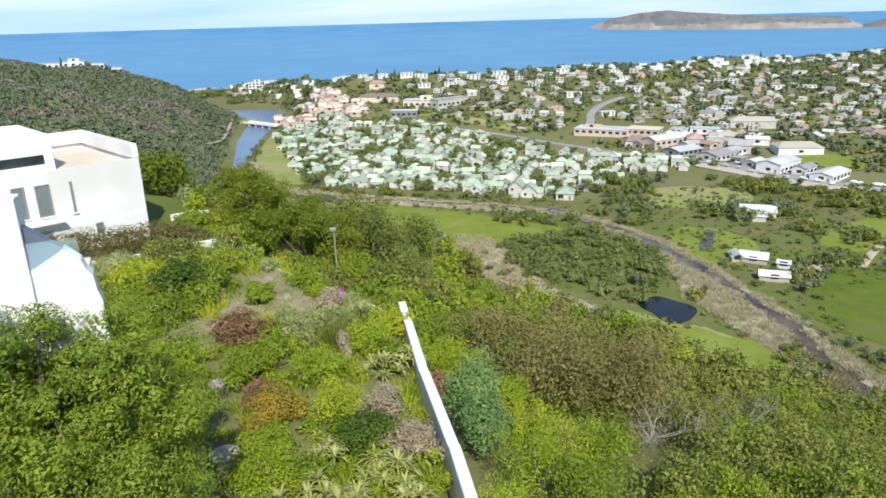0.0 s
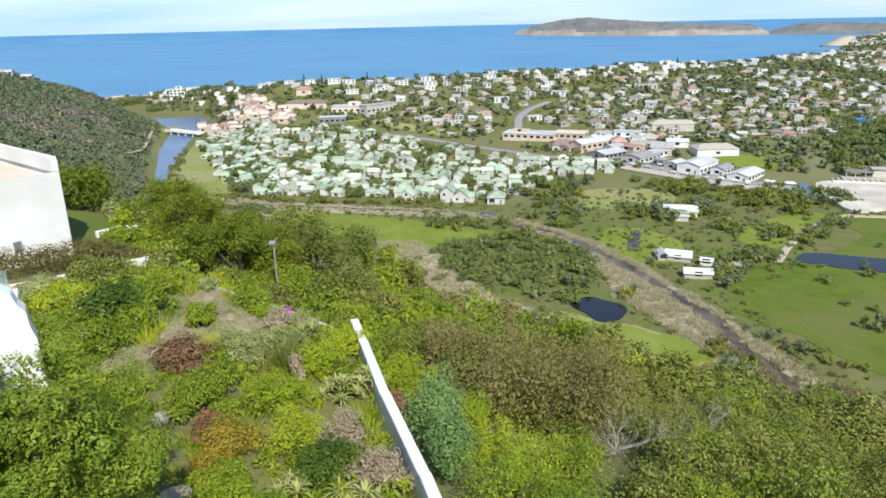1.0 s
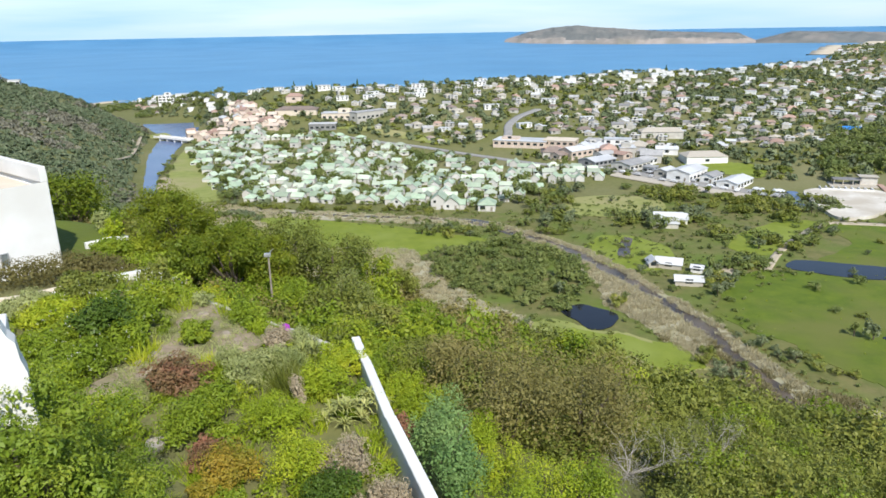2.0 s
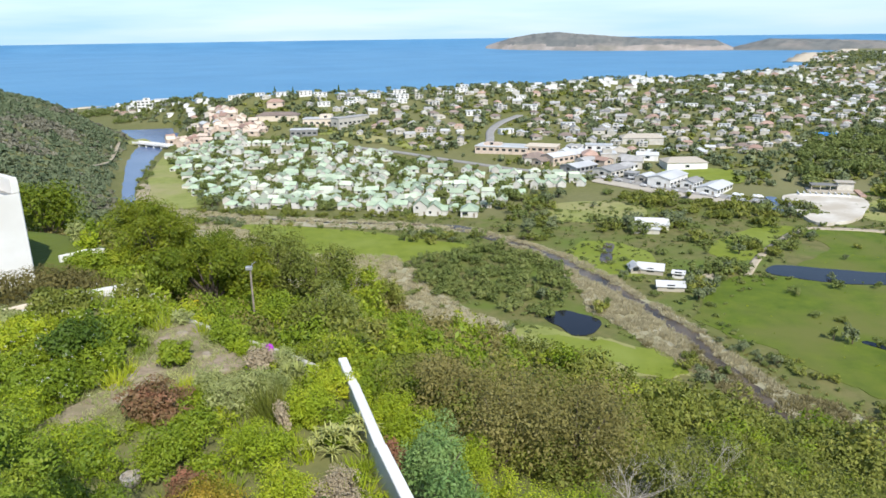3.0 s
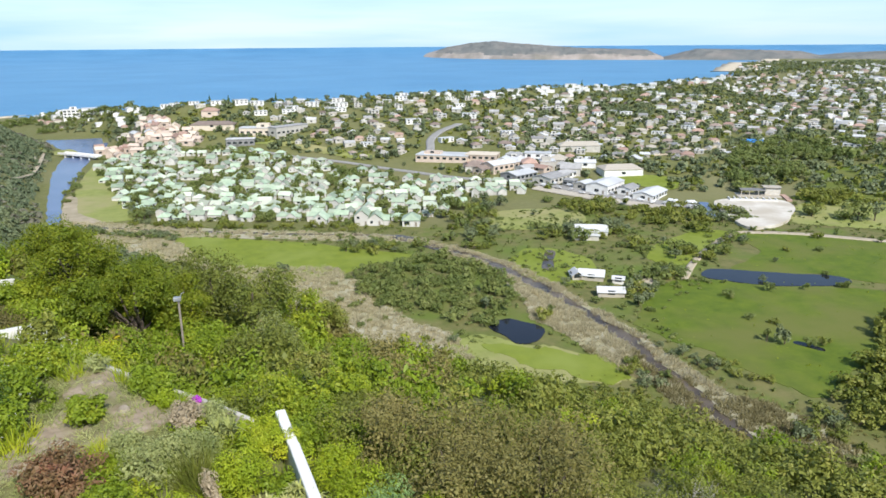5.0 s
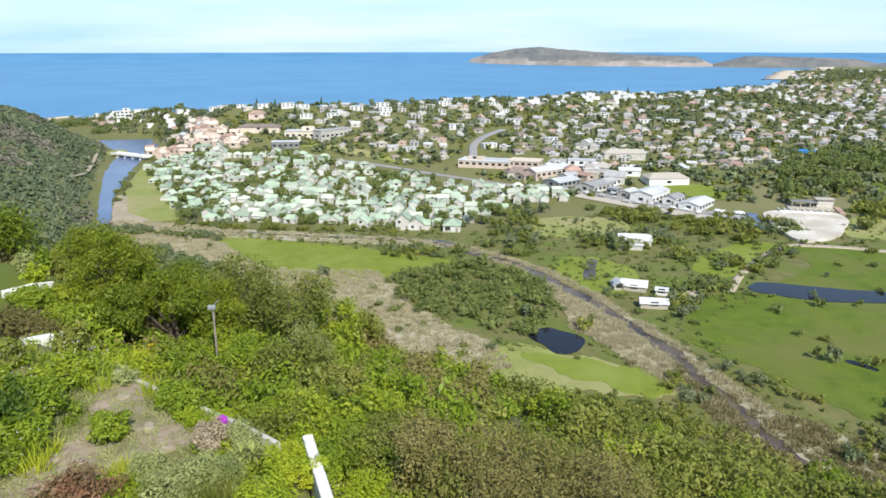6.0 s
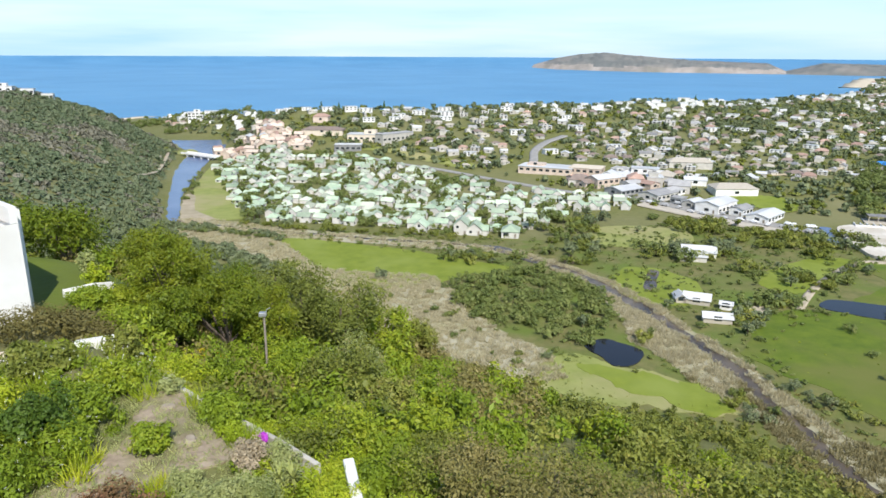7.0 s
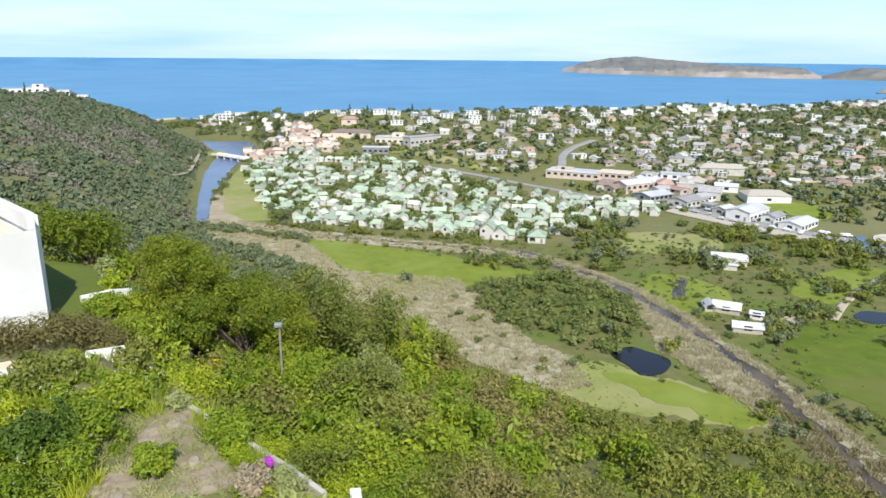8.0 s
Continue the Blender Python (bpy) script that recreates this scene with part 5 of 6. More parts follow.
reed_protos = [blades(s, 30, 1.3, 0.3, 1.1, 0.22) for s in (1, 2, 3)]
for name, loop, step, label in [("reeds", reed_west_loop, 1.5, "dense pale dry reeds"), ("river_reeds", reed_east_loop, 1.15, "tall pale reeds beside the channel"), ("far_reeds", reed_north_loop, 2.0, "reeds below the village")]:
    x, y, q = fill(loop, step, 12)
    mid = np.array(line)
    near_w = wid[np.argmin(np.hypot(x[:, None] - mid[:, 0], y[:, None] - mid[:, 1]), 1), 0]
    k = (np.min(np.hypot(x[:, None] - mid[:, 0], y[:, None] - mid[:, 1]), 1) > near_w + q.uniform(-0.9, 0.7, len(x))) & (height(x, y) < 4)
    x, y = x[k], y[k]
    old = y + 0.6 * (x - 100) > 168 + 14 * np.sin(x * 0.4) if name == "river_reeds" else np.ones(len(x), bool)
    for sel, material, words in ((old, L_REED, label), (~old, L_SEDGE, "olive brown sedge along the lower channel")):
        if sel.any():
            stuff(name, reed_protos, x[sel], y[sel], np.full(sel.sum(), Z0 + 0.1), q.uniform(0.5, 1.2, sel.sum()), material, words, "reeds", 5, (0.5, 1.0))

BUSH_V = [bush_quads(700 + i, 5.5, 3.6, 8, 100, 1.0, 0.55, 0.28) for i in range(6)]
TUFT_V = [bush_quads(720 + i, 5.5, 3.6, 4, 30, 1.7, 0.55, 0.28) for i in range(4)]
protos_v, proto_quads = [], []
for i in range(8):
    w, h = 5 + 2.5 * (i % 3), 3.6 + 1.0 * (i % 4)
    r = np.random.default_rng(900 + i)
    lob = crown_lobes(r, w, h * 0.85, h * 0.12, 14)
    bm = bmesh.new()
    tube(bm, [(0, 0, -0.4), (0.1, 0.05, h * 0.3), (0, 0.1, h * 0.6)], [0.28, 0.2, 0.08], 6)
    for x1, y1, z1, *_ in lob[:5]:
        tube(bm, [(0.1, 0.05, h * 0.2), (x1 * 0.8, y1 * 0.8, z1 * 0.9)], [0.12, 0.05], 4)
    trunk = bm_mesh("trunk", bm, BARK)
    proto_quads.append(np.concatenate([core_quads(lob, 0.6, 3), leaves(lob, 220, 0.68, 0.48, r, 0.35, 0.25)]))
    v, f = quads_to_mesh(proto_quads[-1])
    crown = mesh_np("crown", v, f, (L_VALLEY, L_OLIVE, L_VALLEY, L_TOWNHAZE)[i % 4])
    top = tagged(new("valley_tree"), "rounded green tree on the valley floor", "tree", "trees on the valley floor")
    part("trunk", trunk, top); part("crown", crown, top)
    top.matrix_basis = pose(40 + 6 * i, 240, Z0)
    protos_v.append(top)


def grove(pts, step, seed, smin, smax, limit=400, things=True):
    loop = curve_loop(pts, 6)
    x, y, q = fill(loop, step, seed)
    if not things:
        n = min(len(x), limit)
        stuff("woodland", [proto_quads[i] for i in range(8)], x[:n], y[:n], height(x[:n], y[:n]) - 0.2, q.uniform(smin, smax, n), (L_VALLEY, L_OLIVE)[seed % 2], "dense dark green trees and bushes", "trees", seed, (0.75, 1.1))
        return
    for k in range(min(len(x), limit)):
        s = q.uniform(smin, smax)
        t = copy_thing(protos_v[int(q.integers(8))], pose(float(x[k]), float(y[k]), ground_z(x[k], y[k]) - 0.1, 0, 0, q.uniform(0, 360)))
        t.scale = (s, s, s * q.uniform(0.75, 1.1))


def single(x, y, s, k=0, sz=1.0):
    t = copy_thing(protos_v[k % 8], pose(x, y, ground_z(x, y) - 0.1, 0, 0, (x * 37 + y * 11) % 360))
    t.scale = (s, s, s * sz)


grove([(22, 276), (58, 290), (76, 271), (80, 240), (62, 210), (50, 219), (36, 234), (24, 246)], 4.4, 20, 0.55, 1.05, 200, False)
grove([(20, 308), (50, 296), (62, 300), (40, 318), (24, 320)], 6.0, 22, 0.6, 1.1, 20)
grove([(82, 292), (100, 330), (92, 350), (80, 340), (72, 310)], 6.5, 23, 0.7, 1.2, 26)
grove([(110, 305), (132, 296), (150, 300), (168, 330), (150, 345), (156, 322), (130, 318)], 6.5, 24, 0.8, 1.5, 26)
grove([(140, 360), (165, 372), (205, 345), (212, 312), (196, 300), (176, 318), (158, 345)], 6.5, 25, 0.8, 1.4, 46, False)
grove([(150, 264), (172, 262), (184, 276), (168, 282), (160, 296), (146, 290)], 8, 26, 0.7, 1.2, 12)
grove([(120, 215), (136, 232), (150, 244), (142, 256), (124, 240), (112, 222)], 5.5, 27, 0.6, 1.2, 34)
grove([(150, 212), (170, 214), (205, 214), (214, 222), (188, 216), (160, 222)], 7, 28, 0.4, 0.8, 18, False)
grove([(132, 140), (150, 150), (178, 175), (205, 196), (230, 196), (200, 150), (160, 110), (138, 118)], 4.2, 29, 0.8, 1.5, 220, False)
grove([(104, 190), (116, 175), (126, 156), (122, 150), (112, 165), (104, 180)], 5.0, 30, 0.3, 0.7, 20)
grove([(112, 128), (124, 138), (130, 128), (118, 112)], 5.0, 31, 0.5, 0.9, 10)
grove([(84, 166), (92, 174), (98, 164), (92, 156)], 3.2, 32, 0.5, 0.75, 12)
grove([(285, 335), (296, 306), (330, 330), (320, 350), (295, 354)], 9, 33, 1.0, 1.7, 30, False)
grove([(262, 374), (345, 490), (420, 490), (450, 440), (418, 420), (350, 416), (322, 388), (285, 372)], 9.5, 34, 1.1, 1.9, 150, False)
grove([(282, 350), (330, 380), (370, 364), (338, 334), (300, 338)], 13, 44, 0.4, 1.0, 26, False)
grove([(78, 350), (84, 378), (100, 386), (118, 386), (108, 362), (100, 346)], 7, 45, 0.9, 1.5, 24)
grove([(128, 392), (142, 388), (172, 366), (196, 345), (188, 340), (165, 360), (138, 380)], 5.5, 46, 0.5, 1.0, 40, False)
grove([(-240, 800), (-205, 812), (-180, 790), (-160, 720), (-150, 690), (-130, 690), (-150, 780), (-190, 850), (-250, 850)], 11, 48, 0.8, 1.6, 120, False)
grove([(-335, 885), (-255, 880), (-238, 925), (-330, 965)], 11, 50, 0.7, 1.4, 60, False)
grove([(168, 262), (186, 276), (204, 288), (208, 282), (190, 268), (174, 256)], 5, 49, 0.5, 0.9, 16)
grove([(200, 330), (215, 312), (232, 316), (226, 348), (212, 352)], 6, 35, 0.8, 1.4, 16)
grove([(-118, 386), (-92, 372), (-66, 356), (-60, 348), (-90, 362), (-118, 378)], 5, 36, 0.4, 0.8, 30, False)
grove([(-76, 384), (-40, 372), (0, 362), (30, 350), (60, 341), (62, 336), (28, 344), (-10, 356), (-50, 368), (-80, 380)], 5.4, 37, 0.5, 0.9, 60, False)
grove([(-136, 470), (-126, 440), (-122, 450), (-130, 480), (-140, 540), (-146, 540)], 6, 38, 0.5, 0.9, 16)
grove([(-84, 404), (-78, 390), (-70, 396), (-80, 412)], 6, 39, 0.8, 1.2, 8)
for k, (x, y, s, sz) in enumerate([(266, 312, 1.9, 1.0), (270, 316, 1.6, 1.1), (284, 300, 1.8, 1.1), (290, 296, 1.7, 1.2), (279, 303, 1.4, 1.0), (240, 276, 0.8, 0.9), (262, 262, 0.8, 0.8), (-3.9, 284, 1.0, 0.8), (15, 244, 0.8, 0.9), (21, 240, 0.5, 1), (28, 236, 0.5, 1), (64, 226, 0.9, 1), (58, 214, 0.7, 1), (80, 212, 0.8, 1.2), (84, 216, 0.7, 1), (46, 200, 0.5, 1.1), (50, 206, 0.6, 1), (38, 204, 0.5, 1),
                                   (119, 324, 1.0, 0.9), (128, 354, 0.8, 0.8), (147, 196, 0.6, 1), (152, 190, 0.5, 1), (140, 178, 0.7, 1.4), (144, 175, 0.9, 1.2), (150, 172, 0.9, 1), (155, 172, 0.7, 1), (180, 268, 0.9, 0.9), (196, 248, 0.5, 1), (226, 258, 0.7, 1), (212, 262, 0.5, 1), (90, 345, 1.1, 1),
                                   (176, 228, 0.6, 0.8), (205, 229, 0.7, 0.9), (70, 190, 0.3, 1), (30, 312, 0.5, 0.7), (44, 302, 0.7, 0.8), (10, 322, 0.4, 1), (-30, 345, 0.45, 1), (108, 262, 0.6, 0.7), (100, 243, 0.7, 0.9), (116, 236, 0.8, 0.8), (120, 252, 0.7, 0.9), (128, 268, 0.6, 0.9)]):
    single(x, y, s, k, sz)
for p in protos_v:
    p.location = (p.location.x * 0.2 + 210 + protos_v.index(p) * 9, 150 + protos_v.index(p) * 7, Z0)

# rough low bushes and tussocks on the valley floor
x, y, q = fill(marsh_loop, 4.6, 41)
clear = np.zeros(len(x), bool)
for pts in ([(-54, 352), (58, 290), (12, 272), (-20, 270), (-40, 318)], [(120, 205), (165, 231), (212, 207), (160, 157), (131, 143), (120, 160)], [(172, 243), (206, 292), (275, 258), (240, 212)], [(153, 278), (188, 300), (207, 296), (150, 256)], [(38, 190), (64, 200), (92, 174), (92, 160), (40, 176)]):
    clear |= inside(x, y, curve_loop(pts, 5))
for lp in (channel_loop, dam_loop, pond_loop, reed_west_loop, reed_east_loop):
    clear |= inside(x, y, lp)
k = ~clear & (height(x, y) < 3)
stuff("marsh_bushes", TUFT_V, x[k], y[k], np.full(k.sum(), Z0), q.uniform(0.15, 0.55, k.sum()), L_VALLEY, "low olive bushes and tussocks on the marsh", "bushes", 6, (0.5, 1.0))

for seed, pts in ((61, [(122, 205), (165, 229), (210, 207), (160, 159), (131, 146), (122, 160)]), (62, [(176, 243), (206, 290), (270, 258), (240, 216)])):
    x, y, q = fill(curve_loop(pts, 5), 9.0, seed)
    stuff("pasture_tufts", TUFT_V, x, y, np.full(len(x), Z0 + 0.15), q.uniform(0.06, 0.2, len(x)), L_GREEN, "scattered rough tufts in the pasture", "grass", seed, (0.4, 0.8))

x, y, q = fill(marsh_loop, 11.0, 47)
k = (height(x, y) < 2.5)
for pts in ([(-54, 352), (58, 290), (12, 272), (-20, 270), (-40, 318)], [(120, 205), (165, 231), (212, 207), (160, 157), (131, 143), (120, 160)], [(172, 243), (206, 292), (275, 258), (240, 212)], [(38, 190), (64, 200), (92, 174), (92, 160), (40, 176)]):
    k &= ~inside(x, y, curve_loop(pts, 5))
for lp in (channel_loop, dam_loop, pond_loop, reed_east_loop):
    k &= ~inside(x, y, lp)
stuff("valley_bushes", proto_quads, x[k], y[k], np.full(k.sum(), Z0), q.uniform(0.2, 0.6, k.sum()), L_VALLEY, "rounded grey-green bushes across the valley floor", "bushes", 16, (0.7, 1.1))

foot_protos = [bush_quads(640 + i, 3.0, 2.2, 7, 90, 0.36, 0.6, 0.3) for i in range(5)]
x, y, q = fill(curve_loop([(-4, 150), (4, 178), (24, 180), (38, 178), (54, 168), (76, 160), (92, 156), (96, 142), (80, 132), (40, 140)], 5), 2.0, 71)
k = height(x, y) > 1.2
stuff("foot_scrub", foot_protos, x[k], y[k], height(x[k], y[k]) - 0.2, q.uniform(0.6, 1.25, k.sum()), L_OLIVE, "olive thicket at the foot of the slope", "scrub", 18, (0.7, 1.3))
x, y, q = fill(curve_loop([(103, 212), (110, 178), (117, 150), (128, 128), (140, 112), (126, 104), (112, 122), (107, 140), (106, 165), (103, 188)], 5), 1.9, 72)
k = ~inside(x, y, channel_loop)
stuff("bank_growth", foot_protos, x[k], y[k], np.full(k.sum(), Z0), q.uniform(0.15, 0.5, k.sum()), L_BROWN, "rough brown sedge and low bushes on the river bank", "bushes", 19, (0.5, 1.0))
x, y, q = fill(curve_loop([(36, 192), (52, 206), (64, 199), (82, 188), (92, 175), (93, 162), (78, 164), (55, 171), (38, 178)], 5), 2.6, 73)
edge = ~inside(x, y, curve_loop([(50, 196), (66, 194), (80, 184), (86, 174), (86, 168), (76, 171), (58, 180)], 5))
stuff("clearing_tufts", foot_protos, x[edge], y[edge], np.full(edge.sum(), Z0 + 0.2), q.uniform(0.12, 0.38, edge.sum()), L_OLIVE, "dry grass tufts round the clearing", "grass", 20, (0.4, 0.8))

# dark scrub on the hill beyond the river
q = np.random.default_rng(43)
x, y = q.uniform(-460, -95, 24000), q.uniform(190, 800, 24000)
h = height(x, y)
az = np.degrees(np.arctan2(x, y))
k = (h > 1.15) & (az > -42) & (az < -9) & ~inside(x, y, river_loop) & (np.hypot(x, y) < 760)
low = [bush_quads(750 + i, 6.0, 3.4, 5, 19, 1.9, 0.75, 0.25) for i in range(6)]
x, y, h = x[k], y[k], h[k]
bare = np.array([noise.noise((a * 0.021, b * 0.021, 8.0)) + 0.5 * noise.noise((a * 0.07, b * 0.07, 2.0)) for a, b in zip(x, y)]) + 0.12 * q.normal(size=len(x))
for sel, material, label in ((bare < 0.2, L_HILLHAZE, "dense green scrub covering the hill"), (bare >= 0.2, L_HILLGREY, "grey-brown dry scrub in patches on the hill")):
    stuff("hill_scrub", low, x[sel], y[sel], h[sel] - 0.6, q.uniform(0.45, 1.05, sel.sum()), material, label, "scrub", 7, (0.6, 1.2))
x, y = q.uniform(-135, -14, 3600), q.uniform(56, 385, 3600)
h = height(x, y)
az = np.degrees(np.arctan2(x, y))
k = (h > 0.9) & (az > -42) & (az < -8) & (slope_u(x, y) > 56) & ((az < -19.5) | (slope_u(x, y) > 168) | (y < 75))
for lp in (reed_west_loop, reed_north_loop, river_loop, channel_loop, curve_loop([(-109, 398), (-122, 443), (-80, 400)], 4), curve_loop([(-54, 352), (-2, 331), (-16, 271), (-40, 318)], 4)):
    k &= ~inside(x, y, lp)
stuff("ravine_scrub", BUSH_V, x[k], y[k], h[k] - 0.4, q.uniform(0.7, 1.4, k.sum()), L_TOWNHAZE, "dark scrub and trees in the side valley", "scrub", 17, (0.6, 1.2))

# ---- houses of the village and the town ----
def roof_mesh(name, w, l, rise_, eave, material, hip=0.0, thick=0.22):
    """A gable or hip roof as a solid slab; ridge along y."""
    bm = bmesh.new()
    W, Lh = w / 2 + eave, l / 2 + eave
    r = Lh - hip
    lo = -eave * rise_ / (w / 2)
    up = [(-W, -Lh, lo), (W, -Lh, lo), (W, Lh, lo), (-W, Lh, lo), (0, -r, rise_), (0, r, rise_)]
    t = [bm.verts.new((x, y, z + thick)) for x, y, z in up]
    b = [bm.verts.new((x, y, z)) for x, y, z in up]
    for s in ((0, 4, 5, 3), (1, 2, 5, 4), (0, 1, 4), (2, 3, 5)):
        if hip or len(s) == 4:
            bm.faces.new([t[k] for k in s])
            bm.faces.new([b[k] for k in s[::-1]])
    if hip:
        for a, c in ((0, 1), (1, 2), (2, 3), (3, 0)):
            bm.faces.new((b[a], b[c], t[c], t[a]))
    else:
        for a, c in ((1, 2), (3, 0)):
            bm.faces.new((b[a], b[c], t[c], t[a]))
        for a, m, c in ((0, 4, 1), (2, 5, 3)):
            bm.faces.new((b[a], b[m], t[m], t[a])); bm.faces.new((b[m], b[c], t[c], t[m]))
    bmesh.ops.recalc_face_normals(bm, faces=bm.faces)
    return bm_mesh(name, bm, material)


def wall_mesh(name, w, l, h, peak, material):
    """Walls with gable ends; ridge along y. They go 3 m into the slope."""
    bm = bmesh.new()
    sec = [(-w / 2, -3), (w / 2, -3), (w / 2, h), (0, h + peak), (-w / 2, h)] if peak else [(-w / 2, -3), (w / 2, -3), (w / 2, h), (-w / 2, h)]
    a = [bm.verts.new((x, -l / 2, z)) for x, z in sec]
    b = [bm.verts.new((x, l / 2, z)) for x, z in sec]
    bm.faces.new(a); bm.faces.new(b[::-1])
    for k in range(len(sec)):
        bm.faces.new((a[k], b[k], b[(k + 1) % len(sec)], a[(k + 1) % len(sec)]))
    bmesh.ops.recalc_face_normals(bm, faces=bm.faces)
    return bm_mesh(name, bm, material)


WIN = box_mesh("window", (1.3, 0.12, 1.3), DARKPANE, 0.0)
WINW = box_mesh("window", (2.6, 0.12, 1.6), DARKPANE, 0.0)
DOOR = box_mesh("door", (1.1, 0.12, 2.1), WOOD, 0.0)
CHIM = box_mesh("chimney", (0.8, 0.8, 1.8), WHITE, 0.0)


def house(name, label, group, w, l, h, rise_, hip, wallm, roofm, wins, chimney=False, wing=None):
    top = tagged(new(name), label, "house", group)
    wall = part("wall", wall_mesh("wall", w, l, h, 0 if hip else rise_, wallm), top)
    roof = part("roof", roof_mesh("roof", w, l, rise_, 0.45, roofm, hip), top, m=Matrix.Translation((0, 0, h + 0.01)))
    for side, y, z, wide in wins:
        if side in "NS":
            s = -1 if side == "S" else 1
            part("window", WINW if wide else WIN, wall, m=Matrix.Translation((y, s * (l / 2 + 0.02), z)))
        else:
            s = 1 if side == "E" else -1
            part("window", WINW if wide else WIN, wall, m=pose(s * (w / 2 + 0.02), y, z, 0, 0, 90))
    part("door", DOOR, wall, m=Matrix.Translation((w * 0.3, -l / 2 - 0.02, 0)))
    if chimney:
        part("chimney", CHIM, roof, m=Matrix.Translation((w * 0.18, l * 0.2, rise_ * 0.45)))
    if wing:
        ww, wl, wx, wy = wing
        part("wing", wall_mesh("wing", ww, wl, h * 0.8, rise_ * 0.7, wallm), top, m=pose(wx, wy, 0, 0, 0, 90))
        part("wing_roof", roof_mesh("wing_roof", ww, wl, rise_ * 0.7, 0.4, roofm), top, m=pose(wx, wy, h * 0.8 + 0.01, 0, 0, 90))
    return top


def flat_house(name, label, group, w, l, h, wallm, roofm, wins, upper=None):
    top = tagged(new(name), label, "house", group)
    bm = bmesh.new()
    box(bm, -w / 2, -l / 2, -3, w / 2, l / 2, h)
    wall = part("wall", bm_mesh("wall", bm, wallm), top)
    bm = bmesh.new()
    box(bm, -w / 2 - 0.4, -l / 2 - 0.4, h + 0.004, w / 2 + 0.4, l / 2 + 0.4, h + 0.32)
    roof = part("roof", bm_mesh("roof", bm, roofm), top)
    for side, y, z, wide in wins:
        s = -1 if side in "SW" else 1
        part("window", WINW if wide else WIN, wall, m=Matrix.Translation((y, s * (l / 2 + 0.02), z)) if side in "NS" else pose(s * (w / 2 + 0.02), y, z, 0, 0, 90))
    if upper:
        uw, ul, ux, uy, uh = upper
        bm = bmesh.new()
        box(bm, ux - uw / 2, uy - ul / 2, h + 0.32, ux + uw / 2, uy + ul / 2, h + 0.32 + uh)
        up = part("upper_storey", bm_mesh("upper_storey", bm, wallm), top)
        part("window", WINW, up, m=Matrix.Translation((ux, uy - ul / 2 - 0.02, h + 0.9)))
    return top


village = [
    house("cottage", "white cottage with a pale green gable roof", "village cottages", 7.2, 9.5, 3.2, 2.9, 0, COTTAGE, GREENROOF, [("S", 0.2, 3.3, 0), ("E", 0, 1.0, 1), ("W", 0.5, 1.0, 1)]),
    house("cottage", "two-storey white cottage with a pale green gable roof", "village cottages", 7.0, 10.5, 5.2, 2.8, 0, COTTAGE, GREENROOF, [("S", -1.6, 3.4, 0), ("E", 0, 1.0, 1), ("W", 0.5, 3.4, 0)]),
    house("cottage", "white cottage with a green roof and a side wing", "village cottages", 7.4, 9.0, 3.4, 2.8, 0, COTTAGE, GREENROOF, [("S", -1.8, 1.0, 0), ("W", 0.5, 1.0, 1)], False, (5.5, 5.0, 4.5, -1.0)),
    house("cottage", "white cottage with a pale green hipped roof", "village cottages", 8.6, 10.0, 3.3, 2.6, 4.0, COTTAGE, GREENROOF, [("S", -2, 1.0, 1), ("E", 0, 1.0, 1), ("W", 0, 1.0, 1)]),
]
vill = np.array([(-146, 598), (-118, 505), (-98, 440), (-86, 408), (-74, 391), (-7, 369), (15, 357), (58, 346), (76, 362), (92, 385), (112, 400), (138, 402), (140, 424), (110, 442), (78, 468), (48, 500), (24, 530), (-24, 574), (-66, 596), (-120, 622)], float)
q = np.random.default_rng(77)
placed = []
for row in np.arange(340, 640, 9.6):
    for col in np.arange(-160, 150, 8.6):
        a = radians(-14)
        x = col * math.cos(a) - (row - 480) * math.sin(a) + q.normal() * 1.3
        y = col * math.sin(a) + (row - 480) * math.cos(a) + 480 + q.normal() * 1.3
        if inside(np.array([x]), np.array([y]), vill)[0] and q.random() < 0.74 and not (abs(noise.noise((x * 0.02, y * 0.02, 2))) < 0.035):
            placed.append((x, y))
for k, (x, y) in enumerate(placed[4:]):
    t = copy_thing(village[int(q.integers(4))], pose(x, y, ground_z(x, y) + 0.2, 0, 0, -14 + 90 * int(q.integers(4)) + q.normal() * 9))
    t.scale = (0.68, 0.68, 0.64 * q.uniform(0.85, 1.1))
for p, (x, y) in zip(village, placed[:4]):
    p.matrix_basis = pose(x, y, ground_z(x, y) + 0.2, 0, 0, -14)

# trees and garden bushes among the cottages
x, y, q2 = fill(vill, 5.4, 51)
stuff("village_bushes", TUFT_V, x, y, height(x, y), q2.uniform(0.35, 0.95, len(x)), L_VALLEY, "garden bushes and small trees among the cottages", "bushes", 21, (0.7, 1.2))
x, y, q2 = fill(vill, 13.0, 52)
stuff("village_trees", proto_quads, x, y, height(x, y), q2.uniform(0.7, 1.35, len(x)), L_VALLEY, "green trees among the cottages", "trees", 22, (0.8, 1.2))

# larger buildings
def hall(name, label, x, y, w, l, h, turn, wallm, roofm, rise_=2.0, hip=0.0, n=3):
    wins = [("E", (i - (n - 1) / 2) * l / n, 1.0, 1) for i in range(n)] + [("S", 0, 1.0, 1), ("W", 0, 1.0, 1)]
    t = house(name, label, "", w, l, h * 0.8, rise_ * 0.8, hip, wallm, roofm, wins)
    t.matrix_basis = pose(x, y, ground_z(x, y) + 0.2, 0, 0, turn)
    return t


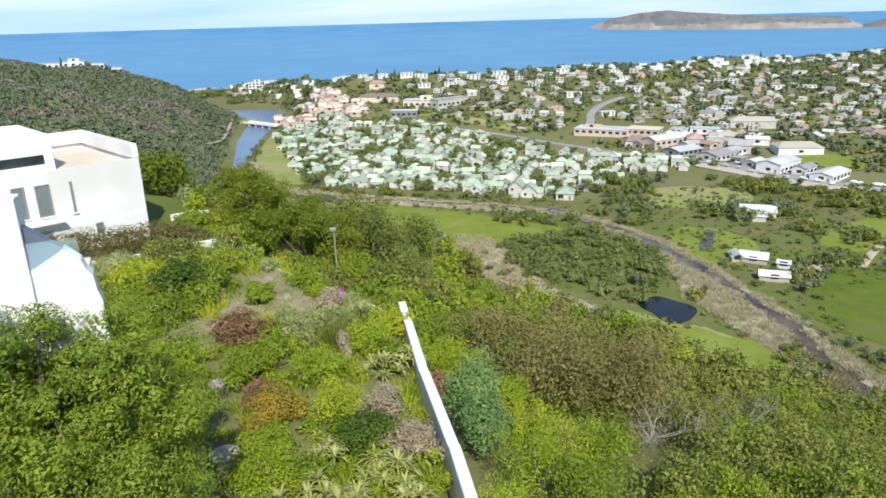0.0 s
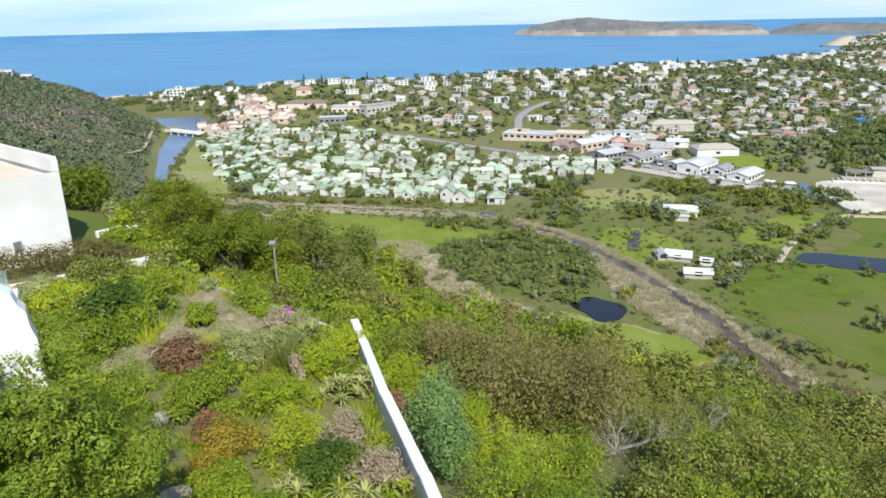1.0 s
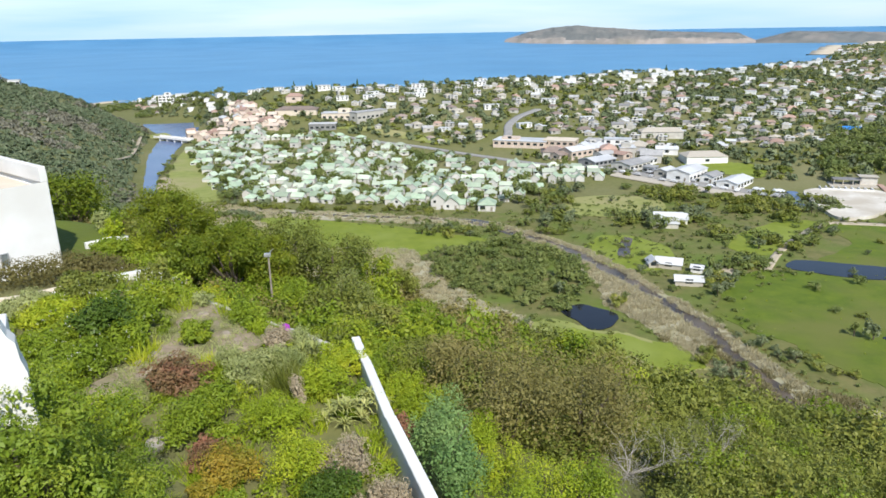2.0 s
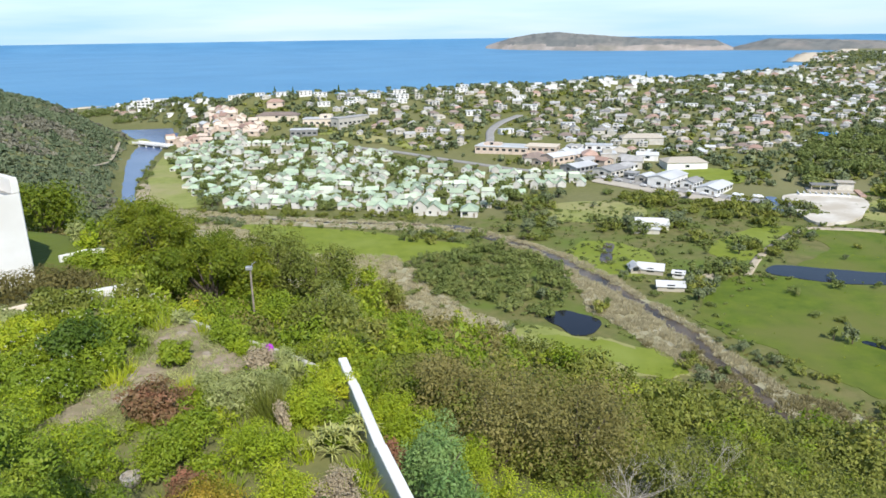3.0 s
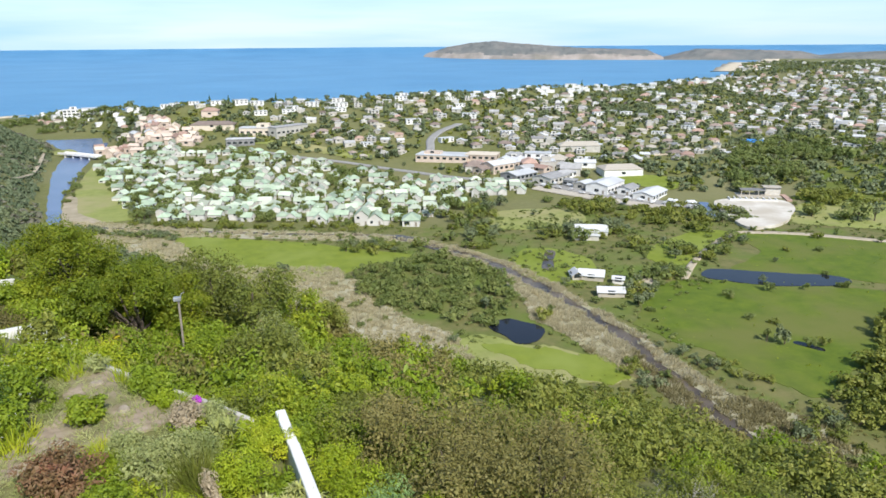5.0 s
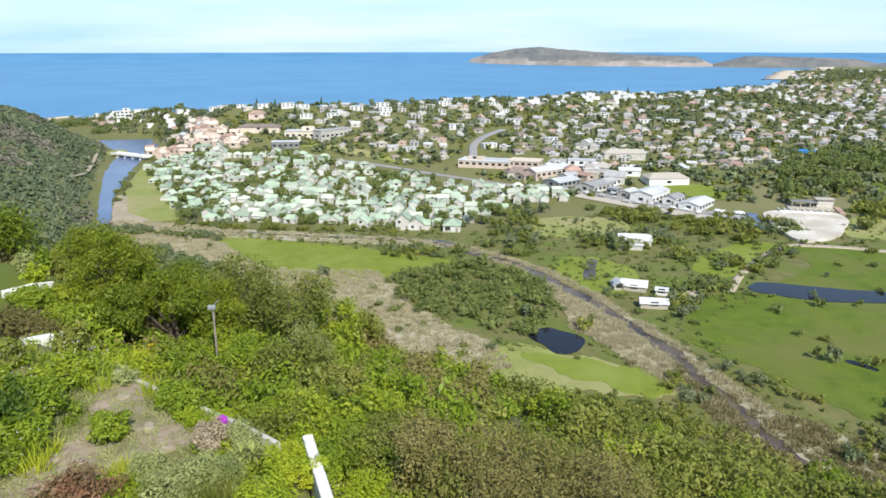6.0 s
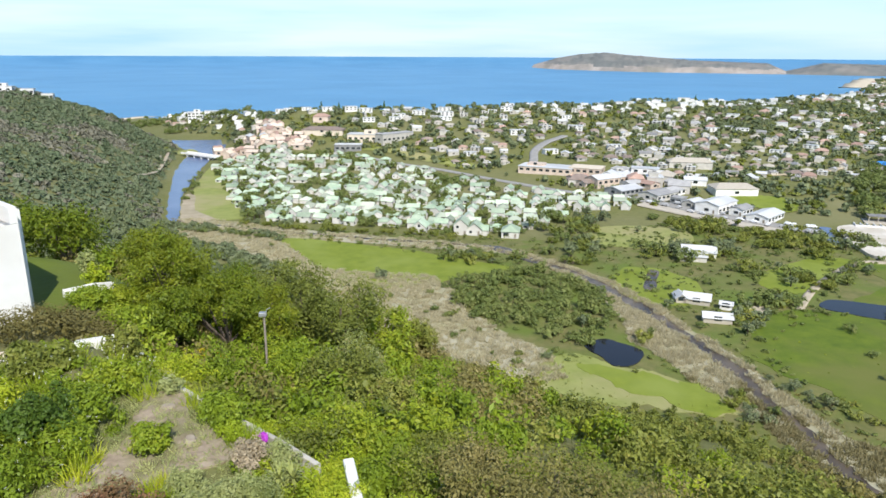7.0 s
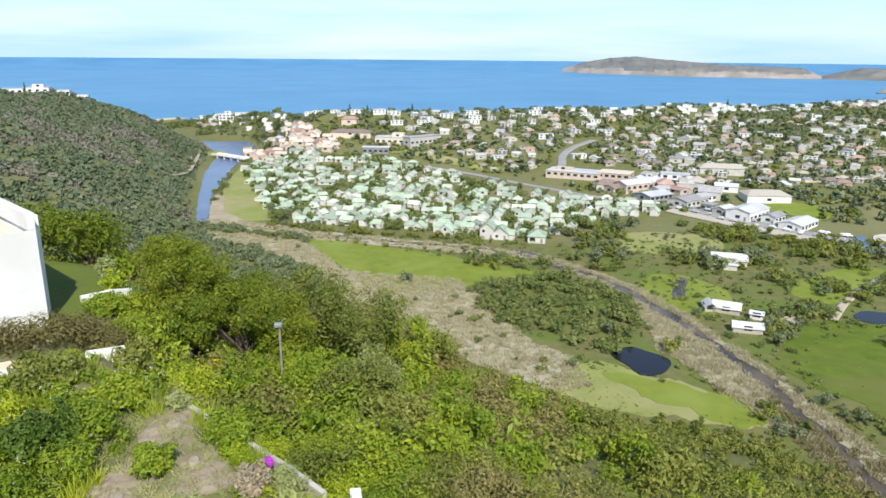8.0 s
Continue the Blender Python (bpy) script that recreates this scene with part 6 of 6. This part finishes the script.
def slab(name, label, x, y, w, l, h, turn, wallm, roofm, n=4, upper=None):
    wins = [("S", (i - (n - 1) / 2) * w / n, 1.0, 1) for i in range(n)] + [("E", 0, 1.0, 1), ("W", 0, 1, 1)]
    if h > 6:
        wins += [("S", (i - (n - 1) / 2) * w / n, z, 1) for i in range(n) for z in np.arange(4, h - 1, 3)]
    t = flat_house(name, label, "", w, l, h, wallm, roofm, wins, upper)
    t.matrix_basis = pose(x, y, ground_z(x, y) + 0.2, 0, 0, turn)
    return t


slab("shopping_centre", "long pinkish white shopping centre with flat roofs", 112, 500, 38, 18, 3.6, -28, PEACH, WHITEROOF, 8, (12, 8, -8, 0, 1.6))
slab("shopping_centre_wing", "pinkish shop wing with a flat brown roof", 138, 490, 22, 16, 3.6, -28, PEACH, CREAM, 5)
hall("shop_row", "row of cream shops with small gables", 146, 462, 12, 34, 5, -62, PEACH, WHITEROOF, 2.5, 0, 7)
hall("shop_building", "dark open-sided shop with a white roof", 147, 436, 14, 20, 4, -60, GREYROOF, WHITEROOF, 2.0, 0, 5)
hall("shop_building", "grey-roofed shop building beside the street", 164, 422, 14, 22, 4.5, -55, TOWNWALL, GREYROOF, 2.0, 0, 5)
slab("shop_building", "small shop with a pale blue front", 172, 410, 7, 7, 3.6, -50, STEEL, GREYROOF, 2)
hall("shop_building", "large white shop with a rounded gable", 188, 394, 14, 24, 6, -50, WHITE, WHITEROOF, 2.2, 0, 5)
hall("shop_building", "low white warehouse with a pale roof", 206, 372, 12, 22, 4, -50, WHITE, WHITEROOF, 2.0, 0, 5)
hall("warehouse", "white hall with a pale hipped roof", 214, 428, 16, 26, 5, 84, WHITE, STONE, 3.0, 5, 4)
hall("long_house", "long white building with a pale roof", 214, 496, 12, 30, 5, 80, TOWNWALL, STONE, 3, 5, 5)
hall("clubhouse", "white clubhouse with pale sheet roofs and a terrace", 141, 310, 9, 15, 3.0, 72, WHITE, WHITEROOF, 2.6, 0, 4)
hall("clubhouse_wing", "low white wing of the clubhouse", 135, 303, 8, 12, 2.8, 72, TOWNWALL, WHITEROOF, 1.4, 0, 3)
hall("river_house", "white-roofed pavilion house beside the river", 113, 247, 5.2, 9.5, 2.6, 62, STONE, WHITEROOF, 2.2, 0, 3)
hall("river_house", "small white-roofed wing of the river house", 107.5, 249.5, 4, 6, 2.4, -10, STONE, WHITEROOF, 1.8, 0, 2)
hall("river_cottage", "long white cottage with a verandah", 112, 228, 4.8, 9.5, 2.4, 72, STONE, WHITEROOF, 1.6, 0, 3)
hall("river_shed", "small white-roofed garden shed", 121, 240, 3.4, 4.2, 2.4, 60, WHITE, WHITEROOF, 0.9, 0, 1)
patch("river_house_yard", [(118, 226), (124, 232), (130, 240), (136, 242), (132, 234), (124, 226)], Z0 + 0.34, DIRT, "pale gravel yard beside the cottage", "yard", 0.5)
hall("blue_roof_house", "house with a bright blue sheet roof", 362, 496, 10, 14, 4, 70, TOWNWALL, BLUEROOF, 2.0, 0, 3)
slab("hotel", "white multi-storey hotel near the river mouth", -226, 862, 17, 12, 9.5, 12, WHITE, WHITEROOF, 4, (7, 6, 2, 0, 2.5))
slab("hotel_wing", "lower white wing of the hotel", -205, 852, 15, 10, 5.5, 10, WHITE, WHITEROOF, 4)
for x, y, w, l, h, t in [(-136, 660, 10, 16, 6, 20), (-122, 640, 9, 14, 6, 60), (-140, 640, 10, 13, 5, 0), (-126, 668, 10, 15, 8, 30), (-110, 640, 10, 14, 9, 10), (-106, 655, 11, 14, 9, 70), (-116, 622, 9, 16, 5, 80), (-100, 625, 9, 15, 5, 70), (-88, 612, 9, 15, 5, 75), (-76, 606, 9, 14, 5, 70), (-94, 640, 9, 12, 6, 0), (-132, 626, 9, 13, 5, 40), (-148, 655, 9, 13, 6, 15)]:
    hall("apartment_block", "peach-coloured holiday apartment with small gables", x, y, w * 0.75, l * 0.8, h * 0.75, t, PEACH, WHITEROOF if h > 7 else PEACH, 2.0, 0, 3)
peach_small = [hall("holiday_house", "small peach gabled holiday house", -120, 650, 6.5, 8, hh, 10, PEACH, rm, 2.6, 0, 2) for hh, rm in ((4, PEACH), (6, REDROOF), (5, CREAM))]
pq = np.random.default_rng(64)
peach_loop = np.array([(-158, 668), (-146, 606), (-118, 628), (-70, 600), (-66, 622), (-90, 650), (-120, 690)], float)
px, py = pq.uniform(-158, -66, 90), pq.uniform(600, 690, 90)
px, py = px[inside(px, py, peach_loop)], py[inside(px, py, peach_loop)]
for k, (x, y) in enumerate(zip(px, py)):
    m = pose(x, y, ground_z(x, y) + 0.2, 0, 0, 20 + 45 * (k % 4) + 8 * pq.normal())
    if k < 3:
        peach_small[k].matrix_basis = m
    else:
        copy_thing(peach_small[k % 3], m).scale = (0.9, 0.9, pq.uniform(0.8, 1.15))
hall("brown_roof_mall", "long building with a pinkish brown roof", -58, 640, 14, 36, 3.5, 82, CREAM, BROWNROOF, 3, 6, 6)
hall("brown_roof_mall", "pink building with terracotta roof", -62, 668, 10, 14, 5, 82, PEACH, REDROOF, 3, 4, 4)
slab("cream_complex", "cream terraced shops with flat roofs", -20, 616, 30, 14, 5, -10, CREAM, WHITEROOF, 6, (10, 8, 4, 0, 3))
slab("cream_complex", "pale curved office block", 4, 608, 34, 10, 6, 40, TOWNWALL, GREYROOF, 7)
slab("dark_garage", "dark flat-roofed garage with white canopies", -34, 594, 22, 10, 4.5, -5, GREYROOF, WHITEROOF, 5)

for x, y, w, l, h, t, wm, rm in [(156, 448, 9, 13, 4, -60, TOWNWALL, GREYROOF), (176, 430, 10, 15, 4, -55, WHITE, GREYROOF), (178, 402, 9, 12, 4, -50, TOWNWALL, WHITEROOF), (198, 384, 8, 13, 4.5, -50, WHITE, GREYROOF),
                                   (166, 446, 9, 12, 3.6, 30, PEACH, REDROOF), (186, 446, 10, 14, 4, 30, TOWNWALL, GREYROOF), (200, 452, 9, 14, 4, 70, WHITE, WHITEROOF), (130, 456, 9, 15, 4, -60, PEACH, BROWNROOF), (126, 470, 8, 14, 4, -60, PEACH, REDROOF), (160, 480, 9, 13, 4, 20, WHITE, GREYROOF), (178, 470, 10, 13, 4, 60, TOWNWALL, WHITEROOF)]:
    hall("shop_building", "small pale shop building near the main street", x, y, w, l, h, t, wm, rm, 1.8, 0, 3)
strip("shop_parking", [(150, 410), (168, 390), (186, 368), (204, 350)], 13, 0.45, STONE, "pale paved parking strip in front of the shops", "parking")

# unfinished walls and pale yard by the stream
patch("pale_yard", [(232, 346), (240, 356), (256, 357), (274, 347), (271, 332), (256, 314), (238, 300), (220, 298), (222, 318)], 2.6, CHALK, "pale gravel yard with low white walls", "yard", 0.8, 2.5)
ruin = tagged(new("half_built_house"), "half-built house with grey slabs and white low walls", "building site")
ruin.matrix_basis = pose(268, 358, 2.4, 0, 0, -24)
block("floor_slab", ruin, (-12, -3, -2, 12, 8, 0.8), STONE)
block("roof_slab", ruin, (-10, 0, 3.6, 4, 7, 3.95), GREYROOF, "dark flat concrete roof")
block("roof_slab", ruin, (3, 2, 5.2, 13, 9, 5.5), STONE, "pale upper concrete slab")
for x, y in ((-9.5, 0.5), (-5, 0.5), (0, 0.5), (3.5, 0.5), (-9.5, 6.5), (0, 6.5)):
    block("column", ruin, (x - 0.2, y - 0.2, 0.8, x + 0.2, y + 0.2, 3.6), STONE)
block("rear_wall", ruin, (4.2, 3, 0.8, 12.5, 8.5, 5.2), TOWNWALL, "pale block wall")
for k in range(9):
    block("low_wall", ruin, (-18 + k * 3.2, -12, -1, -17.6 + k * 3.2, -5, 1.1), WHITE)
block("low_wall", ruin, (-18, -12.4, -1, 8, -12.02, 1.1), WHITE)
block("brick_ramp", ruin, (13, -10, -1, 16, 6, 0.9), REDROOF, "red brick ramp")

# bridge over the river
bridge = tagged(new("bridge"), "low white road bridge on piers over the river", "bridge")
bridge.matrix_basis = pose(-165, 634, 0, 0, 0, -40)
block("deck", bridge, (-23, -3.5, 3.4, 23, 3.5, 4.2), WHITE)
for s in (-3.4, 3.2):
    block("railing", bridge, (-23, s, 4.2, 23, s + 0.2, 5.1), WHITE)
for x in (-15, -5, 5, 15):
    block("pier", bridge, (x - 0.6, -3, -1, x + 0.6, 3, 3.4), WHITE)
patch("bridge_islet", [(-176, 640), (-196, 668), (-188, 690), (-176, 672), (-170, 650)], Z0 + 0.5, DRYGRASS, "grassy bank beside the bridge", "bank", 1)
patch("lagoon_flat", [(-250, 800), (-215, 830), (-240, 930), (-330, 1000), (-350, 900), (-290, 810)], Z0 + 0.8, DRYGRASS, "flat olive marsh behind the river mouth", "marsh", 4)
hillh = [(-347, 642, 16, 9), (-328, 646, 18, 10), (-304, 640, 10, 7), (-291, 646, 9, 6)]
for k, (x, y, w, l) in enumerate(hillh):
    slab("hill_house", "white flat-roofed house on the hilltop", x, y, w, l, 4, 10, WHITE, WHITEROOF, 3, (w * 0.5, l * 0.6, 0, 0, 2.5) if k == 1 else None)

# town houses
kinds = [
    house("town_house", "white house with a grey pitched roof", "town houses", 9, 13, 4.6, 2.6, 0, TOWNWALL, GREYROOF, [("S", -2, 1, 1), ("E", 3, 1, 1), ("W", 0, 1, 1)], True),
    house("town_house", "house with a brown tiled hipped roof", "town houses", 11, 14, 3.4, 2.8, 5, TOWNWALL, BROWNROOF, [("S", -2, 1, 1), ("E", 3, 1, 1), ("W", 0, 1, 1)]),
    flat_house("town_house", "white flat-roofed modern house", "town houses", 12, 10, 5.6, TOWNWALL, WHITEROOF, [("S", -3, 1, 1), ("S", 3, 1, 1), ("S", -3, 3.6, 1), ("S", 3, 3.6, 1), ("E", 0, 3.6, 1)], (6, 6, -2, 1, 2.6)),
    house("town_house", "house with a terracotta tiled roof", "town houses", 10, 13, 4.2, 2.7, 4, PEACH, REDROOF, [("S", -2, 1, 1), ("E", 3, 1, 1), ("W", 0, 1, 1)], True),
    house("town_house", "white house with a pale sheet roof and wing", "town houses", 9, 12, 4.4, 2.4, 0, TOWNWALL, WHITEROOF, [("S", -2, 1, 1), ("E", -3, 1, 1), ("W", 0, 1, 1)], False, (7, 7, 5.5, -1.5)),
    house("town_house", "wide cream house with a pale grey hipped roof", "town houses", 11, 15, 3.6, 2.5, 5, TOWNWALL, STONE, [("S", -2, 1, 1), ("E", -4, 1, 1), ("E", 3, 1, 1), ("W", 0, 1, 1)]),
    flat_house("town_house", "long white seaside house with terraces", "town houses", 18, 9, 6.4, WHITE, WHITEROOF, [("S", -6, 1, 1), ("S", 0, 1, 1), ("S", 6, 1, 1), ("S", -6, 4, 1), ("S", 0, 4, 1), ("S", 6, 4, 1)]),
]
odds = np.array([0.17, 0.18, 0.2, 0.12, 0.15, 0.13, 0.05])
avoid = [vill, curve_loop([(80, 510), (110, 540), (160, 505), (150, 470), (100, 478)], 4), curve_loop([(140, 445), (160, 450), (225, 380), (235, 445), (190, 450), (215, 350), (190, 360)], 2),
         curve_loop([(-160, 600), (-160, 680), (-70, 690), (-20, 630), (20, 625), (10, 585), (-60, 590)], 3), curve_loop([(240, 380), (300, 360), (360, 350), (440, 420), (370, 475), (290, 445), (250, 425)], 4)]
roads = [curve_loop([(-31, 581), (3, 549), (42, 520), (78, 483), (110, 450), (140, 430)], 12, False), curve_loop([(100, 505), (108, 530), (114, 556), (129, 583), (150, 607)], 12, False)]
q = np.random.default_rng(88)
cand = []
for r_m in np.concatenate([np.arange(455, 1000, 15.0), np.arange(1000, 2200, 22)]):
    for a in np.arange(-16.5, 47, degrees_step := math.degrees(16.0 / r_m)):
        aa, rr = a + q.normal() * 0.2 * degrees_step, r_m + q.normal() * 3.2
        lim = float(coast(aa)) - 32
        if rr > lim or (a > 30 and rr < 520) or (rr > 1400 and q.random() < 0.55):
            continue
        x, y = rr * math.sin(radians(aa)), rr * math.cos(radians(aa))
        cand.append((x, y, rr, aa, lim - rr))
cand = np.array(cand)
ok = (height(cand[:, 0], cand[:, 1]) > 5.5) & ((cand[:, 3] > -13.5) | (cand[:, 2] > 800))
for lp in avoid:
    ok &= ~inside(cand[:, 0], cand[:, 1], lp)
for rd in roads:
    ok &= np.min(np.hypot(cand[:, :1] - rd[:, 0], cand[:, 1:2] - rd[:, 1]), 1) > 12
green = np.array([noise.noise((x * 0.011, y * 0.011, 5.5)) for x, y in cand[:, :2]])
ok &= (green < 0.30) | (cand[:, 4] < 60)
ok &= q.random(len(ok)) < np.where(cand[:, 4] < 45, 0.85, np.interp(cand[:, 3], [-12, 4, 14], [0.5, 0.7, 0.92]))
cand = cand[ok]
order = np.argsort(cand[:, 2])
near, rest = cand[order[:330]], cand[order[330:]]
for k, (x, y, rr, aa, edge) in enumerate(near):
    i = int(q.choice(7, p=odds)) if edge > 45 else int(q.choice([2, 6, 4]))
    if k < 7:
        i = k
    m = pose(x, y, ground_z(x, y) + 0.1, 0, 0, -aa + 90 * int(q.integers(2)) * (i != 6) + q.normal() * 12)
    if k < 7:
        kinds[i].matrix_basis = m
    else:
        t = copy_thing(kinds[i], m)
        s = q.uniform(0.46, 0.72)
        t.scale = (s, s, s * q.uniform(0.7, 0.95))
# houses too many and too far to count, joined by colour
def joined(top, wall_only):
    out = []
    for o in top.children:
        if (o.name.split(".")[0] in ("roof", "wing_roof")) == wall_only:
            continue
        me = o.data
        co = np.array([o.matrix_basis @ v.co for v in me.vertices])
        me.calc_loop_triangles()
        out.append(co[np.array([t.vertices[:] for t in me.loop_triangles])])
    return np.concatenate(out)


bodies, roofs = [joined(t, True) for t in kinds], [joined(t, False) for t in kinds]
groups = {}
for x, y, rr, aa, edge in rest:
    i = int(q.choice(7, p=odds)) if edge > 45 else int(q.choice([2, 6, 4]))
    t = radians(-aa + 90 * int(q.integers(2)) * (i != 6) + q.normal() * 12)
    R = np.array([[math.cos(t), math.sin(t), 0], [-math.sin(t), math.cos(t), 0], [0, 0, 1]])
    o = np.array([x, y, ground_z(x, y) + 0.1])
    wm, rm = (TOWNWALL, PEACH, WHITE)[1 if i == 3 else 2 if i in (2, 4, 6) else 0], (GREYROOF, BROWNROOF, WHITEROOF, REDROOF, WHITEROOF, STONE, WHITEROOF)[i]
    s = q.uniform(0.44, 0.72)
    size = np.array([s, s, s * q.uniform(0.65, 0.9)])
    groups.setdefault(wm.name, (wm, []))[1].append((bodies[i] * size) @ R + o)
    groups.setdefault(rm.name, (rm, []))[1].append((roofs[i] * size) @ R + o)
for key, (m, tris) in groups.items():
    v = np.concatenate(tris).reshape(-1, 3)
    name = "distant_house_walls" if m in (TOWNWALL, PEACH, WHITE) else "distant_house_roofs"
    tagged(new(name, mesh_np(name, v, np.arange(len(v)).reshape(-1, 3), m)), "densely packed distant town houses, " + key.replace("_", " "), "houses", kind="stuff")

# town trees
q = np.random.default_rng(99)
n = 62000
aa, rr = q.uniform(-17, 48, n), np.sqrt(q.uniform(420 ** 2, 1900 ** 2, n))
x, y = rr * np.sin(np.radians(aa)), rr * np.cos(np.radians(aa))
h = height(x, y)
gmask = np.array([noise.noise((a * 0.011, b * 0.011, 5.5)) for a, b in zip(x, y)])
k = (rr < coast(aa) - 18) & (h > 3.5) & ((rr < 1000) | (q.random(n) < 0.5)) & ((gmask > 0.2) | (q.random(n) < 0.72))
for lp in [vill] + avoid[1:3]:
    k &= ~inside(x, y, lp)
for rd in roads:
    k &= np.min(np.hypot(x[:, None] - rd[:, 0], y[:, None] - rd[:, 1]), 1) > 8
k &= np.min(np.hypot(x[:, None] - cand[None, :, 0], y[:, None] - cand[None, :, 1]), 1) > 4.2
k = np.where(k)[0]
low = [bush_quads(800 + i, 7.0, 4.4, 5, 20, 2.1, 0.75, 0.25) for i in range(6)]
half = k[: len(k) * 2 // 3]
stuff("town_trees", low, x[half], y[half], h[half] - 0.3, q.uniform(0.5, 1.25, len(half)), L_TOWNHAZE, "dark green trees between the town houses", "trees", 31, (0.7, 1.3))
half = k[len(k) * 2 // 3:]
stuff("town_bushes", low, x[half], y[half], h[half] - 0.3, q.uniform(0.4, 1.0, len(half)), L_OLIVE, "olive green bushes between the town houses", "bushes", 32, (0.7, 1.2))

# tall conifers against the sea
for x, y, hh in [(-120, 700, 9), (-66, 712, 7.5), (-48, 700, 7), (-5, 706, 9), (60, 712, 7), (330, 760, 9), (-337, 640, 10)]:
    r = np.random.default_rng(int(x) + 500)
    top = tagged(new("conifer"), "tall dark pointed conifer above the houses", "tree", "tall conifers")
    bm = bmesh.new()
    tube(bm, [(0, 0, -1), (0, 0, hh * 0.5), (0, 0, hh * 0.98)], [0.35, 0.22, 0.04], 6)
    part("trunk", bm_mesh("trunk", bm, BARK), top)
    lob = [(0.2 * r.normal(), 0.2 * r.normal(), hh * t, (1.05 - t) * hh * 0.17, (1.05 - t) * hh * 0.17, hh * 0.045) for t in np.linspace(0.25, 0.97, 9)]
    v, f = quads_to_mesh(np.concatenate([core_quads(lob, 0.6), leaves(lob, 260, 1.3, 0.5, r, 0.0, 0.3)]))
    part("crown", mesh_np("crown", v, f, L_DARK), top)
    top.matrix_basis = pose(x, y, ground_z(x, y))

# parked cars by the shops
def car_mesh(material):
    bm = bmesh.new()
    box(bm, -2.1, -0.85, 0.3, 2.1, 0.85, 0.85, 0.12)
    box(bm, -1.5, -0.75, 0.85, 1.1, 0.75, 1.45, 0.15)
    return bm_mesh("body", bm, material)


CARPAINT = noisy("pale_car_paint", (0.62, 0.63, 0.65), (0.72, 0.73, 0.74), 0.5, 0.3, spec=0.6, random_tint=0.35)
RUBBER = noisy("tyre_rubber", (0.02, 0.02, 0.02), (0.04, 0.04, 0.04), 5, 0.85)
car = tagged(new("parked_car"), "small pale parked car beside the shops", "car", "cars parked by the shops")
part("body", car_mesh(CARPAINT), car)
bm = bmesh.new()
bmesh.ops.create_cone(bm, cap_ends=True, segments=10, radius1=0.32, radius2=0.32, depth=0.22, matrix=Matrix.Rotation(radians(90), 4, "X"))
wheel = bm_mesh("wheel", bm, RUBBER)
for x in (-1.35, 1.35):
    for y in (-0.78, 0.78):
        part("wheel", wheel, car, m=Matrix.Translation((x, y, 0.32)))
street = curve_loop([(140, 430), (160, 410), (178, 388), (196, 368), (212, 352), (222, 345)], 6, False)
for k in range(30):
    p = street[k % (len(street) - 1)]
    x, y = p + q.normal(size=2) * 1.5 + (-3.2 if k % 2 else 3.2)
    m = pose(x, y, ground_z(x, y) + 1.0, 0, 0, -48 + 90 * (k % 3 == 0))
    if k:
        copy_thing(car, m)
    else:
        car.matrix_basis = m
